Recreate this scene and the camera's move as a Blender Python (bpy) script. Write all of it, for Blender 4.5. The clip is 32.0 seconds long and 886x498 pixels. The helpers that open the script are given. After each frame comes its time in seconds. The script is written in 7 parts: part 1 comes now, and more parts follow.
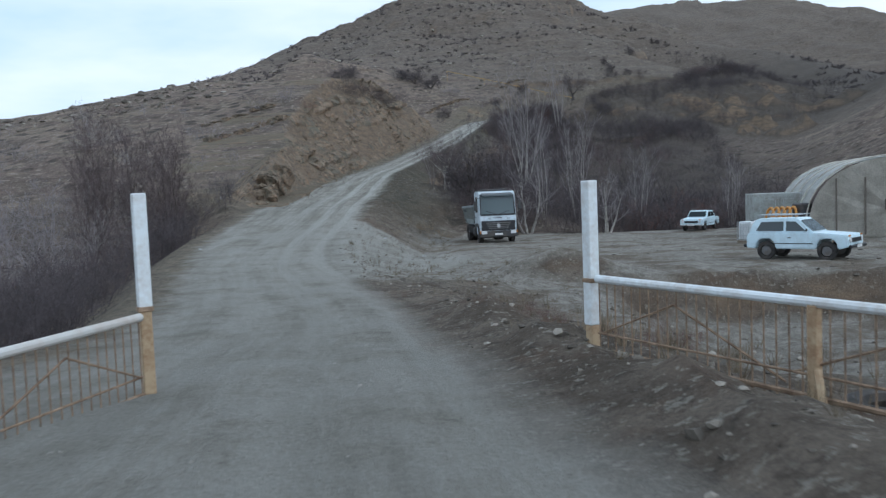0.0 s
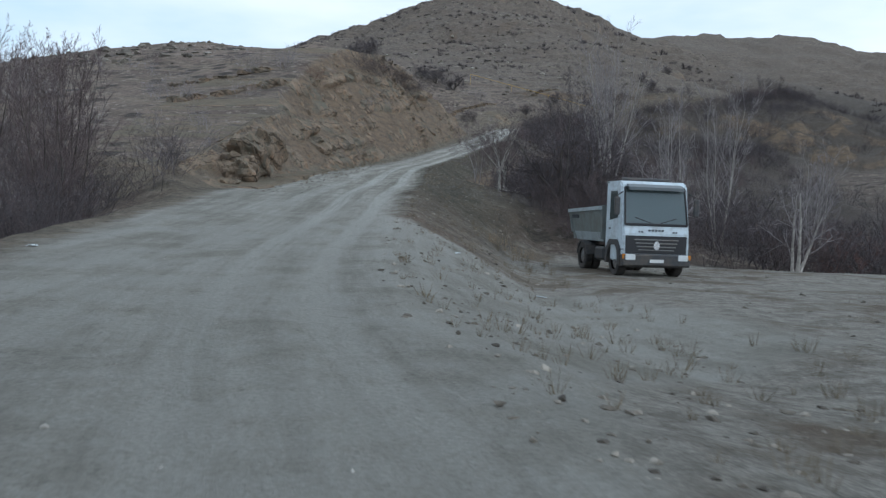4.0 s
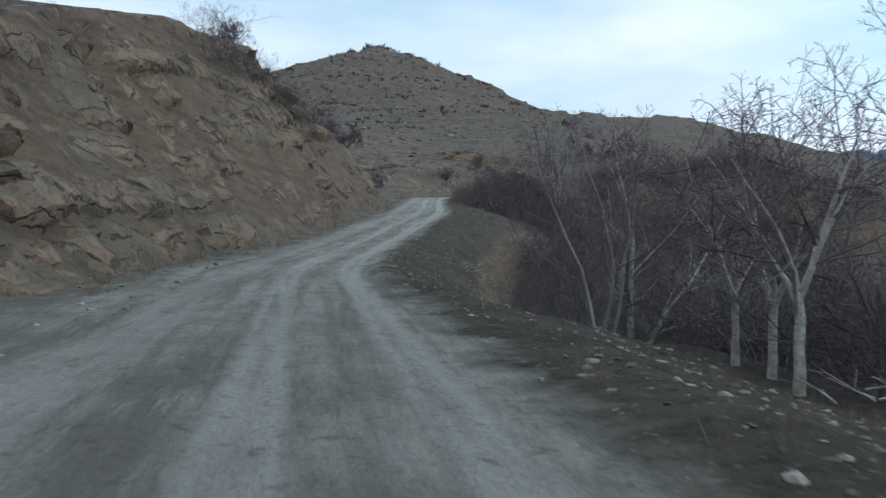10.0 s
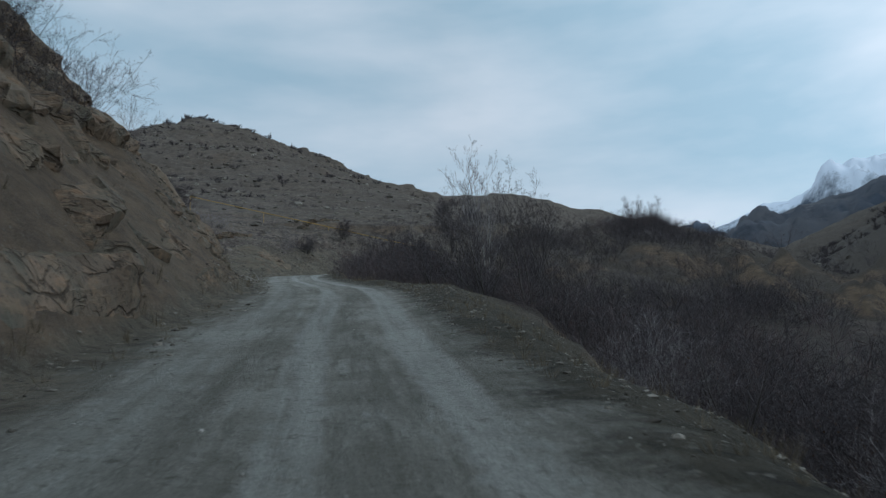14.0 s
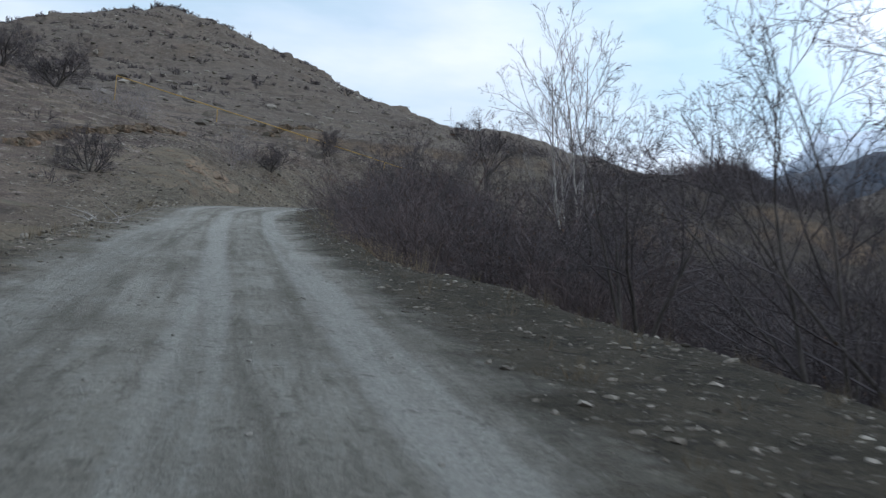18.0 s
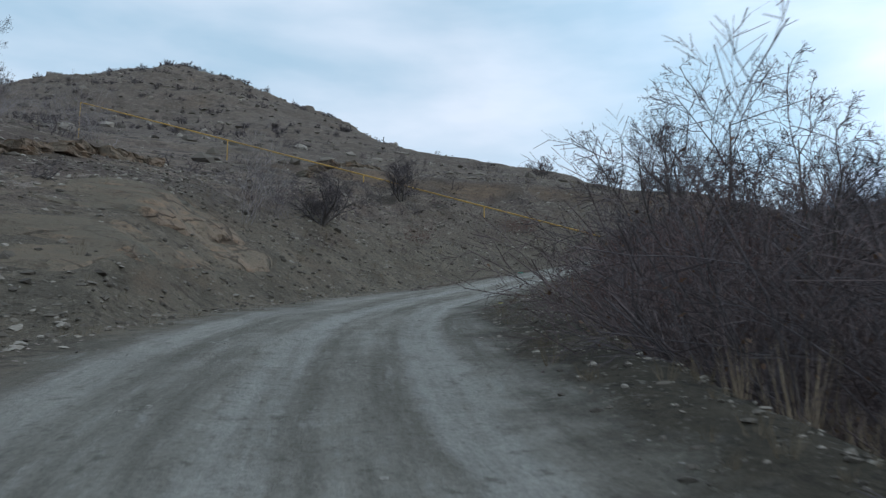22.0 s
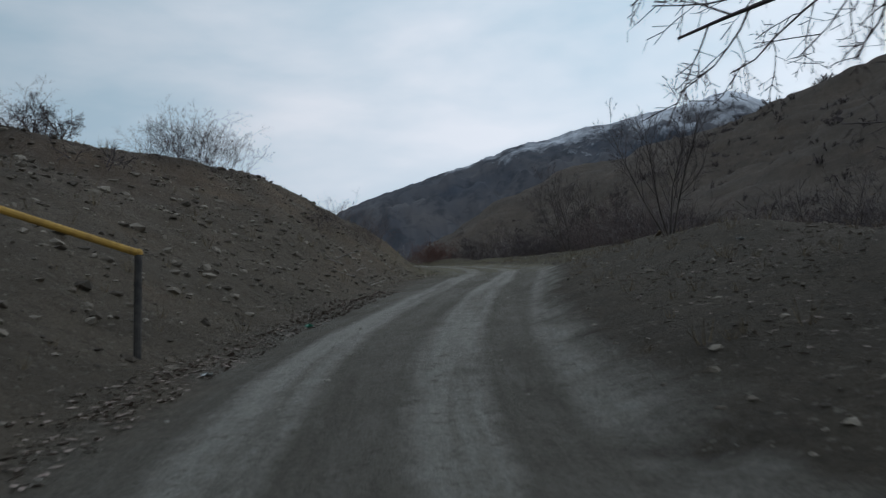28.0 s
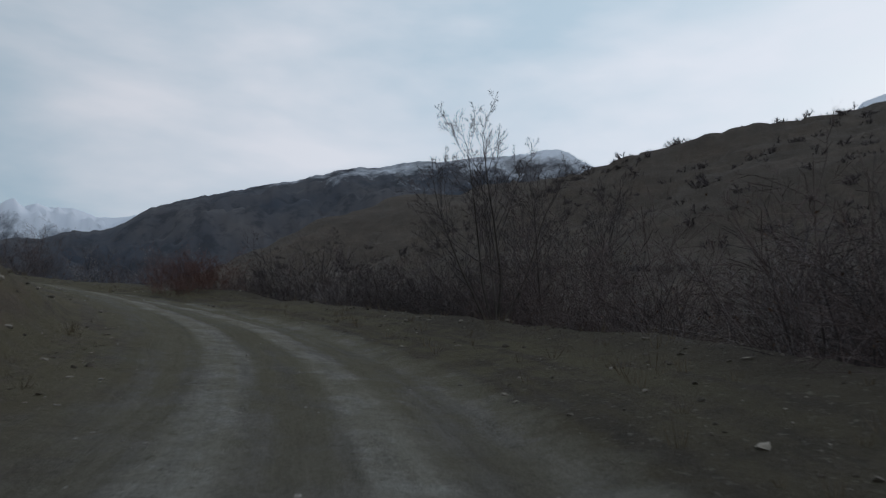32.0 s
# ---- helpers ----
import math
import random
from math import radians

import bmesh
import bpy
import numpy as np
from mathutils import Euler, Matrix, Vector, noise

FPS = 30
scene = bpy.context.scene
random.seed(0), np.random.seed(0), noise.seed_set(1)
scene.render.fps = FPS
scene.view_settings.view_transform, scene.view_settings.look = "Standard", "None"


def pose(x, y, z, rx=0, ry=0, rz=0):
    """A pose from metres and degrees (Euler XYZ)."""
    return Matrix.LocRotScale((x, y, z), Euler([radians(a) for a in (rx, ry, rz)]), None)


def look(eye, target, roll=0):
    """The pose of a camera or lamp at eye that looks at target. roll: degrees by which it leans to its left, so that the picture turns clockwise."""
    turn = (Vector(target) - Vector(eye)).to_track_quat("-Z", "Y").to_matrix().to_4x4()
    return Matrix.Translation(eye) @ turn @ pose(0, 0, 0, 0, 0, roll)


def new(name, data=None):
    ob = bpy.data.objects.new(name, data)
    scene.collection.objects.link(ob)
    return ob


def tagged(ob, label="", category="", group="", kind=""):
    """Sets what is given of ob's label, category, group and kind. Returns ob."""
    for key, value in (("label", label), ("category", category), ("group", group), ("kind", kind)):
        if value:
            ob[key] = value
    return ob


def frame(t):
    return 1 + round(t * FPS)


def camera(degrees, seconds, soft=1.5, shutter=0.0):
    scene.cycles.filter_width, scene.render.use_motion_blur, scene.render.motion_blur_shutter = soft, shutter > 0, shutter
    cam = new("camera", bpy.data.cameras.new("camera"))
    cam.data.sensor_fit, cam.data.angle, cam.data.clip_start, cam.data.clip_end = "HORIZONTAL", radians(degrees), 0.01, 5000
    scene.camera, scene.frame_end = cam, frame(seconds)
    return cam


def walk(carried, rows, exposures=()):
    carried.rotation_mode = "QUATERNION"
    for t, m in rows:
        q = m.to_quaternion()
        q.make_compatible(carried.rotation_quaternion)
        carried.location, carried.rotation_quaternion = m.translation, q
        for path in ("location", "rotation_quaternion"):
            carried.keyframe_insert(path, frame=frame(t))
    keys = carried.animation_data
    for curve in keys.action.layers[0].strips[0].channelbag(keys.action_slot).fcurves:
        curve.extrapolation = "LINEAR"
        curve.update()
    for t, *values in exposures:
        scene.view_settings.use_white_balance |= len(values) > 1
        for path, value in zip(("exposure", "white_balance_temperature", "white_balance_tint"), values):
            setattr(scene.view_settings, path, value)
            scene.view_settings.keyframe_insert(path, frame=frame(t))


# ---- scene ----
cam = camera(56.1, 32.0, soft=1.3, shutter=0.2)
PATH = [   # seconds, eye, yaw, pitch, roll
    (0, (2.343, -23.303, 2.595), 1.08, -3.66, -2.26),
    (0.5, (1.773, -20.568, 2.438), -2.27, -2.28, -1.13),
    (1, (1.390, -17.855, 2.278), -2.84, -0.68, 0.30),
    (1.5, (1.017, -14.993, 2.085), -3.77, -1.18, 1.75),
    (2, (0.621, -11.917, 1.894), -3.80, -2.92, 4.19),
    (2.5, (0.144, -8.742, 1.694), 2.96, -3.62, 5.76),
    (3, (-0.443, -5.455, 1.474), 2.63, -1.63, 0.55),
    (3.5, (-1.173, -1.969, 1.276), 0.57, -2.26, 2.24),
    (5.5, (-4.817, 11.638, 1.370), -2.87, 0.28, -2.85),
    (6, (-5.480, 15.562, 1.539), -7.79, 4.04, -3.62),
    (6.5, (-5.905, 19.732, 1.756), -10.10, 5.30, -1.90),
    (7, (-6.140, 24.006, 2.070), -10.01, 5.96, 1.40),
    (7.5, (-6.124, 28.387, 2.434), -9.64, 7.00, -2.54),
    (8, (-6.320, 32.610, 2.875), -9.24, 6.93, 0.46),
    (8.5, (-6.376, 36.938, 3.350), -9.94, 8.40, 1.03),
    (9, (-6.406, 41.181, 3.786), -8.57, 5.51, 1.78),
    (9.5, (-6.330, 45.357, 4.180), -7.57, 5.41, 2.28),
    (10, (-6.330, 49.629, 4.579), -8.13, 3.52, 1.33),
    (10.5, (-6.450, 53.913, 5.001), -8.67, 5.03, 2.22),
    (11, (-6.695, 58.153, 5.307), -7.66, 4.12, 2.21),
    (11.5, (-6.726, 62.549, 5.698), -9.89, 4.13, 1.47),
    (12, (-6.828, 66.946, 6.064), -9.83, 6.24, 0.68),
    (12.5, (-6.840, 71.458, 6.455), -10.38, 6.28, -0.22),
    (13, (-6.727, 75.940, 6.909), -12.33, 7.21, -0.25),
    (13.5, (-6.258, 80.680, 7.402), -16.53, 9.17, -2.93),
    (14, (-5.471, 85.214, 7.955), -20.09, 9.29, -2.30),
    (14.5, (-4.499, 89.720, 8.576), -21.96, 9.93, -1.89),
    (16.5, (-0.587, 107.034, 11.440), -25.22, 11.64, 4.18),
    (17, (0.431, 110.786, 12.109), -23.28, 9.92, 3.56),
    (17.5, (1.223, 114.481, 12.704), -23.50, 7.52, 3.09),
    (18, (1.817, 118.156, 13.301), -21.84, 4.82, 3.01),
    (18.5, (2.337, 121.942, 13.865), -19.94, 4.60, 1.06),
    (19, (2.874, 125.795, 14.402), -19.49, 4.17, 0.65),
    (19.5, (3.359, 129.694, 14.945), -19.18, 4.88, 0.30),
    (20, (3.798, 133.413, 15.522), -17.97, 5.11, 1.45),
    (20.5, (4.258, 137.109, 16.064), -19.18, 5.51, 1.85),
    (21, (4.664, 140.671, 16.542), -18.50, 6.93, 2.00),
    (21.5, (5.152, 144.278, 17.060), -18.68, 7.23, -0.07),
    (22, (5.651, 147.912, 17.637), -20.27, 8.74, 0.39),
    (22.5, (6.173, 151.346, 18.225), -22.76, 8.01, 0.22),
    (23, (6.943, 154.788, 18.831), -26.04, 8.01, 0.50),
    (23.5, (7.818, 158.095, 19.378), -29.67, 6.94, -0.35),
    (24, (8.905, 161.346, 19.846), -33.58, 7.68, -1.20),
    (24.5, (10.234, 164.662, 20.341), -36.46, 7.91, 1.43),
    (26.5, (18.311, 177.545, 22.481), -49.00, 10.80, -0.51),
    (27, (20.930, 180.484, 23.110), -52.89, 10.94, -1.96),
    (27.5, (23.365, 182.975, 23.735), -57.04, 11.12, -1.28),
    (28, (25.891, 185.131, 24.440), -62.14, 10.70, -3.38),
    (28.5, (28.771, 187.198, 25.157), -65.58, 13.76, -2.76),
    (29, (31.776, 188.960, 25.859), -70.93, 12.21, -2.90),
    (29.5, (34.865, 190.561, 26.599), -75.51, 13.23, -2.73),
    (30, (38.066, 191.935, 27.360), -79.59, 14.04, -1.45),
    (30.5, (41.426, 193.191, 28.050), -81.18, 13.61, -0.55),
    (31, (44.717, 194.361, 28.748), -76.97, 14.49, 2.19),
    (31.5, (48.004, 195.596, 29.414), -74.10, 12.33, 3.72),
    (32, (51.285, 196.783, 30.073), -74.91, 12.34, 1.98),
]


def gaze(eye, yaw, pitch, roll):
    a, b = radians(yaw), radians(pitch)
    return look(eye, Vector(eye) + Vector((-math.sin(a) * math.cos(b), math.cos(a) * math.cos(b), math.sin(b))), roll)


EXPOSURES = [
    (0.0, 0.3, 5800, 10), (1.0, 0.22, 5800, 9), (2.0, 0.35, 5900, 11), (3.5, 0.28, 5900, 10), (5.0, 0.34, 5850, 9), (5.5, 0.3, 5900, 9), (6.0, -0.25, 5800, 8), (7.0, -0.35, 5500, 5), (8.5, -0.15, 5600, 5), (10.0, 0.17, 5750, 6), (11.0, 0.25, 5900, 9), (12.0, 0.05, 5700, 6), (14.0, -0.5, 5700, 4), (16.5, -0.55, 5700, 5),
    (17.0, -0.35, 5800, 5), (18.0, 0.15, 5900, 11), (19.0, 0.2, 6000, 12), (20.0, 0.12, 5900, 11), (22.0, -0.05, 5800, 8), (24.0, -0.3, 5800, 8), (27.0, -0.4, 6200, 11), (28.0, -0.74, 6200, 10), (29.0, -0.9, 6200, 9), (30.0, -1.02, 6400, 12), (31.0, -1.04, 6400, 12), (32.0, -0.93, 6300, 12),
]
walk(cam, [(t, gaze(eye, yaw, pitch, roll)) for t, eye, yaw, pitch, roll in PATH], EXPOSURES)

# ---- world and light ----
world = bpy.data.worlds.new("world")
scene.world = world
world.use_nodes = True
wn, wl = world.node_tree.nodes, world.node_tree.links
wn.clear()
SUN_EL, SUN_AZ = radians(17), radians(112)   # azimuth clockwise from +y


def wnode(kind, **kw):
    n = wn.new(kind)
    for k, v in kw.items():
        n.inputs[k].default_value = v
    return n


sky = wn.new("ShaderNodeTexSky")
sky.sky_type = "NISHITA"
sky.sun_disc = False
sky.sun_elevation, sky.sun_rotation = SUN_EL, SUN_AZ
sky.dust_density, sky.ozone_density, sky.air_density = 2.0, 1.5, 1.0
coord = wn.new("ShaderNodeTexCoord")
stretch = wn.new("ShaderNodeMapping")
stretch.inputs["Scale"].default_value = (1.0, 1.2, 3.4)
stretch.inputs["Rotation"].default_value = (0.0, 0.0, 0.5)
cloud = wnode("ShaderNodeTexNoise", Scale=2.6, Detail=5.0, Roughness=0.5, Distortion=0.1)
ramp = wn.new("ShaderNodeValToRGB")
ramp.color_ramp.elements[0].position, ramp.color_ramp.elements[0].color = 0.34, (0, 0, 0, 1)
ramp.color_ramp.elements[1].position, ramp.color_ramp.elements[1].color = 0.66, (1, 1, 1, 1)
tint = wn.new("ShaderNodeMix")
tint.data_type = "RGBA"
tint.inputs["B"].default_value = (8.9, 9.3, 9.9, 1)
blue = wn.new("ShaderNodeMix")
blue.data_type = "RGBA"
blue.inputs["Factor"].default_value = 0.85
blue.inputs["B"].default_value = (5.9, 7.6, 8.7, 1)
back = wnode("ShaderNodeBackground", Strength=0.095)
wout = wn.new("ShaderNodeOutputWorld")
wl.new(coord.outputs["Generated"], stretch.inputs["Vector"])
wl.new(stretch.outputs["Vector"], cloud.inputs["Vector"])
wl.new(cloud.outputs["Fac"], ramp.inputs["Fac"])
wl.new(sky.outputs["Color"], blue.inputs["A"])
wl.new(ramp.outputs["Color"], tint.inputs["Factor"])
wl.new(blue.outputs["Result"], tint.inputs["A"])
# thin cloud glows more towards the sun
toward = wn.new("ShaderNodeVectorMath")
toward.operation = "DOT_PRODUCT"
toward.inputs[1].default_value = (math.sin(SUN_AZ) * math.cos(SUN_EL), math.cos(SUN_AZ) * math.cos(SUN_EL), math.sin(SUN_EL))
glow = wn.new("ShaderNodeMapRange")
for key, value in (("From Min", 0.1), ("From Max", 1.0), ("To Min", 1.0), ("To Max", 1.75)):
    glow.inputs[key].default_value = value
scale = wn.new("ShaderNodeVectorMath")
scale.operation = "SCALE"
wl.new(coord.outputs["Generated"], toward.inputs[0])
wl.new(toward.outputs["Value"], glow.inputs["Value"])
wl.new(tint.outputs["Result"], scale.inputs[0])
wl.new(glow.outputs["Result"], scale.inputs["Scale"])
wl.new(scale.outputs["Vector"], back.inputs["Color"])
wl.new(back.outputs["Background"], wout.inputs["Surface"])

sun_data = bpy.data.lights.new("sun", "SUN")
sun_data.energy, sun_data.angle, sun_data.color = 1.1, radians(22), (1.0, 0.94, 0.86)
sun = new("sun", sun_data)
sun.rotation_euler = (radians(90) - SUN_EL, 0, -SUN_AZ + math.pi)
sun.location = (0, 0, 200)

# ---- materials ----
class Shade:
    """A node material in the making."""

    def __init__(self, name, rough=0.8, metal=0.0, spec=0.3):
        self.m = bpy.data.materials.new(name)
        self.m.use_nodes = True
        self.n, self.l = self.m.node_tree.nodes, self.m.node_tree.links
        self.b = self.n["Principled BSDF"]
        self.b.inputs["Roughness"].default_value = rough
        self.b.inputs["Metallic"].default_value = metal
        self.b.inputs["Specular IOR Level"].default_value = spec
        self.pos = None

    def put(self, a, socket):
        if isinstance(a, bpy.types.NodeSocket):
            self.l.new(a, socket)
        elif a is not None:
            socket.default_value = a
        return self

    def where(self):
        if self.pos is None:
            self.pos = self.n.new("ShaderNodeTexCoord").outputs["Object"]
        return self.pos

    def world(self):
        return self.n.new("ShaderNodeNewGeometry").outputs["Position"]

    def noise(self, scale, detail=4.0, rough=0.6, at=None, squash=None, distort=0.0):
        n = self.n.new("ShaderNodeTexNoise")
        n.inputs["Scale"].default_value, n.inputs["Detail"].default_value, n.inputs["Roughness"].default_value = scale, detail, rough
        n.inputs["Distortion"].default_value = distort
        v = at if at is not None else self.where()
        if squash:
            mp = self.n.new("ShaderNodeMapping")
            mp.inputs["Scale"].default_value = squash
            self.l.new(v, mp.inputs["Vector"])
            v = mp.outputs["Vector"]
        self.l.new(v, n.inputs["Vector"])
        return n.outputs["Fac"]

    def ramp(self, fac, *stops):
        r = self.n.new("ShaderNodeValToRGB")
        e = r.color_ramp.elements
        while len(e) < len(stops):
            e.new(0.5)
        for el, (p, c) in zip(e, stops):
            el.position, el.color = p, ((c, c, c, 1) if isinstance(c, (int, float)) else (*c, 1))
        self.l.new(fac, r.inputs["Fac"])
        return r.outputs["Color"]

    def mix(self, fac, a, b, how="MIX"):
        x = self.n.new("ShaderNodeMix")
        x.data_type, x.blend_type = "RGBA", how
        for v, s in ((fac, x.inputs["Factor"]), (a, x.inputs["A"]), (b, x.inputs["B"])):
            self.put((*v, 1) if isinstance(v, tuple) and len(v) == 3 else v, s)
        return x.outputs["Result"]

    def math(self, op, a, b=None, c=None, clamp=False):
        x = self.n.new("ShaderNodeMath")
        x.operation, x.use_clamp = op, clamp
        for v, s in zip((a, b, c), x.inputs):
            self.put(v, s)
        return x.outputs[0]

    def attr(self, name):
        x = self.n.new("ShaderNodeAttribute")
        x.attribute_name = name
        return x.outputs["Fac"]

    def random(self):
        return self.n.new("ShaderNodeObjectInfo").outputs["Random"]

    def bump(self, height, strength=0.4, distance=0.02):
        x = self.n.new("ShaderNodeBump")
        x.inputs["Strength"].default_value, x.inputs["Distance"].default_value = strength, distance
        self.l.new(height, x.inputs["Height"])
        self.l.new(x.outputs["Normal"], self.b.inputs["Normal"])
        return self

    def color(self, c):
        return self.put((*c, 1) if isinstance(c, tuple) and len(c) == 3 else c, self.b.inputs["Base Color"])


def mottled(name, a, b, scale, rough=0.8, metal=0.0, spec=0.3, fine=None, bump=0.3, dist=0.01, squash=None):
    """Two tones over two scales of noise, with fine relief."""
    s = Shade(name, rough, metal, spec)
    big = s.ramp(s.noise(scale, 4, squash=squash), (0.35, a), (0.65, b))
    grain = s.noise(fine or scale * 9, 5, 0.7, squash=squash)
    s.color(s.mix(0.55, big, s.ramp(grain, (0.3, 0.35), (0.7, 0.75)), "OVERLAY"))
    s.bump(grain, bump, dist)
    return s.m


def plain(name, c, rough=0.5, metal=0.0, spec=0.4):
    s = Shade(name, rough, metal, spec)
    s.color(c)
    return s.m


def painted(name, c, dirt=(0.16, 0.13, 0.1), amount=0.4, rough=0.35, scale=2.0):
    """Vehicle paint with road dirt in uneven patches."""
    s = Shade(name, rough, 0.0, 0.5)
    f = s.ramp(s.math("MULTIPLY_ADD", s.noise(scale * 4, 4, 0.6), 0.3, s.math("MULTIPLY", s.noise(scale, 5, 0.6), 0.7)), (0.42, 0.0), (0.7, amount))
    s.color(s.mix(f, c, dirt))
    s.put(s.math("MULTIPLY_ADD", f, 0.6, rough), s.b.inputs["Roughness"])
    return s.m


BARK = mottled("bark", (0.042, 0.036, 0.032), (0.105, 0.09, 0.08), 6.0, 0.9, fine=40, bump=0.8, squash=(1, 1, 0.25))
PALE_BARK = mottled("pale_bark", (0.2, 0.18, 0.16), (0.4, 0.37, 0.33), 5.0, 0.85, fine=40, bump=0.5)
TWIG = mottled("twig", (0.075, 0.058, 0.055), (0.15, 0.114, 0.109), 1.2, 0.9, bump=0.0)
TWIG_GREY = mottled("grey_twig", (0.17, 0.15, 0.148), (0.28, 0.25, 0.245), 1.2, 0.9, bump=0.0)
TWIG_RED = mottled("red_twig", (0.085, 0.045, 0.04), (0.17, 0.085, 0.068), 1.0, 0.9, bump=0.0)
TWIG_DARK = mottled("dark_twig", (0.052, 0.044, 0.045), (0.1, 0.084, 0.085), 1.2, 0.9, bump=0.0)
DRY_LEAF = mottled("dry_leaf", (0.06, 0.035, 0.022), (0.13, 0.075, 0.045), 20.0, 0.85, bump=0.0)
STRAW = mottled("straw", (0.18, 0.135, 0.09), (0.3, 0.235, 0.16), 8.0, 0.9, bump=0.0)
GRASS_DRY = mottled("dry_grass", (0.1, 0.08, 0.052), (0.19, 0.15, 0.1), 3.0, 0.9, bump=0.0)
LEAF_FALLEN = mottled("fallen_leaf", (0.19, 0.15, 0.125), (0.38, 0.31, 0.27), 9.0, 0.9, bump=0.0)


def stone_material():
    """Grey-brown stone, each piece of its own tone."""
    s = Shade("stone", 0.9, 0.0, 0.25)
    own = s.n.new("ShaderNodeNewGeometry").outputs["Random Per Island"]
    c = s.ramp(own, (0.0, (0.06, 0.051, 0.041)), (0.55, (0.15, 0.13, 0.105)), (1.0, (0.3, 0.27, 0.225)))
    grain = s.noise(30.0, 5, 0.7)
    s.color(s.mix(0.55, c, s.ramp(grain, (0.3, 0.35), (0.7, 0.75)), "OVERLAY"))
    s.bump(grain, 0.6, 0.01)
    return s.m


STONE = stone_material()
STONE_PALE = mottled("pale_stone", (0.2, 0.186, 0.16), (0.36, 0.34, 0.3), 4.0, 0.9, fine=30, bump=0.6)
CLOD = mottled("dirt_clod", (0.09, 0.075, 0.06), (0.17, 0.145, 0.12), 5.0, 0.95, fine=40, bump=0.6)
WHITE_PAINT = painted("white_paint", (0.5, 0.57, 0.61), amount=0.5)
BLUE_WHITE = painted("bluish_white_paint", (0.6, 0.74, 0.8), amount=0.3)
BODY_GREY = painted("tipper_grey_paint", (0.14, 0.162, 0.155), amount=0.55, rough=0.5, scale=1.2)
BODY_PALE = painted("tipper_pale_paint", (0.3, 0.345, 0.355), amount=0.5, rough=0.5, scale=1.5)
CHASSIS = painted("chassis_black", (0.03, 0.032, 0.035), amount=0.6, rough=0.6)
RUBBER = mottled("tyre_rubber", (0.025, 0.024, 0.023), (0.07, 0.062, 0.055), 4.0, 0.9, fine=60, bump=0.3)
RIM = painted("wheel_rim", (0.13, 0.13, 0.13), amount=0.7, rough=0.45)
CHROME = plain("chrome", (0.6, 0.6, 0.6), 0.2, 1.0)
# truck windscreen: pale teal of reflected sky is put into the base colour
SCREEN_SKY_GLASS = plain("windscreen_glass_sky_tint", (0.16, 0.21, 0.22), 0.08, 0.0, 0.6)
GLASS = plain("dark_glass", (0.03, 0.045, 0.05), 0.06, 0.0, 0.6)
LAMP_GLASS = plain("lamp_glass", (0.6, 0.62, 0.62), 0.12, 0.0, 0.6)
AMBER = plain("amber_lens", (0.55, 0.2, 0.03), 0.2)
GRILLE = plain("grille_black", (0.02, 0.02, 0.022), 0.5)
PLATE = plain("number_plate_white", (0.6, 0.6, 0.58), 0.5)
MARK = plain("dark_marking", (0.05, 0.055, 0.06), 0.6)
POST_WHITE = painted("chipped_white_post", (0.66, 0.7, 0.71), (0.3, 0.2, 0.12), 0.45, 0.5, 4.0)
RAIL_RUST = painted("rail_flaking_to_rust", (0.5, 0.49, 0.46), (0.33, 0.2, 0.13), 0.6, 1.6, 1.3)
POST_RUST = painted("rusty_ochre_post", (0.42, 0.31, 0.19), (0.2, 0.1, 0.05), 0.8, 0.75, 5.0)
RUST = mottled("rusty_iron", (0.13, 0.085, 0.055), (0.3, 0.21, 0.14), 6.0, 0.85, fine=50)
PIPE_YELLOW = painted("gas_pipe_yellow", (0.5, 0.3, 0.05), (0.2, 0.12, 0.05), 0.6, 0.55, 4.0)
PIPE_BLACK = mottled("black_pipe", (0.02, 0.02, 0.02), (0.06, 0.055, 0.05), 6.0, 0.7)
CANVAS = mottled("tent_canvas", (0.36, 0.33, 0.28), (0.52, 0.49, 0.43), 0.9, 0.9, fine=14, bump=0.5, dist=0.03)
TARP = mottled("pale_tarp", (0.5, 0.5, 0.47), (0.66, 0.66, 0.63), 1.2, 0.7, fine=14, bump=0.4)
BAND = plain("tent_band", (0.12, 0.1, 0.08), 0.8)
CONTAINER = painted("container_grey", (0.33, 0.35, 0.33), amount=0.6, rough=0.6)
ORANGE = painted("machine_orange", (0.55, 0.25, 0.04), amount=0.4, rough=0.5)
TANK = mottled("tank_plastic", (0.55, 0.57, 0.57), (0.7, 0.72, 0.72), 2.0, 0.45, bump=0.1)
CAGE = plain("galvanised_cage", (0.42, 0.44, 0.45), 0.4, 0.7)
TIMBER = mottled("weathered_timber", (0.2, 0.16, 0.12), (0.34, 0.28, 0.21), 4.0, 0.85, fine=40, squash=(1, 8, 8))
LITTER_WHITE = plain("white_litter", (0.5, 0.53, 0.54), 0.6)
LITTER_GREEN = plain("green_litter", (0.1, 0.42, 0.3), 0.5)
LITTER_YELLOW = plain("yellow_litter", (0.6, 0.52, 0.12), 0.6)
LITTER_BLACK = plain("black_litter", (0.02, 0.02, 0.02), 0.6)

# ---- mesh tools ----
def mesh_of(name, verts, faces, material, smooth=False):
    me = bpy.data.meshes.new(name)
    me.from_pydata(verts, [], faces)
    for m in material if isinstance(material, (list, tuple)) else [material]:
        me.materials.append(m)
    if smooth:
        me.polygons.foreach_set("use_smooth", [True] * len(me.polygons))
    me.update()
    return me


def part(name, bm, material, parent, label=""):
    """Links a bmesh as one mesh object under a thing or a part."""
    me = bpy.data.meshes.new(name)
    bm.to_mesh(me)
    bm.free()
    me.materials.append(material)
    return child(name, me, parent, label)


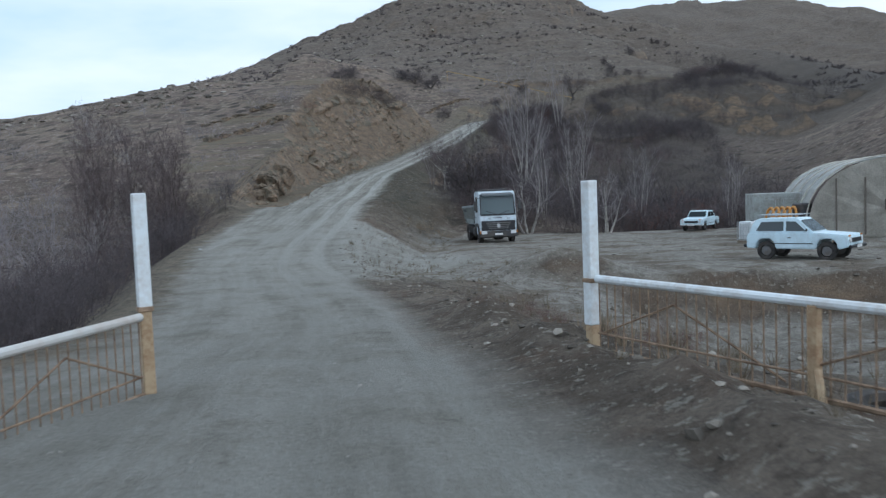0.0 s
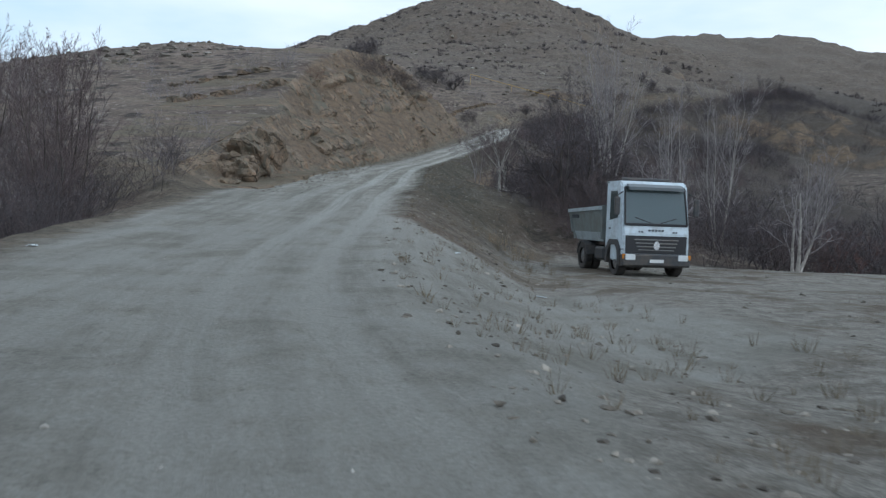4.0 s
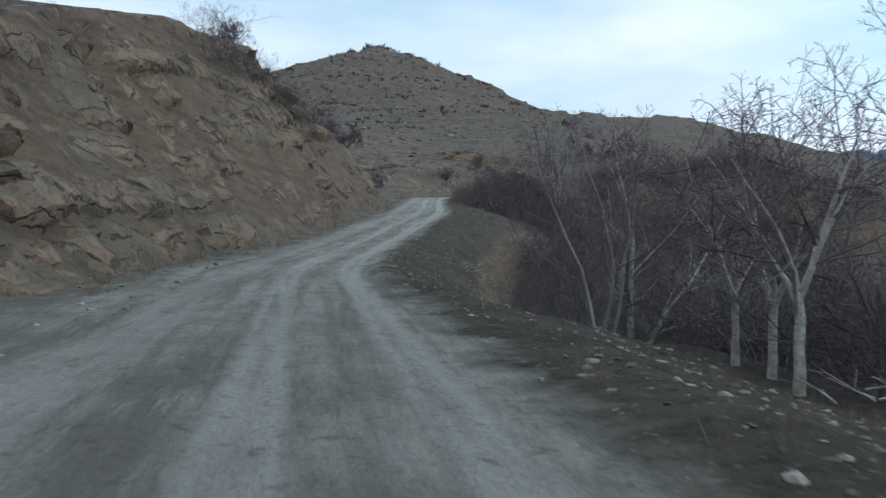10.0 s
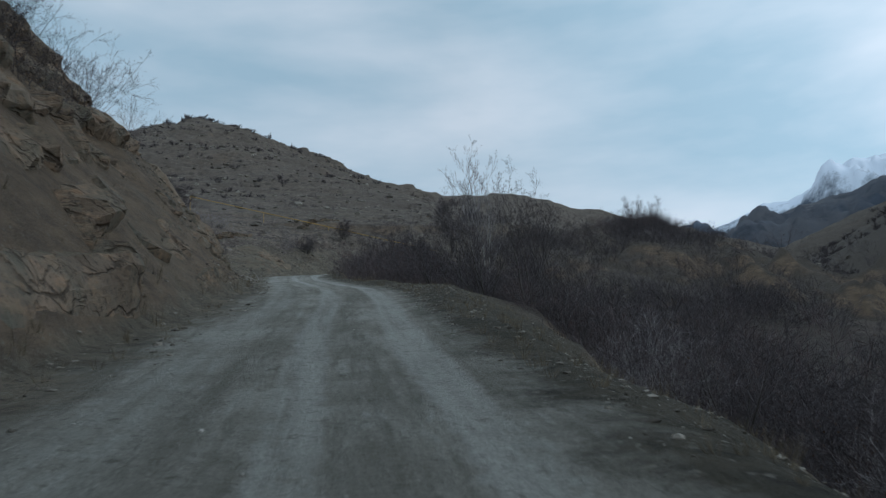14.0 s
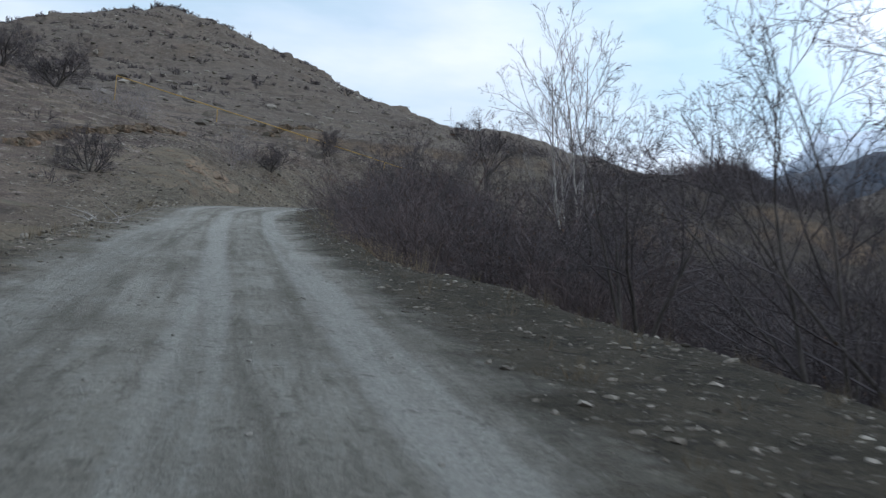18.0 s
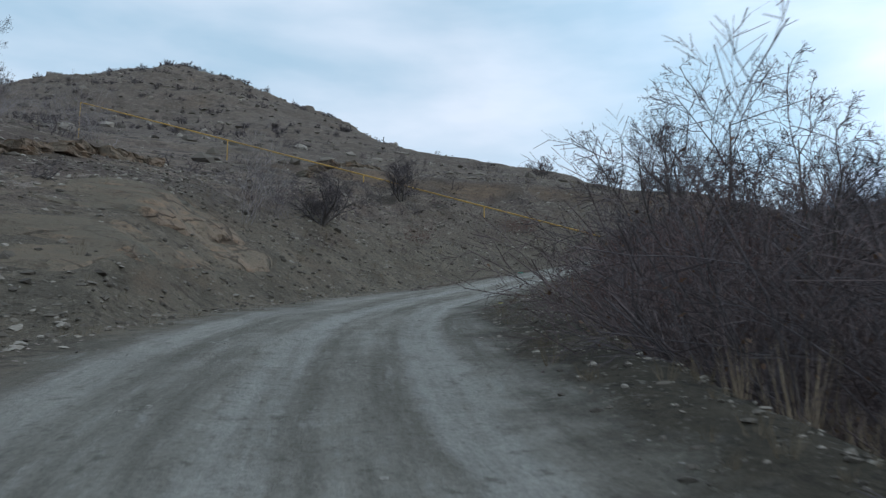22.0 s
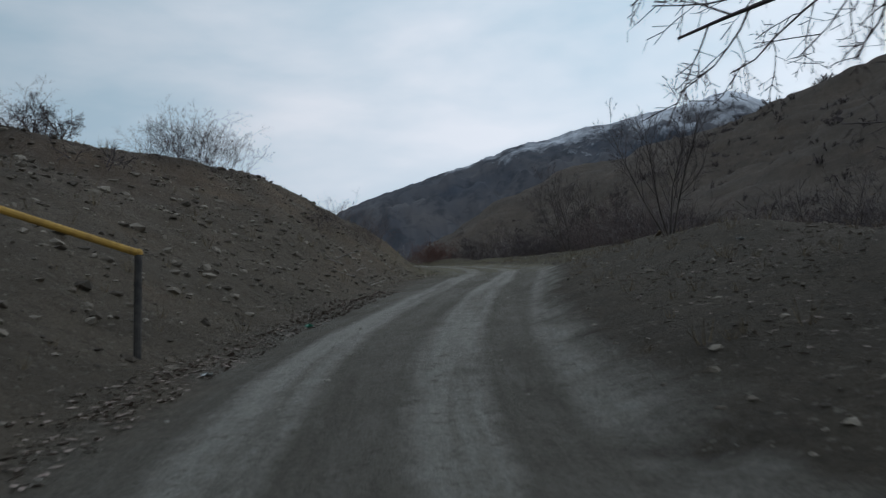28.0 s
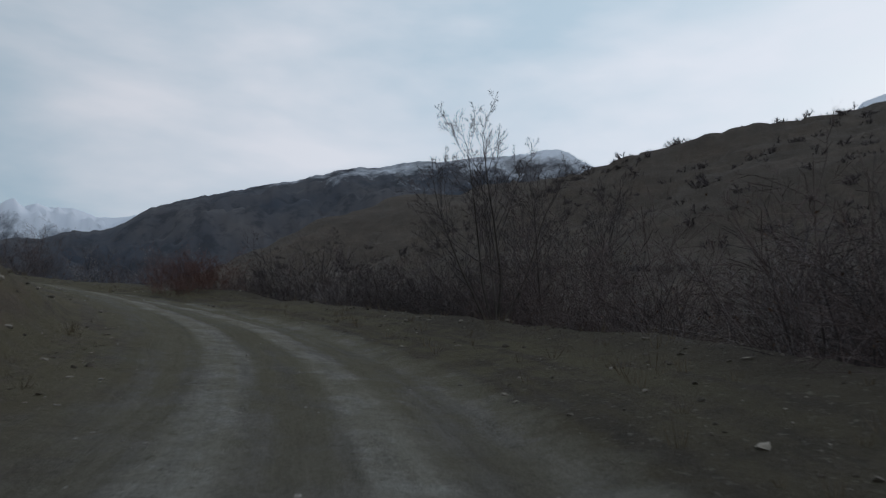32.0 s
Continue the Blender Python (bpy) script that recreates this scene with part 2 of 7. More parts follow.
def child(name, me, parent, label=""):
    ob = new(name, me)
    ob.parent = parent
    if label:
        ob["label"] = label
    return ob


def thing(name, label, category, group="", m=None):
    ob = new(name)
    ob.empty_display_size = 0.2
    if m is not None:
        ob.matrix_basis = m
    return tagged(ob, label, category, group)


def box(bm, size, at=(0, 0, 0), bevel=0.0, turn=None, taper=None):
    """A box, bevelled, with its top scaled by taper in x and y."""
    r = bmesh.ops.create_cube(bm, size=1.0)
    vs = r["verts"]
    for v in vs:
        k = taper if taper and v.co.z > 0 else (1, 1)
        v.co = Vector((v.co.x * size[0] * k[0], v.co.y * size[1] * k[1], v.co.z * size[2]))
    if bevel:
        es = list({e for v in vs for e in v.link_edges})
        vs = list({v for f in bmesh.ops.bevel(bm, geom=es, offset=bevel, segments=1, affect="EDGES")["faces"] for v in f.verts} | {v for v in vs if v.is_valid})
    m = Matrix.Translation(at) @ (turn.to_4x4() if turn is not None else Matrix())
    bmesh.ops.transform(bm, matrix=m, verts=vs)
    return bm


def rod(bm, a, b, r, r2=None, sides=8):
    """A round bar from a to b."""
    a, b = Vector(a), Vector(b)
    d = b - a
    m = Matrix.Translation((a + b) / 2) @ d.to_track_quat("Z", "Y").to_matrix().to_4x4()
    bmesh.ops.create_cone(bm, cap_ends=True, segments=sides, radius1=r, radius2=r if r2 is None else r2, depth=d.length, matrix=m)
    return bm


def prism(bm, outline, x0, x1, bevel=0.0):
    """An outline in y and z, run from x0 to x1."""
    a = [bm.verts.new((x0, y, z)) for y, z in outline]
    b = [bm.verts.new((x1, y, z)) for y, z in outline]
    n = len(outline)
    fs = [bm.faces.new(a[::-1]), bm.faces.new(b)]
    fs += [bm.faces.new((a[i], a[(i + 1) % n], b[(i + 1) % n], b[i])) for i in range(n)]
    bmesh.ops.recalc_face_normals(bm, faces=fs)
    if bevel:
        bmesh.ops.bevel(bm, geom=list({e for f in fs for e in f.edges}), offset=bevel, segments=2, affect="EDGES")
    return bm


def lattice(xi, yi, seed):
    n = (xi * 374761393 + yi * 668265263 + seed * 144269504) & 0xFFFFFFFF
    n = ((n ^ (n >> 13)) * 1274126177) & 0xFFFFFFFF
    return ((n ^ (n >> 16)) & 0xFFFF) / 65535.0


def vnoise(x, y, seed=0):
    """Smooth value noise from -1 to 1."""
    xi, yi = np.floor(x).astype(np.int64), np.floor(y).astype(np.int64)
    fx, fy = x - xi, y - yi
    fx, fy = fx * fx * fx * (fx * (fx * 6 - 15) + 10), fy * fy * fy * (fy * (fy * 6 - 15) + 10)
    a, b = lattice(xi, yi, seed), lattice(xi + 1, yi, seed)
    c, d = lattice(xi, yi + 1, seed), lattice(xi + 1, yi + 1, seed)
    return (a + (b - a) * fx + (c - a) * fy + (a - b - c + d) * fx * fy) * 2 - 1


def fbm(x, y, scale, octaves=4, seed=0, gain=0.5):
    total, amp, f = 0.0, 1.0, 1.0 / scale
    for o in range(octaves):
        total = total + amp * vnoise(x * f + 17.3 * o, y * f - 9.1 * o, seed + o)
        amp, f = amp * gain, f * 2.03
    return total


def smooth(a, b, v):
    t = np.clip((v - a) / (b - a), 0, 1)
    return t * t * (3 - 2 * t)


def tubes(segs, sides=3):
    """Verts and faces of tapered bars; segs: rows of x0 y0 z0 x1 y1 z1 r0 r1."""
    s = np.asarray(segs, float)
    a, b = s[:, :3], s[:, 3:6]
    d = b - a
    d /= np.linalg.norm(d, axis=1, keepdims=True) + 1e-9
    ref = np.array([[0.83, 0.55, 0.06]])
    u = np.cross(d, ref)
    u /= np.linalg.norm(u, axis=1, keepdims=True) + 1e-9
    w = np.cross(d, u)
    an = np.arange(sides) * 2 * np.pi / sides
    ring = u[:, None] * np.cos(an)[None, :, None] + w[:, None] * np.sin(an)[None, :, None]
    v = np.stack([a[:, None] + ring * s[:, 6, None, None], b[:, None] + ring * s[:, 7, None, None]], 1)
    runs = np.where(np.abs(a[1:] - b[:-1]).max(1) < 1e-6)[0] + 1
    v[runs, 0] = v[runs - 1, 1]
    n, k = len(s), sides
    base = (np.arange(n) * 2 * k)[:, None]
    i = np.arange(k)[None]
    j = (i + 1) % k
    f = np.stack([base + i, base + j, base + k + j, base + k + i], -1).reshape(-1, 4)
    return v.reshape(-1, 3), f


def ribbons(segs):
    """Thin twigs as slim tapered blades, each turned its own way."""
    s = np.asarray(segs, float)
    a, b = s[:, :3], s[:, 3:6]
    d = b - a
    d /= np.linalg.norm(d, axis=1, keepdims=True) + 1e-9
    ref = np.stack([np.sin(np.arange(len(s)) * 2.4), np.cos(np.arange(len(s)) * 2.4), 0.3 + 0 * s[:, 0]], 1)
    u = np.cross(d, ref)
    u /= np.linalg.norm(u, axis=1, keepdims=True) + 1e-9
    r0, r1 = s[:, 6:7], s[:, 7:8]
    v = np.stack([a - u * r0, a + u * r0, b + u * r1, b - u * r1], 1).reshape(-1, 3)
    return v, np.arange(len(v)).reshape(-1, 4)


def tube_mesh(name, segs, material, sides=3, extra=None, blades=None):
    v, f = tubes(segs, sides)
    if blades is not None and len(blades):
        v2, f2 = ribbons(blades)
        v, f = np.concatenate([v, v2]), np.concatenate([f, f2 + len(v)])
    me = bpy.data.meshes.new(name)
    if extra is not None and len(extra):
        e = np.asarray(extra, float).reshape(-1, 4, 3)
        k = np.arange(len(e) * 4).reshape(-1, 4) + len(v)
        nf = len(f)
        v, f = np.concatenate([v, e.reshape(-1, 3)]), np.concatenate([f, k])
    me.vertices.add(len(v))
    me.vertices.foreach_set("co", v.ravel())
    me.loops.add(len(f) * 4)
    me.loops.foreach_set("vertex_index", f.ravel().astype(np.int32))
    me.polygons.add(len(f))
    me.polygons.foreach_set("loop_start", np.arange(len(f), dtype=np.int32) * 4)
    me.update(calc_edges=True)
    for m in material if isinstance(material, (list, tuple)) else [material]:
        me.materials.append(m)
    if extra is not None and len(extra) and isinstance(material, (list, tuple)):
        idx = np.zeros(len(f), np.int32)
        idx[nf:] = 1
        me.polygons.foreach_set("material_index", idx)
    return me


def bough(rng, segs, tips, p, d, length, r, level, spec):
    """Grows one branch and its side branches into segs; level 0 is the thinnest."""
    n = spec["steps"][min(level, len(spec["steps"]) - 1)]
    step = length / n
    kids = spec["kids"][min(level, len(spec["kids"]) - 1)] if level > 0 else 0
    at = [(spec["bare"] + (1.0 - spec["bare"]) * (i + rng.random()) / kids, i) for i in range(kids)]
    whirl, thin = rng.uniform(0, 6.28), spec["thin"] * (1.0, 1.35, 2.0, 3.0, 3.0)[min(level, 4)]
    droop = spec["droop"] if level in (2, 3) else 0.0
    taper = spec["taper"] if level < 4 else 0.12
    for i in range(n):
        bend = np.array([rng.gauss(0, 1) for _ in range(3)]) * spec["wander"]
        d = d + bend + np.array([0, 0, spec["lift"] - droop * (0.5 - i / n)])
        d = d / np.linalg.norm(d)
        q = p + d * step
        r1 = max(r * (1 - (1 - taper) * (i + 1) / n), thin * 0.6)
        rr = max(r * (1 - (1 - taper) * i / n), thin * 0.6)
        segs.append((*p, *q, rr, r1, level))
        for t, j in at:
            if i / n <= t < (i + 1) / n:
                f = t * n - i
                a = whirl + 2.4 * j + rng.gauss(0, 0.4)
                side = np.cross(d, [math.cos(a), math.sin(a), 0.3])
                side /= np.linalg.norm(side) + 1e-9
                sp = math.radians(rng.gauss(spec["angle"], 9))
                nd = d * math.cos(sp) + side * math.sin(sp)
                cap = spec["thin"] * (1.2, 2.1, 4.2, 10.0, 30.0)[min(level - 1, 4)]
                bough(rng, segs, tips, p + d * step * f, nd, length * spec["ratio"] * rng.uniform(0.65, 1.2) * (1.2 - 0.6 * t), min(rr * spec["thinner"], cap), level - 1, spec)
        p = q
    tips.append((p, d))


TREE_SPEC = dict(steps=[1, 2, 4, 6, 7], kids=[0, 5, 6, 6, 7], bare=0.22, wander=0.09, lift=0.04, taper=0.28, thin=0.0036, angle=42, ratio=0.55, thinner=0.6, droop=0.0)


def leaves(rng, tips, count, size, droop=0.6, clump=1):
    """Small hanging dry leaves at branch tips, as bent quads, singly or in clumps."""
    out = []
    for i in range(count):
        if i % clump == 0:
            tip = tips[rng.randrange(len(tips))][0] * rng.choice((1.0, 0.8, 0.62))
        p = tip + np.array([rng.gauss(0, 0.08) for _ in range(3)])
        a = rng.uniform(0, 2 * math.pi)
        u = np.array([math.cos(a), math.sin(a), rng.uniform(-0.4, 0.4)]) * size * rng.uniform(0.6, 1.3)
        w = np.array([rng.gauss(0, 0.35), rng.gauss(0, 0.35), -droop]) * size * 2 * rng.uniform(0.6, 1.3)
        out.append((p - u * 0.4, p + u * 0.4, p + u * 0.5 + w, p - u * 0.3 + w))
    return out


def knotty(me, deep, seed):
    """Splits a trunk's sides and pushes them in and out into lobes, knots and furrows."""
    bm = bmesh.new()
    bm.from_mesh(me)
    bmesh.ops.remove_doubles(bm, verts=bm.verts[:], dist=0.0005)
    low = [e for e in bm.edges if min(v.co.z for v in e.verts) < 2.6]
    bmesh.ops.subdivide_edges(bm, edges=low, cuts=2, use_grid_fill=True)
    bm.normal_update()
    for v in bm.verts:
        a = math.atan2(v.co.y, v.co.x)
        q = np.array([a * 1.1 + v.co.z * 0.25]), np.array([v.co.z * 0.9])
        k = float(fbm(*q, 0.55, 3, seed)[0]) + 0.35 * math.sin(5 * a + 1.3 * v.co.z)
        v.co += v.normal * k * deep * max(0.0, min(1.0, (3.2 - v.co.z) / 1.5))
    bm.to_mesh(me)
    bm.free()


def bare_tree(seed, height, stems=1, spread=0.35, radius=0.14, level=4, twig=None, bark=None, leafy=0, leaf=0.05, bole=0.0, clump=1, limb=0.42, gnarl=0.0, **over):
    """Trunk mesh and crown mesh of a leafless tree standing at the origin; bole: height at which the trunk forks."""
    rng = random.Random(seed)
    spec = dict(TREE_SPEC, **over)
    segs, tips = [], []
    rise = bole if bole else -0.35
    if bole:
        p, n = np.array([0, 0, -0.4]), 6
        for i in range(n):
            q = p + np.array([rng.gauss(0, 0.3 * radius), rng.gauss(0, 0.3 * radius), (bole + 0.4) / n])
            flare = [1.35, 1.08, 0.94, 0.86, 0.84, 0.7, 0.35]
            segs.append((*p, *q, radius * flare[i], radius * flare[i + 1], 99))
            p = q
    for s in range(stems):
        a = 2 * math.pi * s / max(stems, 1) + rng.uniform(-0.5, 0.5)
        k = spread * rng.uniform(0.4, 1.3) if stems > 1 else spread * 0.3
        d = np.array([math.cos(a) * k, math.sin(a) * k, 1.0])
        r = radius * (limb if bole else 1.0) * rng.uniform(0.75, 1.1)
        p = np.array([math.cos(a), math.sin(a), 0]) * (radius * (0.32 if bole else 1.3) if stems > 1 else 0) + np.array([0, 0, rise - (rng.uniform(0.2, 0.75) if bole else 0)])
        bough(rng, segs, tips, p, d / np.linalg.norm(d), (height - max(rise, 0)) * rng.uniform(0.6, 0.85), r, level, spec)
    s = np.array(segs)
    main, thin = s[:, 8] >= level, s[:, 8] <= 1
    trunk = tube_mesh("trunk", s[main][:, :8], bark or BARK, 9)
    if gnarl:
        knotty(trunk, gnarl, seed)
    crown = tube_mesh("crown", s[~main & ~thin][:, :8], [twig or TWIG, DRY_LEAF], 3, leaves(rng, tips, leafy, leaf, 0.6, clump) if leafy else None, s[thin][:, :8])
    return trunk, crown


def plant_tree(name, label, meshes, m, group=""):
    t = thing(name, label, "tree", group, m)
    child("trunk", meshes[0], t)
    child("crown", meshes[1], t)
    return t


def shrub_segs(rng, height, width, stems, level, thin, kids=4, base=0.25, curve=0.12, angle=34):
    """Stem rows and twig rows of a bush, and its tips."""
    spec = dict(TREE_SPEC, steps=[1, 2, 3, 3], kids=[0, kids, 4, 4], bare=0.15, wander=curve, lift=0.03, thin=thin, angle=angle, ratio=0.55, taper=0.4)
    segs, tips = [], []
    for _ in range(stems):
        a, k = rng.uniform(0, 2 * math.pi), rng.uniform(0, 1) ** 0.6
        d = np.array([math.cos(a) * k * width / height, math.sin(a) * k * width / height, 1.0])
        p = np.array([math.cos(a), math.sin(a), 0]) * base * k * width + np.array([0, 0, -0.2])
        bough(rng, segs, tips, p, d / np.linalg.norm(d), height * rng.uniform(0.5, 1.0), thin * 2.4, level, spec)
    s = np.array(segs)
    fine = s[:, 8] <= max(level - 2, 0)
    return s[~fine][:, :8], s[fine][:, :8], tips

# ---- the lie of the land ----
# the road's line: x, y and height of its surface under the car
LINE = [
    (6.0, -40.9, 2.26), (2.3, -23.3, 1.24), (0.9, -14.4, 0.70), (-0.4, -5.5, 0.13), (-2.6, 3.2, -0.04), (-4.9, 11.9, 0.03),
    (-6.0, 20.9, 0.49), (-6.2, 29.9, 1.24), (-6.4, 38.9, 2.20), (-6.3, 47.9, 3.06), (-6.6, 56.9, 3.86), (-6.8, 65.9, 4.62),
    (-6.8, 74.9, 5.45), (-5.7, 83.8, 6.43), (-3.9, 92.6, 7.70), (-1.9, 101.4, 9.15), (0.2, 110.1, 10.64), (1.9, 118.9, 12.07),
    (3.1, 127.9, 13.34), (4.2, 136.8, 14.67), (5.4, 145.7, 15.94), (6.9, 154.6, 17.45), (9.6, 163.1, 18.77), (14.1, 170.9, 20.03),
    (19.1, 178.4, 21.32), (25.5, 184.8, 22.97), (33.0, 189.6, 24.81), (41.3, 193.1, 26.67), (49.7, 196.2, 28.41),
    (57.5, 199.4, 29.9), (64.0, 203.0, 31.25), (69.5, 207.6, 32.6), (73.5, 213.5, 33.9), (75.5, 221.0, 35.0), (75.5, 232.0, 36.4), (73.0, 246.0, 38.2),
]


def glide(points, step=0.5):
    """A smooth line through points, resampled."""
    p = np.array(points, float)
    p = np.concatenate([[2 * p[0] - p[1]], p, [2 * p[-1] - p[-2]]])
    out = []
    for i in range(1, len(p) - 2):
        n = max(2, int(np.linalg.norm(p[i + 1] - p[i]) / step))
        t = (np.arange(n) / n)[:, None]
        a, b, c, d = p[i - 1], p[i], p[i + 1], p[i + 2]
        out.append(0.5 * (2 * b + (c - a) * t + (2 * a - 5 * b + 4 * c - d) * t**2 + (3 * b - a - 3 * c + d) * t**3))
    return np.concatenate(out + [p[-2:-1]])


ROAD = glide(LINE, 0.8)
ROAD_S = np.r_[0, np.cumsum(np.linalg.norm(np.diff(ROAD[:, :2], axis=0), axis=1))] - 18.0


def along(x, y):
    """Distance along the road, distance to its right (left negative) and its height, for arrays of places."""
    x, y = np.asarray(x, float).ravel(), np.asarray(y, float).ravel()
    s, d, z = np.empty(len(x)), np.empty(len(x)), np.empty(len(x))
    a = ROAD[:-1, :2]
    b = ROAD[1:, :2] - a
    ll = (b**2).sum(1)
    for i in range(0, len(x), 20000):
        q = np.stack([x[i : i + 20000], y[i : i + 20000]], 1)
        near = np.linalg.norm(q[:, None] - (a + b / 2)[None, ::4], axis=2).argmin(1) * 4
        best = np.full(len(q), 1e9)
        for o in range(-4, 5):
            j = np.clip(near + o, 0, len(a) - 1)
            k = np.clip(((q - a[j]) * b[j]).sum(1) / ll[j], 0, 1)
            c = a[j] + b[j] * k[:, None]
            r = np.linalg.norm(q - c, axis=1)
            side = np.sign((q - c)[:, 0] * b[j, 1] - (q - c)[:, 1] * b[j, 0])
            w = r < best
            best = np.where(w, r, best)
            sl = slice(i, i + len(q))
            s[sl] = np.where(w, ROAD_S[j] + k * (ROAD_S[j + 1] - ROAD_S[j]), s[sl])
            d[sl] = np.where(w, r * side, d[sl])
            z[sl] = np.where(w, ROAD[j, 2] + k * (ROAD[j + 1, 2] - ROAD[j, 2]), z[sl])
    return s, d, z


def spot(s, d):
    """The place s along the road and d to its right."""
    i = int(np.clip(np.searchsorted(ROAD_S, s) - 1, 0, len(ROAD) - 2))
    k = (s - ROAD_S[i]) / (ROAD_S[i + 1] - ROAD_S[i])
    p = ROAD[i] + (ROAD[i + 1] - ROAD[i]) * k
    t = ROAD[i + 1] - ROAD[i]
    t = t / np.hypot(t[0], t[1])
    return p[0] + t[1] * d, p[1] - t[0] * d


# crests of the hills: x, y, height; and the fall of their flanks
CRESTS = [
    (0.85, [(-13.2, 43.5, 4.7), (-13.8, 59, 8.2), (-13.5, 75, 11.6), (-13.0, 90, 15.2)]),
    (0.6, [(36, 204, 27.0), (44, 204, 29.2), (48, 204, 31.1), (50.5, 204, 31.6), (52.3, 204.4, 31.3)]),
    (0.36, [(-9, 112, 21.6), (-18, 101, 20.2), (-30, 100, 20.3), (-40, 100, 19.4), (-50, 100, 18.4), (-62, 100, 16.8), (-110, 100, 15.5), (-220, 120, 24)]),
    (0.62, [(-34, 199, 41.0), (-16, 196, 36.5), (-7, 191, 32.8), (-3, 188, 30.6), (0.5, 184, 28.4), (3, 182, 26.5)]),
    (0.36, [(90, 700, 146), (170, 678, 155), (242, 649, 151), (308, 619, 120), (344, 600, 112), (423, 545, 64), (534, 454, 30)]),
    (0.54, [(58, 112, 6), (75, 105, 14), (120, 95, 34), (200, 80, 68), (277, 100, 122), (286, 140, 124), (288, 190, 115), (290, 222, 104), (310, 262, 70), (340, 300, 55)]),
    (0.5, [(345, 215, 116), (398, 238, 144), (385, 302, 130), (364, 354, 108), (330, 400, 80)]),
]
PEAK = (14.0, 440.0, 125.0)


def crest_height(x, y):
    best = np.full(np.shape(x), -50.0)
    for fall, pts in CRESTS:
        for (ax, ay, az), (bx, by, bz) in zip(pts, pts[1:]):
            ux, uy = bx - ax, by - ay
            k = np.clip(((x - ax) * ux + (y - ay) * uy) / (ux * ux + uy * uy), 0, 1)
            r = np.hypot(x - ax - k * ux, y - ay - k * uy)
            best = np.maximum(best, az + k * (bz - az) - fall * (np.sqrt(r * r + 16) - 4))
    return best


def hills(x, y):
    """The height of the land apart from the road's cut."""
    warp = fbm(x, y, 60, 3, 40) * 3.5
    r = np.sqrt((x + warp - PEAK[0]) ** 2 + (y - PEAK[1]) ** 2 + 25)
    cone = PEAK[2] + 2.0 - 0.46 * r + 0.00025 * r * r
    cone = cone + 1.8 * np.exp(-((r / 45) ** 2)) - (2.6 + 2.6 * smooth(20, -60, x)) * np.exp(-(((r - 130) / 60) ** 2))
    cone = np.where(r > 700, -60, cone)
    floor = np.interp(y, [-200, 0, 40, 80, 120, 160, 200, 260, 400, 900], [-3.5, -3.0, -2.6, -1.5, 2, 7.5, 14, 20, 26, 40])
    stack = np.stack([cone, crest_height(x + warp, y - warp), floor])
    m = stack.max(0)
    h = m + 2.0 * np.log(np.exp((stack - m) / 2.0).sum(0))
    far = smooth(8, 60, np.abs(h - floor))
    h = h + fbm(x, y, 34, 4, 3) * (0.5 + 2.2 * far) + np.abs(fbm(x, y, 11, 3, 9)) * 0.9 * far - 2.4 * far
    # broken beds of rock step the slopes
    bed = h / 3.4 + 0.5 * fbm(x, y, 45, 2, 91)
    f = bed - np.floor(bed)
    return h + (smooth(0.4, 0.62, f) - f) * 2.6 * far * smooth(-0.15, 0.35, fbm(x, y, 26, 3, 93)) + 0.35 * far * fbm(x, y, 5, 2, 95)


FOOT = ([-20, 0, 30, 37, 48, 60, 75, 90, 110, 140, 200, 225, 245, 275], [4.6, 4.6, 4.6, 4.8, 6.0, 6.6, 5.6, 4.4, 3.6, 3.3, 3.0, 2.4, 2.7, 3.2])
CUT = ([-20, 58, 63, 65.5, 72, 135, 165, 180, 192, 207, 222, 234, 241, 256, 264, 280], [0.1, 0.15, 0.4, 1.5, 1.5, 1.4, 1.4, 1.1, 0.8, 0.6, 0.52, 0.6, 0.85, 1.0, 0.7, 0.6])
EDGE = ([-20, 0, 20, 40, 60, 72, 88, 95, 117, 126, 137, 142, 149, 153, 157.5, 161, 166, 178, 184, 193, 199, 209, 216, 230, 245, 262, 290], [2.4, 2.4, 2.6, 2.6, 2.8, 3.6, 3.5, 2.9, 2.9, 3.3, 3.7, 4.8, 5.2, 4.7, 3.7, 3.1, 3.1, 3.5, 3.9, 3.9, 4.4, 5.9, 7.5, 7.0, 6.2, 5.4, 5.0])
DROP = ([-20, 28, 44, 60, 72, 88, 95, 128, 146, 158, 178, 200, 212, 230, 275], [0.1, 0.1, 0.3, 0.3, 0.19, 0.2, 0.56, 0.52, 0.3, 0.45, 0.58, 0.6, 0.5, 0.4, 0.4])
DEEP = ([-20, 60, 92, 98, 138, 150, 200, 212, 300], [1.0, 1.0, 1.1, 4.0, 4.0, 2.2, 2.2, 2.0, 2.0])
KNEE = ([-20, 28, 44, 60, 72, 90, 98, 136, 146, 165, 178, 300], [30, 30, 2.8, 2.8, 4.3, 4.3, 2.6, 2.6, 4.3, 4.3, 2.8, 2.8])


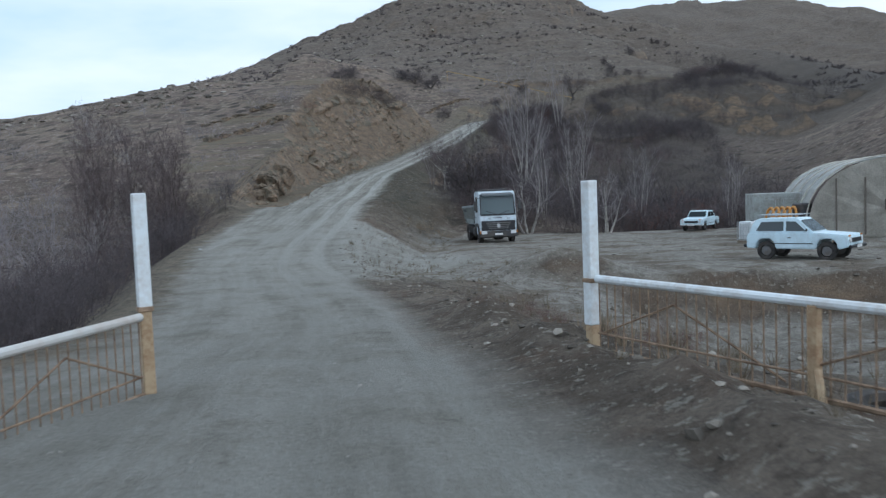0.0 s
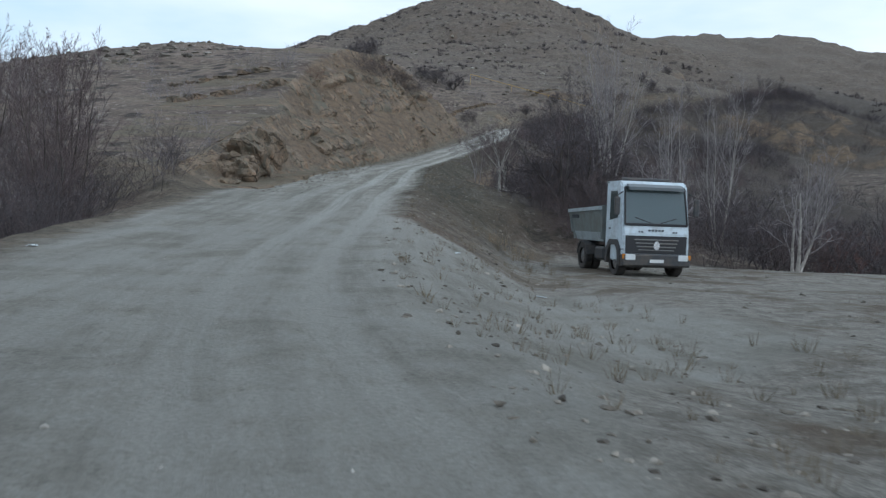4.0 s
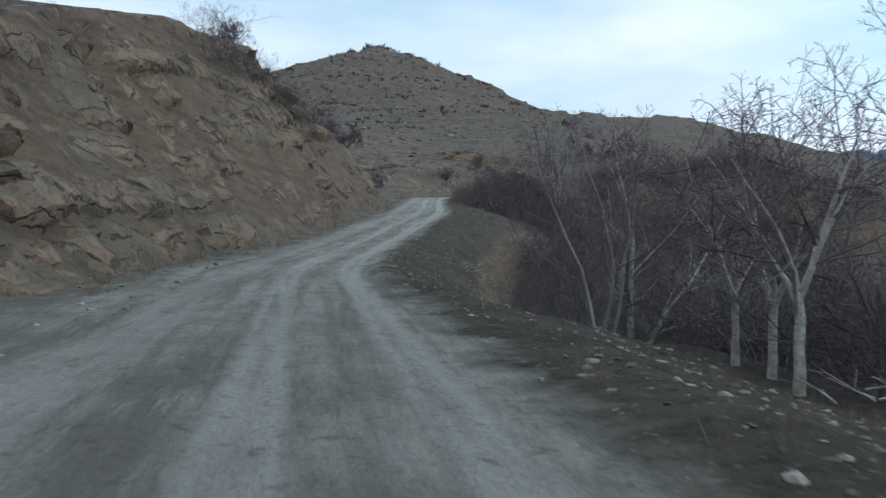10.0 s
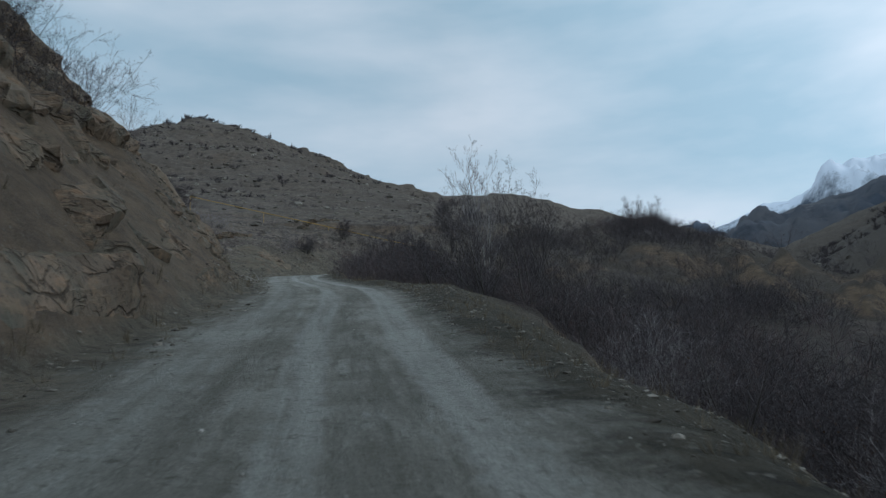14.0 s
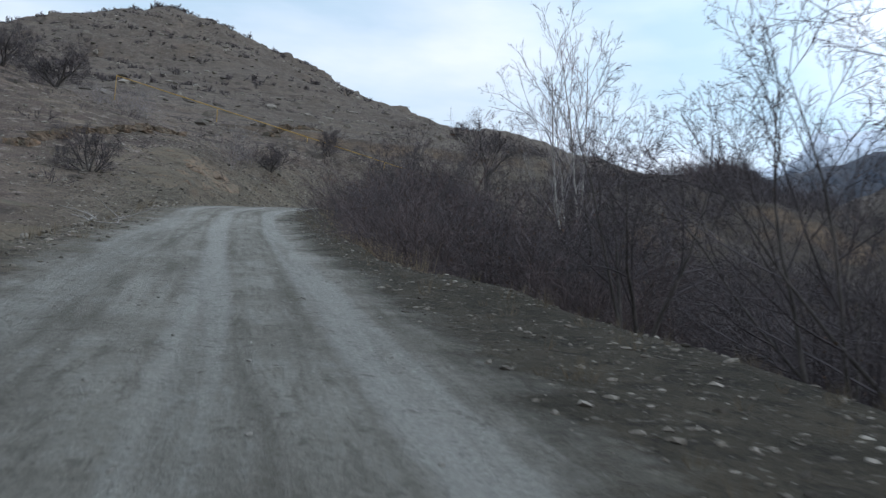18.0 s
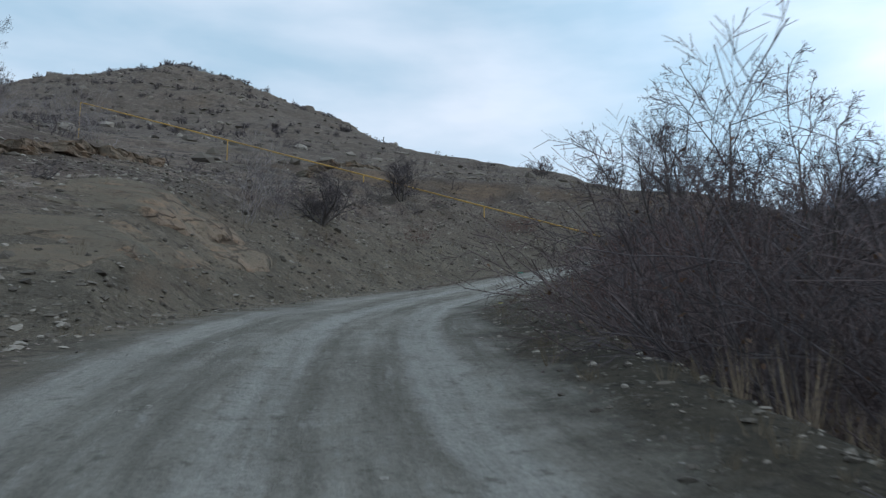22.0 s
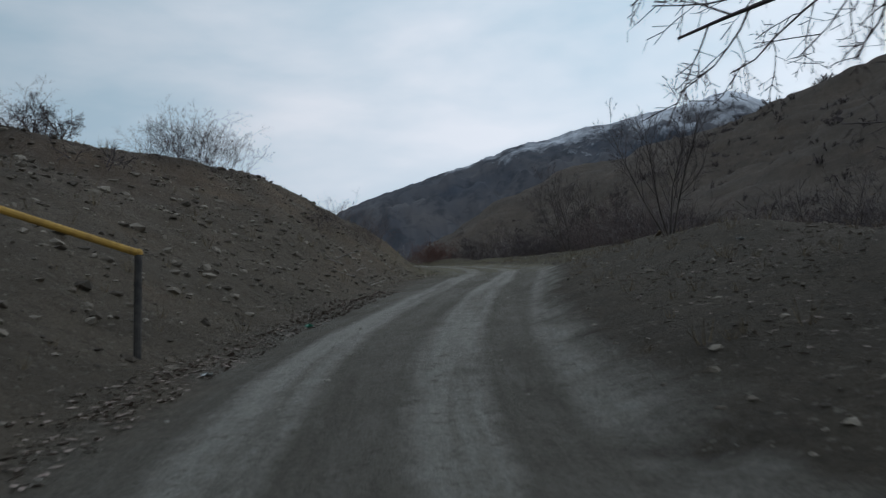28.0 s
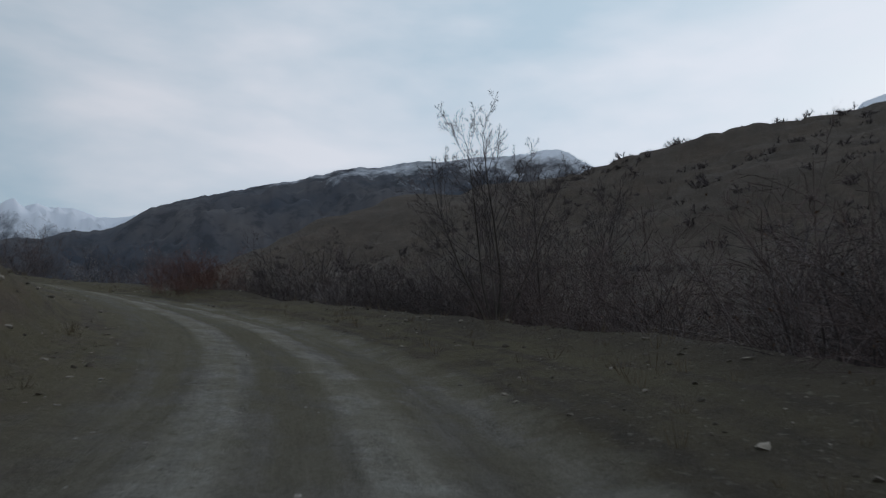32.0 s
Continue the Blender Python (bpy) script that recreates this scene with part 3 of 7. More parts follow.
def ground(x, y):
    """Height of the ground, with distance along and across the road, for arrays of places."""
    shape = np.shape(x)
    x, y = np.asarray(x, float).ravel(), np.asarray(y, float).ravel()
    s, d, zr = along(x, y)
    h = hills(x, y)
    foot, cut = np.interp(s, *FOOT), np.interp(s, *CUT)
    edge, drop = np.interp(s, *EDGE), np.interp(s, *DROP)
    rough = fbm(x, y, 2.6, 3, 21)
    fine = fbm(x, y, 0.9, 2, 25)
    # road: worn wheel tracks, a low crown between, a little lean
    rut = -0.045 * (np.exp(-(((d + 0.15) / 0.28) ** 2)) + np.exp(-(((d - 1.35) / 0.3) ** 2)) + 0.7 * np.exp(-(((d + 1.75) / 0.4) ** 2)))
    road = zr + rut + 0.02 * rough + 0.012 * fine
    # left: a shallow ditch, scree, then the cut
    out = np.maximum(-d - foot, 0)
    wob = 1 + 0.22 * fbm(x, y, 7, 3, 31)
    bank = zr + 0.10 * np.minimum(out, 1.0) + np.maximum(out - 0.5, 0) * cut * wob + (0.1 * rough + 0.05 * fine + 0.05 * fine * smooth(180, 192, s)) * smooth(0, 1.5, out)
    fall = zr - 0.6 * np.maximum(out - 0.6, 0)
    left = np.minimum(bank, np.maximum(h, fall))
    # right: a shoulder with loose dirt, then down to the valley
    past = np.maximum(d - edge, 0)
    lip = 0.16 * np.exp(-(((d - edge + 0.5) / 0.7) ** 2)) * (0.6 + 0.6 * fbm(x, y, 5, 2, 50)) * smooth(50, 58, s)
    slide = zr + lip - drop * past * (1 + 0.25 * fbm(x, y, 6, 3, 51)) + 0.07 * rough * smooth(1.8, 3.2, d)
    terrace = 0.2 * np.clip(d - 1.6, 0, 4.6) * smooth(206, 222, s)
    slide = slide - (0.5 + 0.4 * smooth(90, 98, s) * (1 - smooth(138, 150, s))) * np.maximum(past - np.interp(s, *KNEE), 0) * (1 - smooth(198, 212, s))
    right = np.maximum(np.minimum(h, zr - np.interp(s, *DEEP) - 0.22 * np.clip(d - 9, 0, 18) + 0.4 * np.maximum(d - 34, 0)), slide + terrace)
    right = right + (h - right) * smooth(70, 140, d)
    z = np.where(d < -foot, left, np.where(d > 2.0, right, road))
    z = np.where((d <= -1.9) & (d >= -foot), road, z)
    z = np.where(d < 0, z + (h - z) * smooth(60, 120, -d), z)
    # yard beside the road and the dug-out hollow before it
    yard = smooth(3.4, 8.6, d) * (1 - smooth(40, 52, x)) * smooth(3.0, 3.5, y + 0.5 * rough) * (1 - smooth(38, 45, y))
    z = z + (np.interp(y, [4, 28], [-0.25, -0.57]) + 0.05 * rough + 0.01 * fine - z) * yard
    pit = smooth(3.2, 5.6, x - np.interp(y, [-14, -6, 2], [1.4, 2.4, 3.4]) + 0.6 * rough) * (1 - smooth(40, 50, x)) * (1 - smooth(2.5, 2.85, y + 0.4 * rough + 0.15 * fine)) * smooth(-42, -30, y)
    z = z + (np.interp(y, [-22, -15, -8, -1], [0.75, 0.4, -0.7, -1.75]) + 0.2 * rough + 0.1 * fine - z) * pit
    heap = 0.7 * np.exp(-(((x - 5.4) / 2.2) ** 2 + ((y - 4.4) / 0.9) ** 2)) * (1 + 0.4 * rough)
    berm = 0.3 * np.exp(-(((d - 2.75) / 0.5) ** 2)) * smooth(-6, 2, s) * (1 - smooth(15, 24, s)) * (1 + 0.5 * rough)
    lumps = np.maximum(fbm(x, y, 1.3, 3, 27), 0) * 0.16 * smooth(2.0, 3.5, d) * (1 - smooth(24, 34, s)) * smooth(-30, -10, s)
    z = z + heap + berm + lumps
    return z.reshape(shape), s.reshape(shape), d.reshape(shape)


def height(x, y):
    return float(ground(np.array([x]), np.array([y]))[0][0])


def spread(lo, hi, step, reach, low_mid, high_mid, widest=2.6, growth=1.085):
    """Grid lines: fine from lo to hi, no wider than widest out to the middle distance, then ever wider."""
    def run(far_mid):
        out, w, e = [], step, 0.0
        while e < reach:
            w = min(w * growth, widest) if e < far_mid else w * growth
            e += w
            out.append(e)
        return np.array(out)

    mid = np.arange(lo, hi + step, step)
    return np.concatenate([lo - run(low_mid)[::-1], mid, mid[-1] + run(high_mid)])


GX, GY = spread(-19, 62, 0.42, 2600, 110, 250), spread(-30, 214, 0.46, 2600, 10, 250)
gx, gy = np.meshgrid(GX, GY)
gz, gs, gd = ground(gx, gy)
gz = gz - 30 * smooth(900, 2400, np.hypot(gx - 20, gy - 150)) - 0.0
ny, nx = gx.shape
idx = np.arange(ny * nx).reshape(ny, nx)
quads = np.stack([idx[:-1, :-1], idx[:-1, 1:], idx[1:, 1:], idx[1:, :-1]], -1).reshape(-1, 4)
ground_me = bpy.data.meshes.new("ground")
ground_me.vertices.add(ny * nx)
ground_me.vertices.foreach_set("co", np.stack([gx, gy, gz], -1).ravel())
ground_me.loops.add(len(quads) * 4)
ground_me.loops.foreach_set("vertex_index", quads.ravel().astype(np.int32))
ground_me.polygons.add(len(quads))
ground_me.polygons.foreach_set("loop_start", np.arange(len(quads), dtype=np.int32) * 4)
ground_me.polygons.foreach_set("use_smooth", [True] * len(quads))
ground_me.update(calc_edges=True)
for key, arr in (("across", np.clip(gd, -60, 60)), ("along", gs), ("past_edge", np.clip(gd - np.interp(gs, *EDGE), -60, 60)), ("past_foot", np.clip(-gd - np.interp(gs, *FOOT), -60, 60)),
                 ("road_right", np.interp(gs, [-20, 5, 14, 27, 32, 36, 47, 51, 54], [1.9, 1.8, 1.4, 1.6, 3.5, 9.0, 8.0, 4.0, 2.1])), ("yard", np.maximum(smooth(3.2, 7.5, gd), smooth(1.2, 2.6, gd) * smooth(-1, 6, gy) * (1 - smooth(23, 29, gy))) * (1 - smooth(44, 54, gx)) * smooth(-32, -24, gy) * (1 - smooth(39, 43, gy)))):
    ground_me.attributes.new(key, "FLOAT", "POINT").data.foreach_set("value", arr.ravel().astype(np.float32))


def ground_material():
    s = Shade("earth", 0.95, 0.0, 0.15)
    at = s.world()
    across, along_, edge, foot = s.attr("across"), s.attr("along"), s.attr("past_edge"), s.attr("past_foot")
    far_end = s.ramp(s.math("DIVIDE", along_, 300.0), (0.7, 0.0), (0.74, 1.0))
    grit = s.noise(24.0, 5, 0.8, at)
    # slopes: brown earth in bands and patches, dry grass, pale stones and dark tufts
    n1, n2, n3 = s.noise(0.06, 5, 0.65, at), s.noise(0.5, 6, 0.7, at), s.noise(4.0, 6, 0.75, at)
    soil = s.mix(s.ramp(n1, (0.38, 0.0), (0.62, 1.0)), (0.112, 0.084, 0.07), (0.186, 0.141, 0.115))
    band = s.noise(0.22, 6, 0.7, at, (0.4, 0.4, 2.4), 1.2)
    soil = s.mix(s.ramp(band, (0.5, 0.0), (0.6, 0.8)), soil, (0.215, 0.17, 0.128))
    soil = s.mix(s.ramp(band, (0.36, 0.75), (0.45, 0.0)), soil, (0.075, 0.06, 0.048))
    soil = s.mix(s.ramp(n2, (0.46, 0.0), (0.6, 0.8)), soil, (0.118, 0.096, 0.073))
    soil = s.mix(s.ramp(s.noise(1.3, 6, 0.75, at), (0.55, 0.0), (0.61, 0.85)), soil, (0.29, 0.243, 0.205))
    # low cushions of scrub and dead grass, scattered
    tuft_at = s.n.new("ShaderNodeTexVoronoi")
    tuft_at.inputs["Scale"].default_value = 0.42
    s.l.new(at, tuft_at.inputs["Vector"])
    tuft_d = s.math("ADD", tuft_at.outputs["Distance"], s.math("MULTIPLY", s.math("SUBTRACT", s.noise(2.4, 4, 0.7, at), 0.5), 0.5))
    soil = s.mix(s.math("MULTIPLY", s.ramp(tuft_d, (0.24, 0.9), (0.36, 0.0)), s.ramp(n1, (0.4, 0.35), (0.56, 1.0))), soil, (0.046, 0.039, 0.034))
    soil = s.mix(s.ramp(s.noise(0.9, 4, 0.6, at), (0.3, 0.7), (0.42, 0.0)), soil, (0.05, 0.042, 0.036))
    soil = s.mix(s.ramp(n3, (0.34, 0.7), (0.5, 0.0)), soil, (0.045, 0.037, 0.03))
    # olive scree near the road
    bank = s.mix(s.ramp(s.noise(0.8, 6, 0.7, at), (0.38, 0.0), (0.62, 1.0)), (0.07, 0.063, 0.046), (0.118, 0.103, 0.074))
    bank = s.mix(s.ramp(n3, (0.36, 0.8), (0.5, 0.0)), bank, (0.042, 0.037, 0.03))
    bank = s.mix(s.ramp(s.noise(7.0, 4, 0.7, at), (0.6, 0.0), (0.68, 0.8)), bank, (0.19, 0.172, 0.142))
    slope_left = s.mix(s.ramp(s.noise(0.6, 6, 0.7, at), (0.38, 0.0), (0.62, 1.0)), (0.107, 0.092, 0.069), (0.182, 0.151, 0.112))
    slope_left = s.mix(s.ramp(n3, (0.36, 0.8), (0.48, 0.0)), slope_left, (0.05, 0.042, 0.033))
    slope_left = s.mix(s.ramp(s.noise(5.0, 4, 0.7, at), (0.6, 0.0), (0.66, 0.8)), slope_left, (0.24, 0.21, 0.168))
    bank = s.mix(s.ramp(s.math("MULTIPLY_ADD", across, 0.1, 0.5), (0.4, 1.0), (0.5, 0.0)), s.mix(1.0, bank, (0.8, 0.78, 0.78), "MULTIPLY"), slope_left)
    close = s.ramp(s.math("MULTIPLY_ADD", s.math("ADD", s.math("ABSOLUTE", across), s.math("MULTIPLY", n2, 8.0)), 0.05, 0.0), (0.45, 1.0), (0.72, 0.0))
    soil = s.mix(close, soil, bank)
    # rutted brown earth, red in places, between the road and the yard
    raw = s.mix(s.ramp(s.noise(0.8, 6, 0.7, at), (0.38, 0.0), (0.6, 1.0)), (0.086, 0.068, 0.051), (0.168, 0.137, 0.107))
    raw = s.mix(s.ramp(s.noise(0.33, 5, 0.65, at), (0.52, 0.0), (0.62, 0.8)), raw, (0.125, 0.088, 0.063))
    raw = s.mix(s.ramp(n3, (0.34, 0.8), (0.48, 0.0)), raw, (0.055, 0.045, 0.036))
    raw = s.mix(s.ramp(s.noise(6.0, 4, 0.7, at), (0.58, 0.0), (0.64, 0.8)), raw, (0.25, 0.228, 0.19))
    soil = s.mix(s.math("MULTIPLY", s.ramp(s.math("DIVIDE", along_, 300.0), (0.185, 1.0), (0.22, 0.0)), s.ramp(s.math("DIVIDE", across, 10.0), (0.0, 0.0), (0.1, 1.0))), soil, raw)
    px = s.n.new("ShaderNodeSeparateXYZ")
    s.l.new(at, px.inputs[0])
    scrub = s.math("MULTIPLY", s.ramp(s.math("DIVIDE", px.outputs["X"], 400.0), (0.2, 0.0), (0.32, 1.0)), s.ramp(s.math("DIVIDE", px.outputs["Y"], 1000.0), (0.29, 1.0), (0.36, 0.0)))
    spur = s.math("MULTIPLY", s.ramp(s.math("DIVIDE", px.outputs["X"], 400.0), (0.7, 0.0), (0.8, 1.0)), s.ramp(s.math("DIVIDE", px.outputs["Y"], 1000.0), (0.42, 1.0), (0.47, 0.0)))
    scrub = s.math("MAXIMUM", scrub, spur)
    soil = s.mix(s.math("MULTIPLY", scrub, s.ramp(s.noise(0.09, 6, 0.7, at), (0.36, 1.0), (0.62, 0.45))), soil, (0.042, 0.036, 0.034))
    # dark leaf litter under the right-hand thicket, with the thicket's shade painted in
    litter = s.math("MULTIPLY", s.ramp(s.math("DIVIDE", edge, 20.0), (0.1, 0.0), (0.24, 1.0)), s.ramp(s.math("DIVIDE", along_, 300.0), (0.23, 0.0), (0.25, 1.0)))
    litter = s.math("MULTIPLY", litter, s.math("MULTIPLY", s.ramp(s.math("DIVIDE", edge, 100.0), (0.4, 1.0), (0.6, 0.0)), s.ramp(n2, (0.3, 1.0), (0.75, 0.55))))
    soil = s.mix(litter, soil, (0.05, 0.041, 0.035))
    soil = s.mix(s.math("MULTIPLY", far_end, 0.5), soil, s.mix(n2, (0.066, 0.056, 0.046), (0.122, 0.102, 0.08)))
    # bare rock where it is steep
    geo = s.n.new("ShaderNodeNewGeometry")
    sep = s.n.new("ShaderNodeSeparateXYZ")
    s.l.new(geo.outputs["Normal"], sep.inputs[0])
    steep = s.ramp(s.math("ADD", sep.outputs["Z"], s.math("MULTIPLY", s.math("SUBTRACT", n2, 0.5), 0.35)), (0.62, 1.0), (0.8, 0.0))
    rock = s.mix(s.ramp(s.noise(0.6, 6, 0.7, at, (1, 1, 4)), (0.35, 0.0), (0.65, 1.0)), (0.11, 0.085, 0.064), (0.2, 0.145, 0.098))
    soil = s.mix(s.math("MULTIPLY", steep, s.math("SUBTRACT", 1.0, s.math("MULTIPLY", scrub, 0.85))), soil, rock)
    # road: packed dust, pale wheel tracks, darker strips between
    comb = s.n.new("ShaderNodeCombineXYZ")
    s.l.new(across, comb.inputs[0])
    s.l.new(s.math("MULTIPLY", along_, 0.06), comb.inputs[1])
    strip = s.noise(1.5, 5, 0.65, comb.outputs[0])
    patch = s.noise(0.5, 6, 0.7, at)
    sway = s.math("ADD", s.math("MULTIPLY_ADD", s.noise(0.9, 2, 0.5, comb.outputs[0]), 0.5, -0.25), s.math("MULTIPLY_ADD", s.noise(2.6, 4, 0.7, at), 0.3, -0.15))
    line = s.math("ADD", across, sway)

    def track(d, w):
        return s.ramp(s.math("DIVIDE", s.math("ABSOLUTE", s.math("SUBTRACT", line, d)), w), (0.5, 1.0), (0.95, 0.0))

    low = s.math("MAXIMUM", s.math("MAXIMUM", track(-0.3, 0.36), track(1.25, 0.4)), s.math("MULTIPLY", track(-1.9, 0.5), 0.45))
    high = s.math("MAXIMUM", s.math("MAXIMUM", track(-0.9, 0.42), track(0.6, 0.42)), s.math("MULTIPLY", track(1.95, 0.45), 0.7))
    near_end = s.ramp(s.math("DIVIDE", along_, 300.0), (0.06, 0.35), (0.2, 1.0))
    worn = s.math("MULTIPLY", near_end, s.mix(far_end, low, high))
    dust = s.mix(s.ramp(strip, (0.38, 0.0), (0.6, 1.0)), (0.175, 0.163, 0.135), (0.33, 0.313, 0.272))
    comb_fine = s.n.new("ShaderNodeCombineXYZ")
    s.l.new(s.math("ADD", across, s.math("MULTIPLY", sway, 0.5)), comb_fine.inputs[0])
    s.l.new(s.math("MULTIPLY", along_, 0.13), comb_fine.inputs[1])
    streak = s.noise(5.5, 4, 0.7, comb_fine.outputs[0])
    dust = s.mix(s.ramp(streak, (0.35, 0.6), (0.47, 0.0)), dust, (0.138, 0.127, 0.104))
    dust = s.mix(s.ramp(streak, (0.54, 0.0), (0.66, 0.7)), dust, (0.34, 0.327, 0.292))
    dust = s.mix(s.ramp(patch, (0.4, 0.6), (0.56, 0.0)), dust, (0.17, 0.156, 0.127))
    dust = s.mix(s.math("MULTIPLY", worn, s.ramp(s.math("MULTIPLY_ADD", s.noise(2.2, 5, 0.7, comb.outputs[0]), 0.7, s.math("MULTIPLY", s.noise(3.0, 5, 0.75, at), 0.3)), (0.38, 0.2), (0.54, 0.85))), s.mix(s.math("MULTIPLY", far_end, 0.55), dust, (0.1, 0.091, 0.076)), (0.37, 0.358, 0.322))
    dust = s.mix(0.6, dust, s.ramp(grit, (0.3, 0.28), (0.7, 0.76)), "OVERLAY")
    dust = s.mix(s.ramp(s.noise(5.0, 5, 0.7, at), (0.33, 0.6), (0.42, 0.0)), dust, (0.1, 0.09, 0.072))
    start = s.ramp(s.math("DIVIDE", along_, 300.0), (0.16, 0.75), (0.24, 0.0))
    dust = s.mix(s.math("MULTIPLY", start, s.ramp(patch, (0.36, 0.15), (0.58, 1.0))), dust, s.mix(s.ramp(grit, (0.3, 0.0), (0.7, 1.0)), (0.23, 0.218, 0.19), (0.36, 0.346, 0.31)))
    ragged = s.math("MULTIPLY", s.math("SUBTRACT", s.noise(0.7, 5, 0.65, at), 0.5), 2.4)
    r_side = s.math("SUBTRACT", s.math("SUBTRACT", across, s.attr("road_right")), s.math("MULTIPLY", ragged, s.ramp(s.math("DIVIDE", along_, 300.0), (0.12, 0.45), (0.18, 1.0))))
    l_side = s.math("ADD", s.math("ADD", foot, 0.4), ragged)
    on = s.math("MULTIPLY", s.ramp(s.math("MULTIPLY_ADD", r_side, 0.5, 0.5), (0.3, 1.0), (0.7, 0.0)), s.ramp(s.math("MULTIPLY_ADD", l_side, 0.5, 0.5), (0.2, 1.0), (0.65, 0.0)))
    gravel = s.mix(s.ramp(s.noise(3.0, 6, 0.75, at), (0.38, 0.0), (0.6, 1.0)), (0.165, 0.15, 0.126), (0.3, 0.28, 0.242))
    gravel = s.mix(s.ramp(s.noise(0.35, 5, 0.65, at), (0.48, 0.0), (0.6, 0.85)), gravel, (0.12, 0.092, 0.066))
    flat = s.ramp(sep.outputs["Z"], (0.8, 0.0), (0.93, 1.0))
    soil = s.mix(s.math("MULTIPLY", flat, s.ramp(s.math("ADD", s.attr("yard"), s.math("MULTIPLY", s.math("SUBTRACT", n2, 0.5), 0.8)), (0.35, 0.0), (0.65, 0.9))), soil, gravel)
    soil = s.mix(0.55, soil, s.ramp(grit, (0.3, 0.22), (0.7, 0.8)), "OVERLAY")
    pebble = s.noise(9.0, 3, 0.6, at)
    soil = s.mix(s.ramp(pebble, (0.62, 0.0), (0.68, 0.7)), soil, (0.22, 0.2, 0.165))
    # thin moss and short grass towards the end of the road
    moss = s.math("MULTIPLY", s.ramp(s.math("DIVIDE", along_, 300.0), (0.815, 0.0), (0.85, 0.6)), s.math("MULTIPLY", s.ramp(s.math("DIVIDE", s.math("ABSOLUTE", across), 10.0), (0.38, 1.0), (0.55, 0.0)), s.ramp(s.math("MULTIPLY", s.noise(2.2, 4, 0.6, comb.outputs[0]), s.noise(1.1, 5, 0.75, at)), (0.17, 0.0), (0.28, 1.0))))
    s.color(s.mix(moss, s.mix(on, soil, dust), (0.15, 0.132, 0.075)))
    s.bump(s.math("ADD", s.math("MULTIPLY_ADD", s.math("MULTIPLY", on, streak), 0.5, s.math("MULTIPLY", n3, 1.0)), s.math("MULTIPLY", grit, 0.4)), 1.0, 0.14)
    return s.m


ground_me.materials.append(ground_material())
tagged(new("ground", ground_me), "dry brown earth, scree and a pale rutted dirt road", "ground", kind="structure")


# ---- far ranges ----
def mountain_material(name, low, high, snow_from, snow_to):
    s = Shade(name, 0.95, 0.0, 0.1)
    at = s.world()
    # low and high are rock tones with the blue of distance haze mixed in
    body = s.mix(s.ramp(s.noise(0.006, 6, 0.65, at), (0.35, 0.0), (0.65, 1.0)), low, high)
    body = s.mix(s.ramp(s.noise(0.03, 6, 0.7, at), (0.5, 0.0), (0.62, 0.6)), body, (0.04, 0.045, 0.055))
    sep = s.n.new("ShaderNodeSeparateXYZ")
    s.l.new(at, sep.inputs[0])
    lift = s.math("MULTIPLY_ADD", s.noise(0.012, 7, 0.75, at, (1, 1, 0.4)), 420.0, sep.outputs["Z"])
    f = s.ramp(s.math("DIVIDE", s.math("SUBTRACT", lift, snow_from), snow_to - snow_from), (0.0, 0.0), (1.0, 1.0))
    s.color(s.mix(f, body, (0.75, 0.8, 0.88)))
    return s.m


def mountains(name, label, skyline, far, depth, material, seed, rough=1.0):
    """A range whose crest runs at the given headings and heights in degrees, far metres away."""
    hs = np.arange(skyline[0][0], skyline[-1][0], 0.12)
    el = np.interp(hs, [p[0] for p in skyline], [p[1] for p in skyline])
    el = el + 0.22 * rough * fbm(hs, hs * 0 + seed, 1.6, 5, seed, 0.6)
    rows = 44
    verts = []
    for j in range(rows + 1):
        k = j / rows
        r = far * (1 - depth * k) + 0 * hs
        a = np.radians(hs)
        x, y = 20 + r * np.sin(a), 150 + r * np.cos(a)
        crest = 18 + far * np.tan(np.radians(el))
        gully = fbm(x, y, far * 0.09, 5, seed + 7, 0.55)
        z = crest * (1 - k) ** 0.85 + (-60) * k + gully * far * 0.035 * smooth(0, 0.25, np.array(k)) * (1 - 0.5 * k)
        verts.append(np.stack([x, y, z], 1))
    verts = np.concatenate(verts)
    n = len(hs)
    faces = [(j * n + i, (j + 1) * n + i, (j + 1) * n + i + 1, j * n + i + 1) for j in range(rows) for i in range(n - 1)]
    me = mesh_of(name, verts.tolist(), faces, material, True)
    tagged(new(name, me), label, "mountain", kind="structure")


# distance haze is painted into these bluish body colours; the air is clear
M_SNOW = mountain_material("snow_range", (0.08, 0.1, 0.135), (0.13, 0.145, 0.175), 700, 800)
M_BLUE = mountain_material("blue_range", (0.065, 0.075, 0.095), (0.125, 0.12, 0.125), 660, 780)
mountains("backdrop_snow_range", "distant mountains painted hazy blue-grey, with snow on their upper slopes",
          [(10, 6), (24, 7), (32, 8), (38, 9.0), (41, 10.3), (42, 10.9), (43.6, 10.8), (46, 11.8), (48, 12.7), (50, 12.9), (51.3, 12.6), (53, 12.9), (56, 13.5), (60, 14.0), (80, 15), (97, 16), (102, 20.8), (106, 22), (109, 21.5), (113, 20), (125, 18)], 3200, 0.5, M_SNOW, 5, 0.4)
mountains("backdrop_blue_range", "mountain with distance haze painted in as blue, thin snow along its crest",
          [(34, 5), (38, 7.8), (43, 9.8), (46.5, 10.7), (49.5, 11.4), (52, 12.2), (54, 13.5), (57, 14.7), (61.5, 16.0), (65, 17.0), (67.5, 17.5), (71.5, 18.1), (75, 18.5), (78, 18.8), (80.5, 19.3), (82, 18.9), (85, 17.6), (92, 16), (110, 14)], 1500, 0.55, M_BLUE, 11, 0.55)

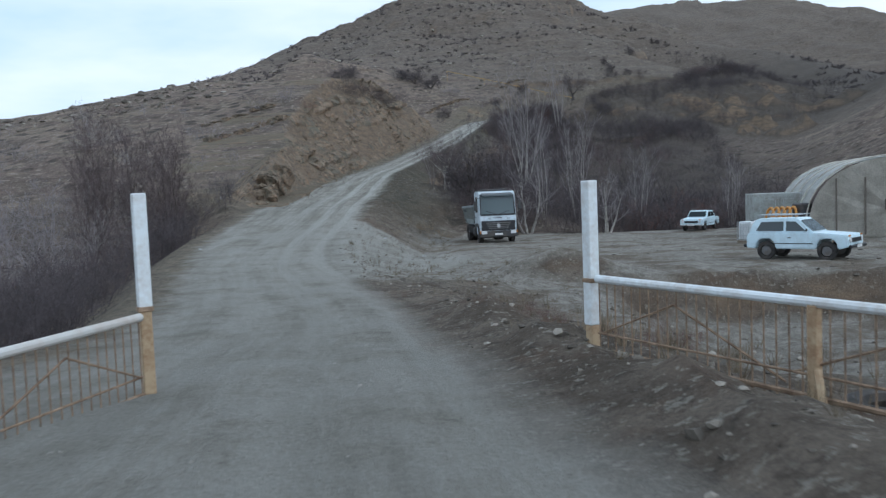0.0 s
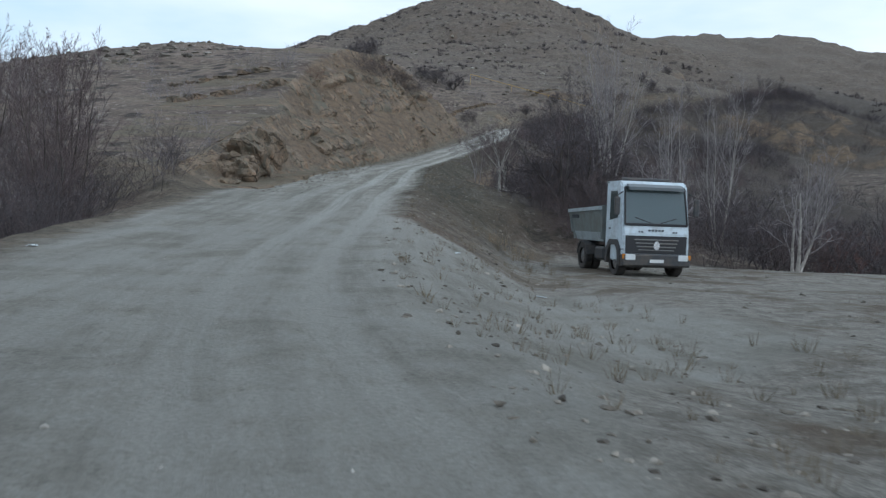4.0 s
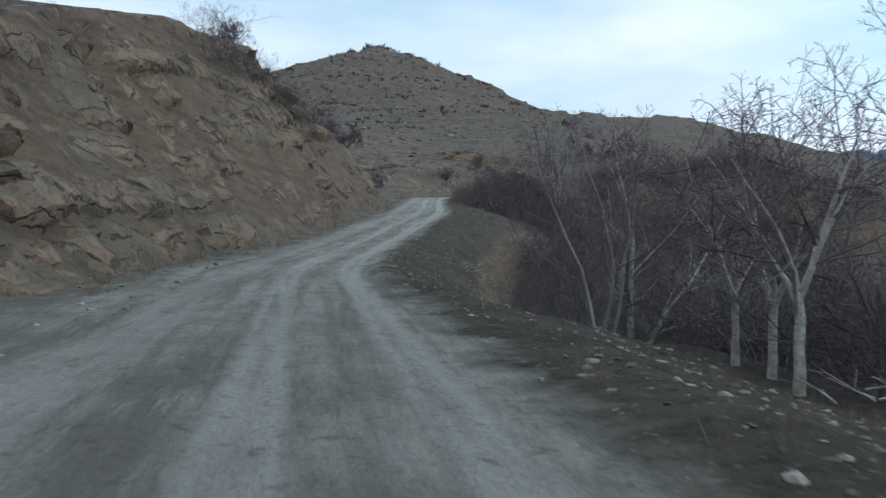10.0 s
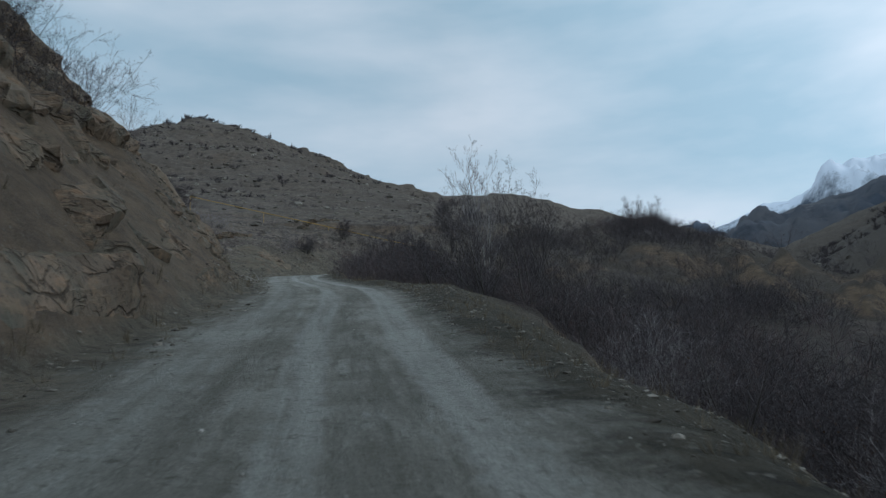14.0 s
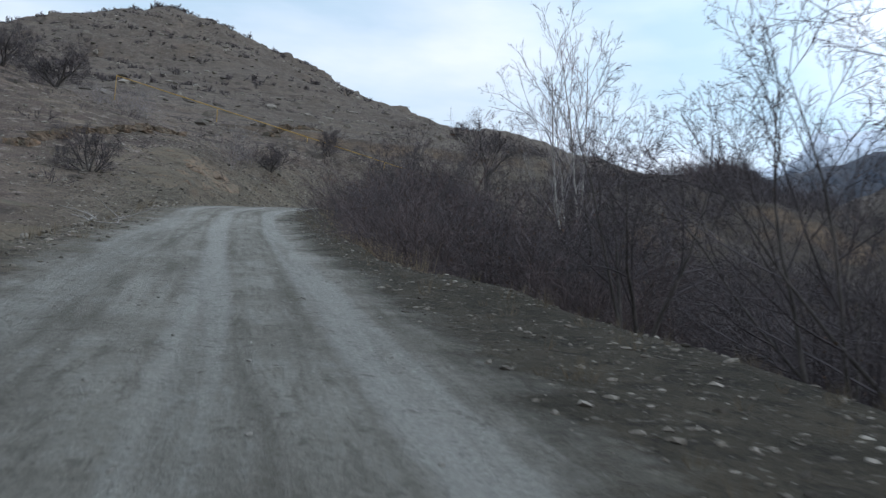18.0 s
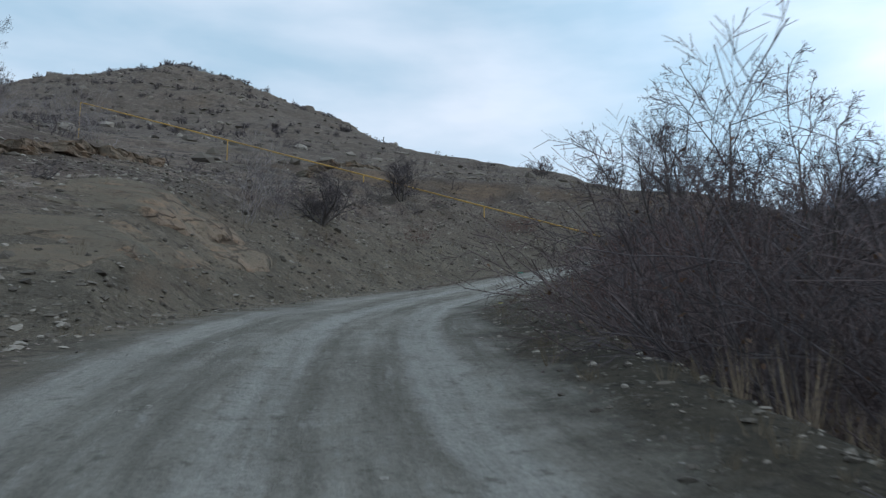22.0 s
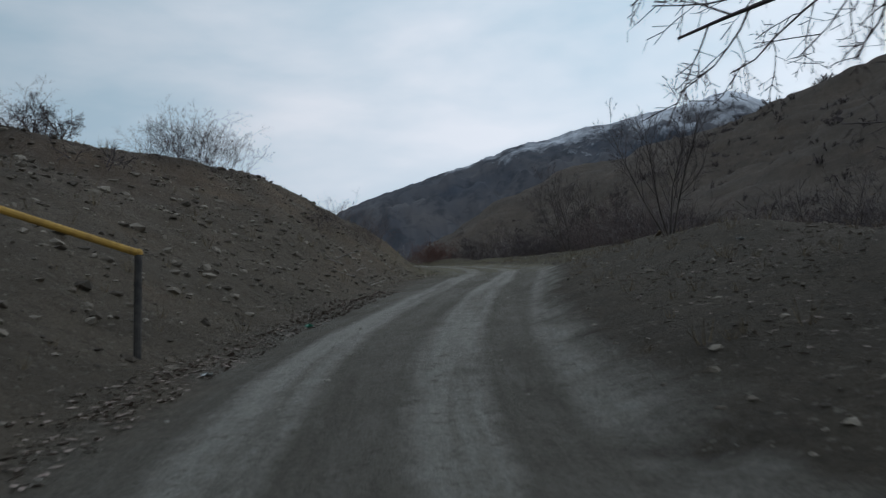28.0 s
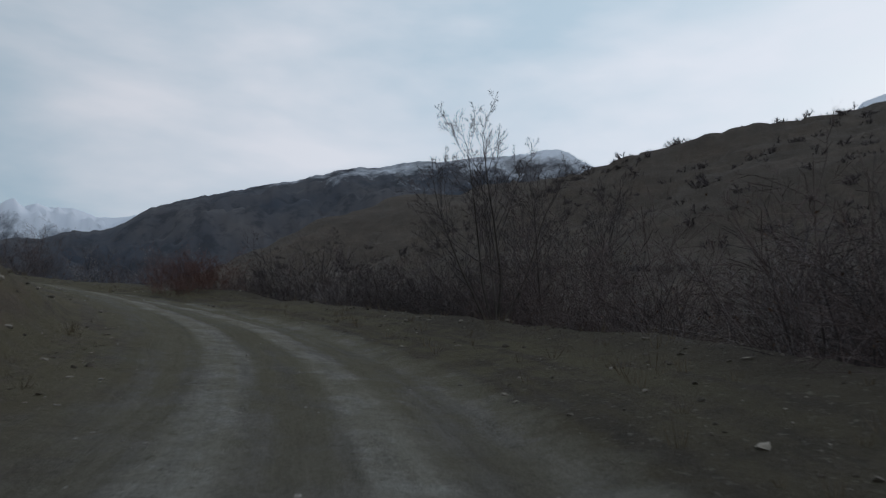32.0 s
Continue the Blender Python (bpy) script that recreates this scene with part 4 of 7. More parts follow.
# ---- rock face beside the road ----
def rock_material():
    s = Shade("layered_rock", 0.95, 0.0, 0.15)
    at = s.world()
    n1, n2 = s.noise(0.25, 5, 0.6, at), s.noise(1.1, 6, 0.7, at, (1, 1, 3.0))
    n3 = s.noise(7.0, 6, 0.75, at)
    c = s.mix(s.ramp(n1, (0.38, 0.0), (0.6, 1.0)), (0.145, 0.11, 0.081), (0.262, 0.192, 0.137))
    c = s.mix(s.ramp(n2, (0.5, 0.0), (0.62, 0.8)), c, (0.31, 0.2, 0.125))
    c = s.mix(s.ramp(s.noise(0.7, 6, 0.7, at), (0.42, 0.0), (0.7, 0.8)), c, (0.165, 0.148, 0.112))
    c = s.mix(s.ramp(n3, (0.34, 0.75), (0.48, 0.0)), c, (0.035, 0.03, 0.026))
    c = s.mix(s.ramp(s.noise(0.45, 5, 0.7, at, (1, 1, 0.45)), (0.52, 0.0), (0.62, 0.75)), c, (0.125, 0.117, 0.092))
    c = s.mix(s.ramp(s.noise(1.7, 6, 0.75, at), (0.3, 0.8), (0.42, 0.0)), c, (0.06, 0.048, 0.038))
    # joints between the blocks
    def joints(scale, squash, width):
        v = s.n.new("ShaderNodeTexVoronoi")
        v.feature = "DISTANCE_TO_EDGE"
        v.inputs["Scale"].default_value = scale
        mp = s.n.new("ShaderNodeMapping")
        mp.inputs["Scale"].default_value = squash
        mp.inputs["Rotation"].default_value = (0.1, -0.16, 0.0)
        warp = s.n.new("ShaderNodeVectorMath")
        warp.operation = "MULTIPLY_ADD"
        n = s.n.new("ShaderNodeTexNoise")
        n.inputs["Scale"].default_value, n.inputs["Detail"].default_value = 0.9, 5.0
        s.l.new(at, n.inputs["Vector"])
        warp.inputs[1].default_value = (1.3, 1.3, 1.3)
        s.l.new(n.outputs["Color"], warp.inputs[0])
        s.l.new(at, warp.inputs[2])
        s.l.new(warp.outputs["Vector"], mp.inputs["Vector"])
        s.l.new(mp.outputs["Vector"], v.inputs["Vector"])
        return s.ramp(v.outputs["Distance"], (width * 0.3, 1.0), (width, 0.0))

    gap = s.math("MULTIPLY", joints(0.42, (0.7, 0.7, 2.6), 0.04), s.ramp(s.noise(0.5, 4, 0.6, at), (0.36, 0.0), (0.5, 1.0)))
    fine_gap = s.math("MULTIPLY", joints(1.3, (0.7, 0.7, 2.2), 0.04), s.ramp(s.noise(0.8, 4, 0.6, at), (0.5, 0.0), (0.6, 0.8)))
    gap = s.math("MAXIMUM", gap, fine_gap)
    c = s.mix(s.math("MULTIPLY", gap, 0.7), c, (0.05, 0.04, 0.031))
    # soil settles on the flatter ledges
    geo = s.n.new("ShaderNodeNewGeometry")
    sep = s.n.new("ShaderNodeSeparateXYZ")
    s.l.new(geo.outputs["Normal"], sep.inputs[0])
    c = s.mix(s.ramp(sep.outputs["Z"], (0.74, 0.0), (0.95, 0.8)), c, (0.13, 0.108, 0.078))
    s.color(c)
    s.bump(s.math("SUBTRACT", s.math("ADD", n3, s.math("MULTIPLY", n2, 0.8)), s.math("MULTIPLY", gap, 1.2)), 0.8, 0.1)
    return s.m


ROCK = rock_material()


def rock_face(name, label, s0, s1, d0, d1, ds, dd, fade=6.0, strong=1.0):
    """A sheet of ledges and cracks that lies on the cut slope left of the road."""
    ss, uu = np.arange(s0, s1, ds), np.arange(d0, d1, dd)
    S_, U = np.meshgrid(ss, uu)
    base = [spot(v, 0.0) for v in ss]
    side = [spot(v, -1.0) for v in ss]
    bx, by = np.array([b[0] for b in base]), np.array([b[1] for b in base])
    sx, sy = np.array([b[0] for b in side]) - bx, np.array([b[1] for b in side]) - by
    X, Y = bx + sx * U, by + sy * U
    Z = ground(X, Y)[0]
    rise = Z - ground(bx, by)[0][None, :]
    # ledges follow tilted beds; cracks stand upright across them
    bed = rise * 1.0 - 0.03 * (S_ - s0) + 0.45 * fbm(S_, rise, 9, 3, 61)
    step = 1.5
    layer = np.floor(bed / step).astype(np.int64)
    f = bed / step - layer
    under = np.clip((f - 0.06) / 0.3, 0, 1) ** 0.6 * (1 - 0.35 * f)
    reach = lattice(layer, np.floor(S_ / 9 + 0.7 * fbm(S_, rise, 5, 2, 64)).astype(np.int64), 3)
    column = np.floor((S_ + 0.9 * fbm(S_, rise, 2.4, 2, 66)) / 2.3).astype(np.int64)
    block = lattice(column, layer, 9) - 0.5
    chip = lattice(np.floor((S_ + 0.4 * fbm(S_, rise, 1.1, 2, 67)) / 0.8).astype(np.int64), np.floor(bed / 0.55).astype(np.int64), 19) - 0.5
    crack = -np.exp(-((np.abs(fbm(S_, rise * 0.12, 3.4, 2, 71)) / 0.05) ** 2))
    lumps = fbm(S_, rise * 1.3, 2.4, 4, 75, 0.55)
    edge = smooth(0, fade, S_ - s0) * smooth(0, fade, s1 - S_) * smooth(0, 1.0, U - d0) * smooth(0, 3.0, d1 - U)
    rocky = smooth(-0.3, 0.2, fbm(S_, U, 11, 3, 81) + 0.12 + 0.25 * np.exp(-(((rise - 2.6) / 0.9) ** 2)))
    push = edge * strong * (0.45 + 0.6 * rocky) * (0.85 * under * (0.35 + reach) - 0.45 + 0.62 * block + 0.34 * chip + 0.45 * crack + 0.2 * lumps)
    X, Y = X - sx * push * 0.9, Y - sy * push * 0.9
    Z = Z + 0.02 + push * 0.35 - 0.35 * (1 - smooth(0, 0.5, edge))
    n = len(ss)
    verts = np.stack([X, Y, Z], -1).reshape(-1, 3).tolist()
    faces = [(j * n + i, j * n + i + 1, (j + 1) * n + i + 1, (j + 1) * n + i) for j in range(len(uu) - 1) for i in range(n - 1)]
    faces = [q[::-1] for q in faces]
    me = mesh_of(name, verts, faces, ROCK, False)
    return tagged(new(name, me), label, "rock face", kind="structure")


rock_face("rock_face_long", "layered brown rock cutting with ledges and cracks beside the road", 63, 182, 3.9, 19, 0.24, 0.17, 1.5)
rock_face("rock_face_short", "low orange-brown rock ledge in the earth bank", 186, 198, 4.2, 11, 0.3, 0.22, 3.0, 0.7)


def boulder(x, y, size, label, seed, turn=0.0):
    """A weathered block with chipped faces, sunk a little into the ground."""
    bm = bmesh.new()
    bmesh.ops.create_icosphere(bm, subdivisions=4, radius=1.0)
    for v in bm.verts:
        c = v.co.copy()
        q = np.array([c.x * 1.3 + seed]), np.array([c.y * 1.3 + c.z * 1.7])
        k = 1 + 0.22 * float(fbm(*q, 0.9, 3, seed)[0]) + 0.1 * (float(lattice(np.floor(q[0] * 2.2).astype(np.int64), np.floor(q[1] * 2.6).astype(np.int64), seed)[0]) - 0.5)
        v.co = Vector((max(-0.82, min(0.82, c.x)) * size[0], max(-0.8, min(0.8, c.y)) * size[1], max(-0.75, min(0.8, c.z)) * size[2])) * k
    me = bpy.data.meshes.new("boulder")
    bm.to_mesh(me)
    bm.free()
    me.materials.append(ROCK)
    ob = new("boulder", me)
    ob.matrix_basis = Matrix.Translation((x, y, height(x, y) + size[2] * 0.3)) @ Matrix.Rotation(turn, 4, "Z")
    return tagged(ob, label, "boulder")


boulder(-12.9, 43.3, (0.95, 1.5, 1.15), "dark jutting boulder at the start of the rock cutting", 3, 0.15)
boulder(-13.1, 46.3, (1.05, 2.5, 1.45), "long brown boulder leaning on the rock cutting", 8, 0.05)
boulder(-13.2, 50.6, (1.0, 2.7, 1.35), "cracked brown boulder at the foot of the rock cutting", 21, -0.06)
boulder(-12.6, 40.6, (0.4, 0.6, 0.3), "low dark rock at the road's edge", 14, 2.0)


def rock_ledge(label, a, b, seed, thick=0.55, n=9):
    """A broken bed of slabs that juts from the slope between two places."""
    rng = random.Random(seed)
    t = thing("rock_ledge", label, "rock ledge", "rock ledges")
    for i in range(n):
        k = (i + 0.5) / n
        x, y = a[0] + (b[0] - a[0]) * k + rng.gauss(0, 0.25), a[1] + (b[1] - a[1]) * k + rng.gauss(0, 0.25)
        run = math.hypot(b[0] - a[0], b[1] - a[1]) / n
        bm = bmesh.new()
        box(bm, (run * rng.uniform(1.0, 1.5), thick * rng.uniform(1.6, 2.6), thick * rng.uniform(0.6, 1.1)))
        bmesh.ops.subdivide_edges(bm, edges=bm.edges[:], cuts=3, use_grid_fill=True)
        for v in bm.verts:
            v.co += Vector((rng.gauss(0, 0.02), rng.gauss(0, 0.05), rng.gauss(0, 0.022)))
        slab = part("slab", bm, ROCK, t)
        slab.matrix_basis = Matrix.Translation((x, y, height(x, y) - 0.05)) @ Matrix.Rotation(math.atan2(b[1] - a[1], b[0] - a[0]) + rng.gauss(0, 0.12), 4, "Z") @ Matrix.Rotation(rng.gauss(0, 0.1), 4, "Y")
    return t


rock_ledge("broken brown sandstone ledge on the hillside", (-23.5, 65.5), (-17.0, 74.5), 5, 0.6, 12)
rock_ledge("broken brown sandstone ledge on the hillside", (-27, 74), (-20, 81), 6, 0.5, 9)
rock_ledge("orange-brown rock ledge with a dark undercut above the bank", (-3.6, 168.4), (5.8, 182.2), 7, 0.5, 20)
rock_ledge("orange-brown rock ledge above the bank", (14.5, 203), (22, 209), 11, 0.5, 9)

# ---- plants ----
SHRUBS = {}
for kind, mat_, hgt, wid, stems, kids, thin in (("grey", TWIG_GREY, 3.0, 1.6, 10, 6, 0.0034), ("brown", TWIG, 2.8, 1.9, 12, 7, 0.0034), ("dark", TWIG_DARK, 2.8, 2.0, 12, 7, 0.0036), ("red", TWIG_RED, 2.2, 1.7, 14, 7, 0.003)):
    SHRUBS[kind] = []
    for v in range(3):
        rng = random.Random(100 + v + 10 * len(SHRUBS))
        stem_rows, twig_rows, tips = shrub_segs(rng, hgt, wid, stems, 3, thin, kids, 0.3, 0.13, 38)
        lv = leaves(rng, tips, {"grey": 0, "brown": 60, "dark": 120, "red": 90}[kind], 0.025)
        SHRUBS[kind].append((tube_mesh(kind + "_shrub", stem_rows, [mat_, DRY_LEAF], 3, lv if lv else None, twig_rows), hgt))
SHRUB_LABEL = {
    "grey": "leafless pale grey bush with upright thin stems",
    "brown": "leafless brown bush, dense tangle of thin twigs",
    "dark": "dark leafless bramble thicket with few withered leaves",
    "red": "low reddish-brown leafless bush by the roadside",
}
SHRUB_NAME = {"grey": "grey_bush", "brown": "brown_bush", "dark": "bramble_bush", "red": "red_bush"}
SHRUB_GROUP = {"grey": "grey bushes", "brown": "brown bushes", "dark": "dark brambles", "red": "reddish bushes"}


def put_shrub(kind, x, y, tall, rng, wide=1.0):
    me, h = SHRUBS[kind][rng.randrange(3)]
    ob = new(SHRUB_NAME[kind], me)
    k = tall / h
    ob.matrix_basis = Matrix.Translation((x, y, height(x, y) - 0.05)) @ Matrix.Rotation(rng.uniform(0, 6.28), 4, "Z") @ Matrix.Diagonal((k * wide, k * wide * rng.uniform(0.85, 1.15), k, 1))
    return tagged(ob, SHRUB_LABEL[kind], "bush", SHRUB_GROUP[kind])


def thicket(seed, n, s0, s1, d0, d1, kinds, lo, hi, wide=1.0):
    rng = random.Random(seed)
    for i in range(n):
        x, y = spot(s0 + (s1 - s0) * (i + rng.random()) / n, d0 + (d1 - d0) * rng.random())
        put_shrub(rng.choice(kinds), x, y, rng.uniform(lo, hi), rng, wide)


def thicket_xy(seed, n, x0, x1, y0, y1, kinds, lo, hi, wide=1.0):
    rng = random.Random(seed)
    for i in range(n):
        put_shrub(rng.choice(kinds), x0 + (x1 - x0) * (i + rng.random()) / n, rng.uniform(y0, y1), rng.uniform(lo, hi), rng, wide)


thicket(1, 30, 22, 66, -9.5, -17, ["grey", "brown", "dark"], 2.6, 4.4)
thicket_xy(2, 30, 7, 44, 39.5, 44, ["brown", "brown", "dark", "red"], 2.6, 4.0, 1.15)
thicket(3, 14, 66, 71, 10, 13.5, ["dark", "brown", "brown"], 2.6, 3.8)
thicket(4, 34, 70, 100, 9.6, 13, ["brown", "dark", "grey"], 2.2, 3.4, 1.2)
thicket(14, 46, 99, 136, 8.0, 12, ["brown", "dark", "grey"], 2.0, 3.4, 1.2)
thicket(5, 32, 132, 164, 8.4, 12, ["brown", "dark", "dark"], 2.0, 3.2, 1.2)
thicket(6, 46, 160, 187, 5.0, 8.8, ["brown", "dark", "dark"], 3.0, 4.1, 1.15)
thicket(7, 34, 187, 209, 6.0, 9.0, ["red", "dark", "brown", "dark"], 3.2, 4.4, 1.0)
thicket(27, 20, 190, 208, 5.6, 7.6, ["red", "dark", "dark"], 2.8, 3.6, 1.0)
thicket(8, 12, 170, 205, 9, 14, ["dark", "brown"], 2.8, 3.6, 1.1)
thicket(9, 42, 251, 304, 6.1, 9.5, ["brown", "grey", "dark", "brown"], 1.9, 3.4, 1.1)
thicket(29, 44, 251, 276, 6.8, 11.5, ["dark", "brown", "dark"], 2.0, 3.0, 1.35)
thicket(19, 26, 222, 248, 8.6, 12.5, ["brown", "dark", "dark"], 2.0, 3.2, 1.2)

# joined far thicket: too many and too far to count
FAR_SHRUB = []
for v in range(4):
    rng = random.Random(300 + v)
    stem_rows, twig_rows, _ = shrub_segs(rng, 3.0, 2.1, 6, 2, 0.011, 7, 0.35, 0.14, 40)
    FAR_SHRUB.append(np.concatenate([stem_rows, twig_rows]))


def strew(name, label, material, places, variants, seed):
    """One object of many plants: places are rows of x, y, z, height factor."""
    rng = random.Random(seed)
    out = []
    for x, y, z, k in places:
        g = variants[rng.randrange(len(variants))]
        a = rng.uniform(0, 6.28)
        c, s_ = math.cos(a) * k, math.sin(a) * k
        q = g.copy()
        for o in (0, 3):
            q[:, o], q[:, o + 1], q[:, o + 2] = g[:, o] * c - g[:, o + 1] * s_ + x, g[:, o] * s_ + g[:, o + 1] * c + y, g[:, o + 2] * k + z
        q[:, 6:8] *= max(k, 0.6)
        out.append(q)
    rows = np.concatenate(out)
    me = tube_mesh(name, rows[:1], material, 3, None, rows[1:])
    return tagged(new(name, me), label, "bushes", kind="stuff")


def places_sd(seed, n, s0, s1, d0, d1, lo, hi):
    r = np.random.RandomState(seed)
    ss, dd = r.uniform(s0, s1, n), r.uniform(d0, d1, n)
    xy = np.array([spot(a, b) for a, b in zip(ss, dd)])
    return np.stack([xy[:, 0], xy[:, 1], ground(xy[:, 0], xy[:, 1])[0], r.uniform(lo, hi, n)], 1)


def clumped(p, size, seed, bare=-0.3):
    """Thins plants out into clumps and makes those in a clump's middle taller."""
    n = vnoise(p[:, 0] / size, p[:, 1] / size, seed) + 0.4 * vnoise(p[:, 0] / size * 2.7, p[:, 1] / size * 2.7, seed + 1)
    p[:, 3] *= 0.75 + 0.5 * np.clip(n - bare, 0, 1.2)
    return p[n > bare]


def places_xy(seed, n, x0, x1, y0, y1, lo, hi):
    r = np.random.RandomState(seed)
    x, y = r.uniform(x0, x1, n), r.uniform(y0, y1, n)
    return np.stack([x, y, ground(x, y)[0], r.uniform(lo, hi, n)], 1)


strew("valley_thicket", "leafless brown thicket filling the valley", TWIG_DARK, np.concatenate([
    clumped(places_sd(1, 430, 64, 210, 13, 48, 0.7, 1.3), 9.0, 7), clumped(places_sd(21, 330, 74, 212, 10, 19, 0.6, 1.1), 6.0, 8), clumped(places_sd(22, 230, 218, 300, 10, 20, 0.6, 1.1), 6.0, 9), places_xy(2, 130, 2, 62, 43, 66, 0.9, 1.5), places_sd(4, 150, 205, 290, 13, 45, 0.7, 1.2)]), FAR_SHRUB, 5)
strew("valley_bushes", "paler brown leafless bushes standing in the valley thicket", TWIG, clumped(places_sd(23, 300, 84, 205, 11, 42, 0.9, 1.5), 11.0, 17, 0.05), FAR_SHRUB, 15)
strew("gully_thicket", "leafless grey thicket in the gully below the road", TWIG_GREY, np.concatenate([
    places_sd(11, 150, 8, 68, -42, -13, 0.9, 1.8), places_xy(12, 90, -70, -16, 40, 84, 0.4, 1.0)]), FAR_SHRUB, 6)

NEAR_TANGLE = []
for v in range(4):
    rng = random.Random(350 + v)
    stem_rows, twig_rows, _ = shrub_segs(rng, 2.6, 2.2, 7, 2, 0.0055, 9, 0.35, 0.16, 42)
    NEAR_TANGLE.append(np.concatenate([stem_rows, twig_rows]))
strew("bramble_tangle", "dense dark tangle of leafless bramble stems beside the road", TWIG_DARK, np.concatenate([
    places_sd(92, 150, 187, 208, 5.8, 9.6, 0.7, 1.2), clumped(places_sd(93, 330, 92, 158, 8.0, 15.0, 0.6, 1.2), 5.0, 27), clumped(places_sd(94, 190, 250, 290, 6.4, 12.0, 0.6, 1.1), 4.0, 28), places_sd(98, 130, 18, 64, -13.0, -7.6, 0.7, 1.3)]), NEAR_TANGLE, 95)
strew("brown_tangle", "dense tangle of leafless brown stems beside the road", TWIG, places_sd(91, 180, 158, 188, 4.9, 9.6, 0.6, 1.25), NEAR_TANGLE, 99)
strew("red_tangle", "reddish tangle of leafless stems in the hedge beside the road", TWIG_RED, places_sd(96, 60, 189, 208, 5.7, 8.6, 0.6, 1.05), NEAR_TANGLE, 97)

HILL_SHRUB, FAR_SHRUB_LOW = [], []
for v in range(4):
    rng = random.Random(400 + v)
    stem_rows, twig_rows, _ = shrub_segs(rng, 1.0, 1.3, 6, 2, 0.034, 5, 0.4, 0.2, 45)
    HILL_SHRUB.append(np.concatenate([stem_rows, twig_rows]))
    stem_rows, twig_rows, _ = shrub_segs(rng, 0.9, 1.2, 9, 2, 0.007, 5, 0.4, 0.2, 45)
    FAR_SHRUB_LOW.append(np.concatenate([stem_rows, twig_rows]))
r = np.random.RandomState(77)
hx, hy = r.uniform(-150, 230, 5200), 110 + 330 * r.uniform(0, 1, 5200) ** 0.9
hz, hs, hd = ground(hx, hy)
keep = (hd < -9) & (hz > 12) & (vnoise(hx / 22, hy / 22, 5) > r.uniform(-0.9, 0.5, 5200))
hill_rows = np.stack([hx, hy, hz - 0.1, r.uniform(0.5, 1.6, 5200)], 1)
strew("hill_bushes", "small dark bushes dotted over the dry hill", TWIG_DARK, hill_rows[keep & (hd < -55)][:2300], HILL_SHRUB, 8)
strew("near_hill_bushes", "small leafless bushes on the bank above the road", TWIG_DARK, hill_rows[keep & (hd >= -55)][:520], FAR_SHRUB_LOW, 18)
hx, hy = r.uniform(90, 300, 1500), r.uniform(60, 320, 1500)
hz = ground(hx, hy)[0]
strew("far_hill_bushes", "dark bushes on the hill across the valley", TWIG_DARK, np.stack([hx, hy, hz - 0.1, r.uniform(0.9, 2.4, 1500)], 1)[:650], HILL_SHRUB, 9)
a = np.linspace(0, 1, 26)
ridge = np.stack([PEAK[0] + 8 + a * 78 + r.uniform(-3, 3, 26), PEAK[1] - 3 - a * 96 + r.uniform(-4, 4, 26)], 1)
top = np.stack([PEAK[0] + r.uniform(-11, 9, 16), PEAK[1] - 4 + r.uniform(-5, 5, 16)], 1)
crest = np.concatenate([ridge, top, np.stack([r.uniform(-90, -14, 9), r.uniform(106, 117, 9)], 1), np.stack([r.uniform(270, 292, 22), r.uniform(95, 235, 22)], 1)])
strew("crest_bushes", "bushes standing along the hill crests", TWIG_DARK, np.column_stack([crest, ground(crest[:, 0], crest[:, 1])[0] - 0.1, r.uniform(1.6, 3.0, len(crest))]), HILL_SHRUB, 10)


# single trees
def tree_at(name, label, meshes, x, y, turn=0.0, scale=1.0, group="", dz=0.0):
    return plant_tree(name, label, meshes, Matrix.Translation((x, y, height(x, y) + dz)) @ Matrix.Rotation(turn, 4, "Z") @ Matrix.Scale(scale, 4), group)


walnut_young = bare_tree(13, 6.4, 3, 0.4, 0.05, 4, TWIG, TWIG_GREY, kids=[0, 5, 6, 6, 9], bare=0.25, wander=0.12, angle=52, ratio=0.5, lift=0.04, thin=0.005)
walnut_pale = [bare_tree(sd, 7.2, 4, 0.8, 0.098, 4, TWIG, PALE_BARK, 0, 0.05, bole=2.0, limb=0.62, kids=[0, 3, 4, 5, 8], bare=0.16, wander=0.13, angle=55, ratio=0.56, lift=0.03, thin=0.006, droop=0.12) for sd in (14, 15)]
for x, y, i, a_, k in ((1.2, 62.0, 0, 0.3, 1.0), (1.6, 63.5, 1, 1.6, 0.9), (1.7, 65.0, 0, 3.4, 0.85)):
    tree_at("young_walnut_tree", "leafless young walnut with a straight pale trunk on the slope edge", walnut_pale[i], x, y, a_, k, "pale walnuts")
tree_at("young_walnut_tree", "slim leafless walnut of three thin stems in the thicket", walnut_young, -0.4, 66.9, 2.0, 0.95)
lone = bare_tree(25, 11.0, 2, 0.2, 0.075, 4, TWIG, TWIG_GREY, 300, 0.02, kids=[0, 6, 7, 8, 16], angle=46, lift=0.05, ratio=0.4, wander=0.08, bare=0.3, thin=0.0062, thinner=0.55)
tree_at("poplar_tree", "tall leafless tree with a pale stem below the scree slope", lone, 9.2, 92.8, 4.0, 1.2)

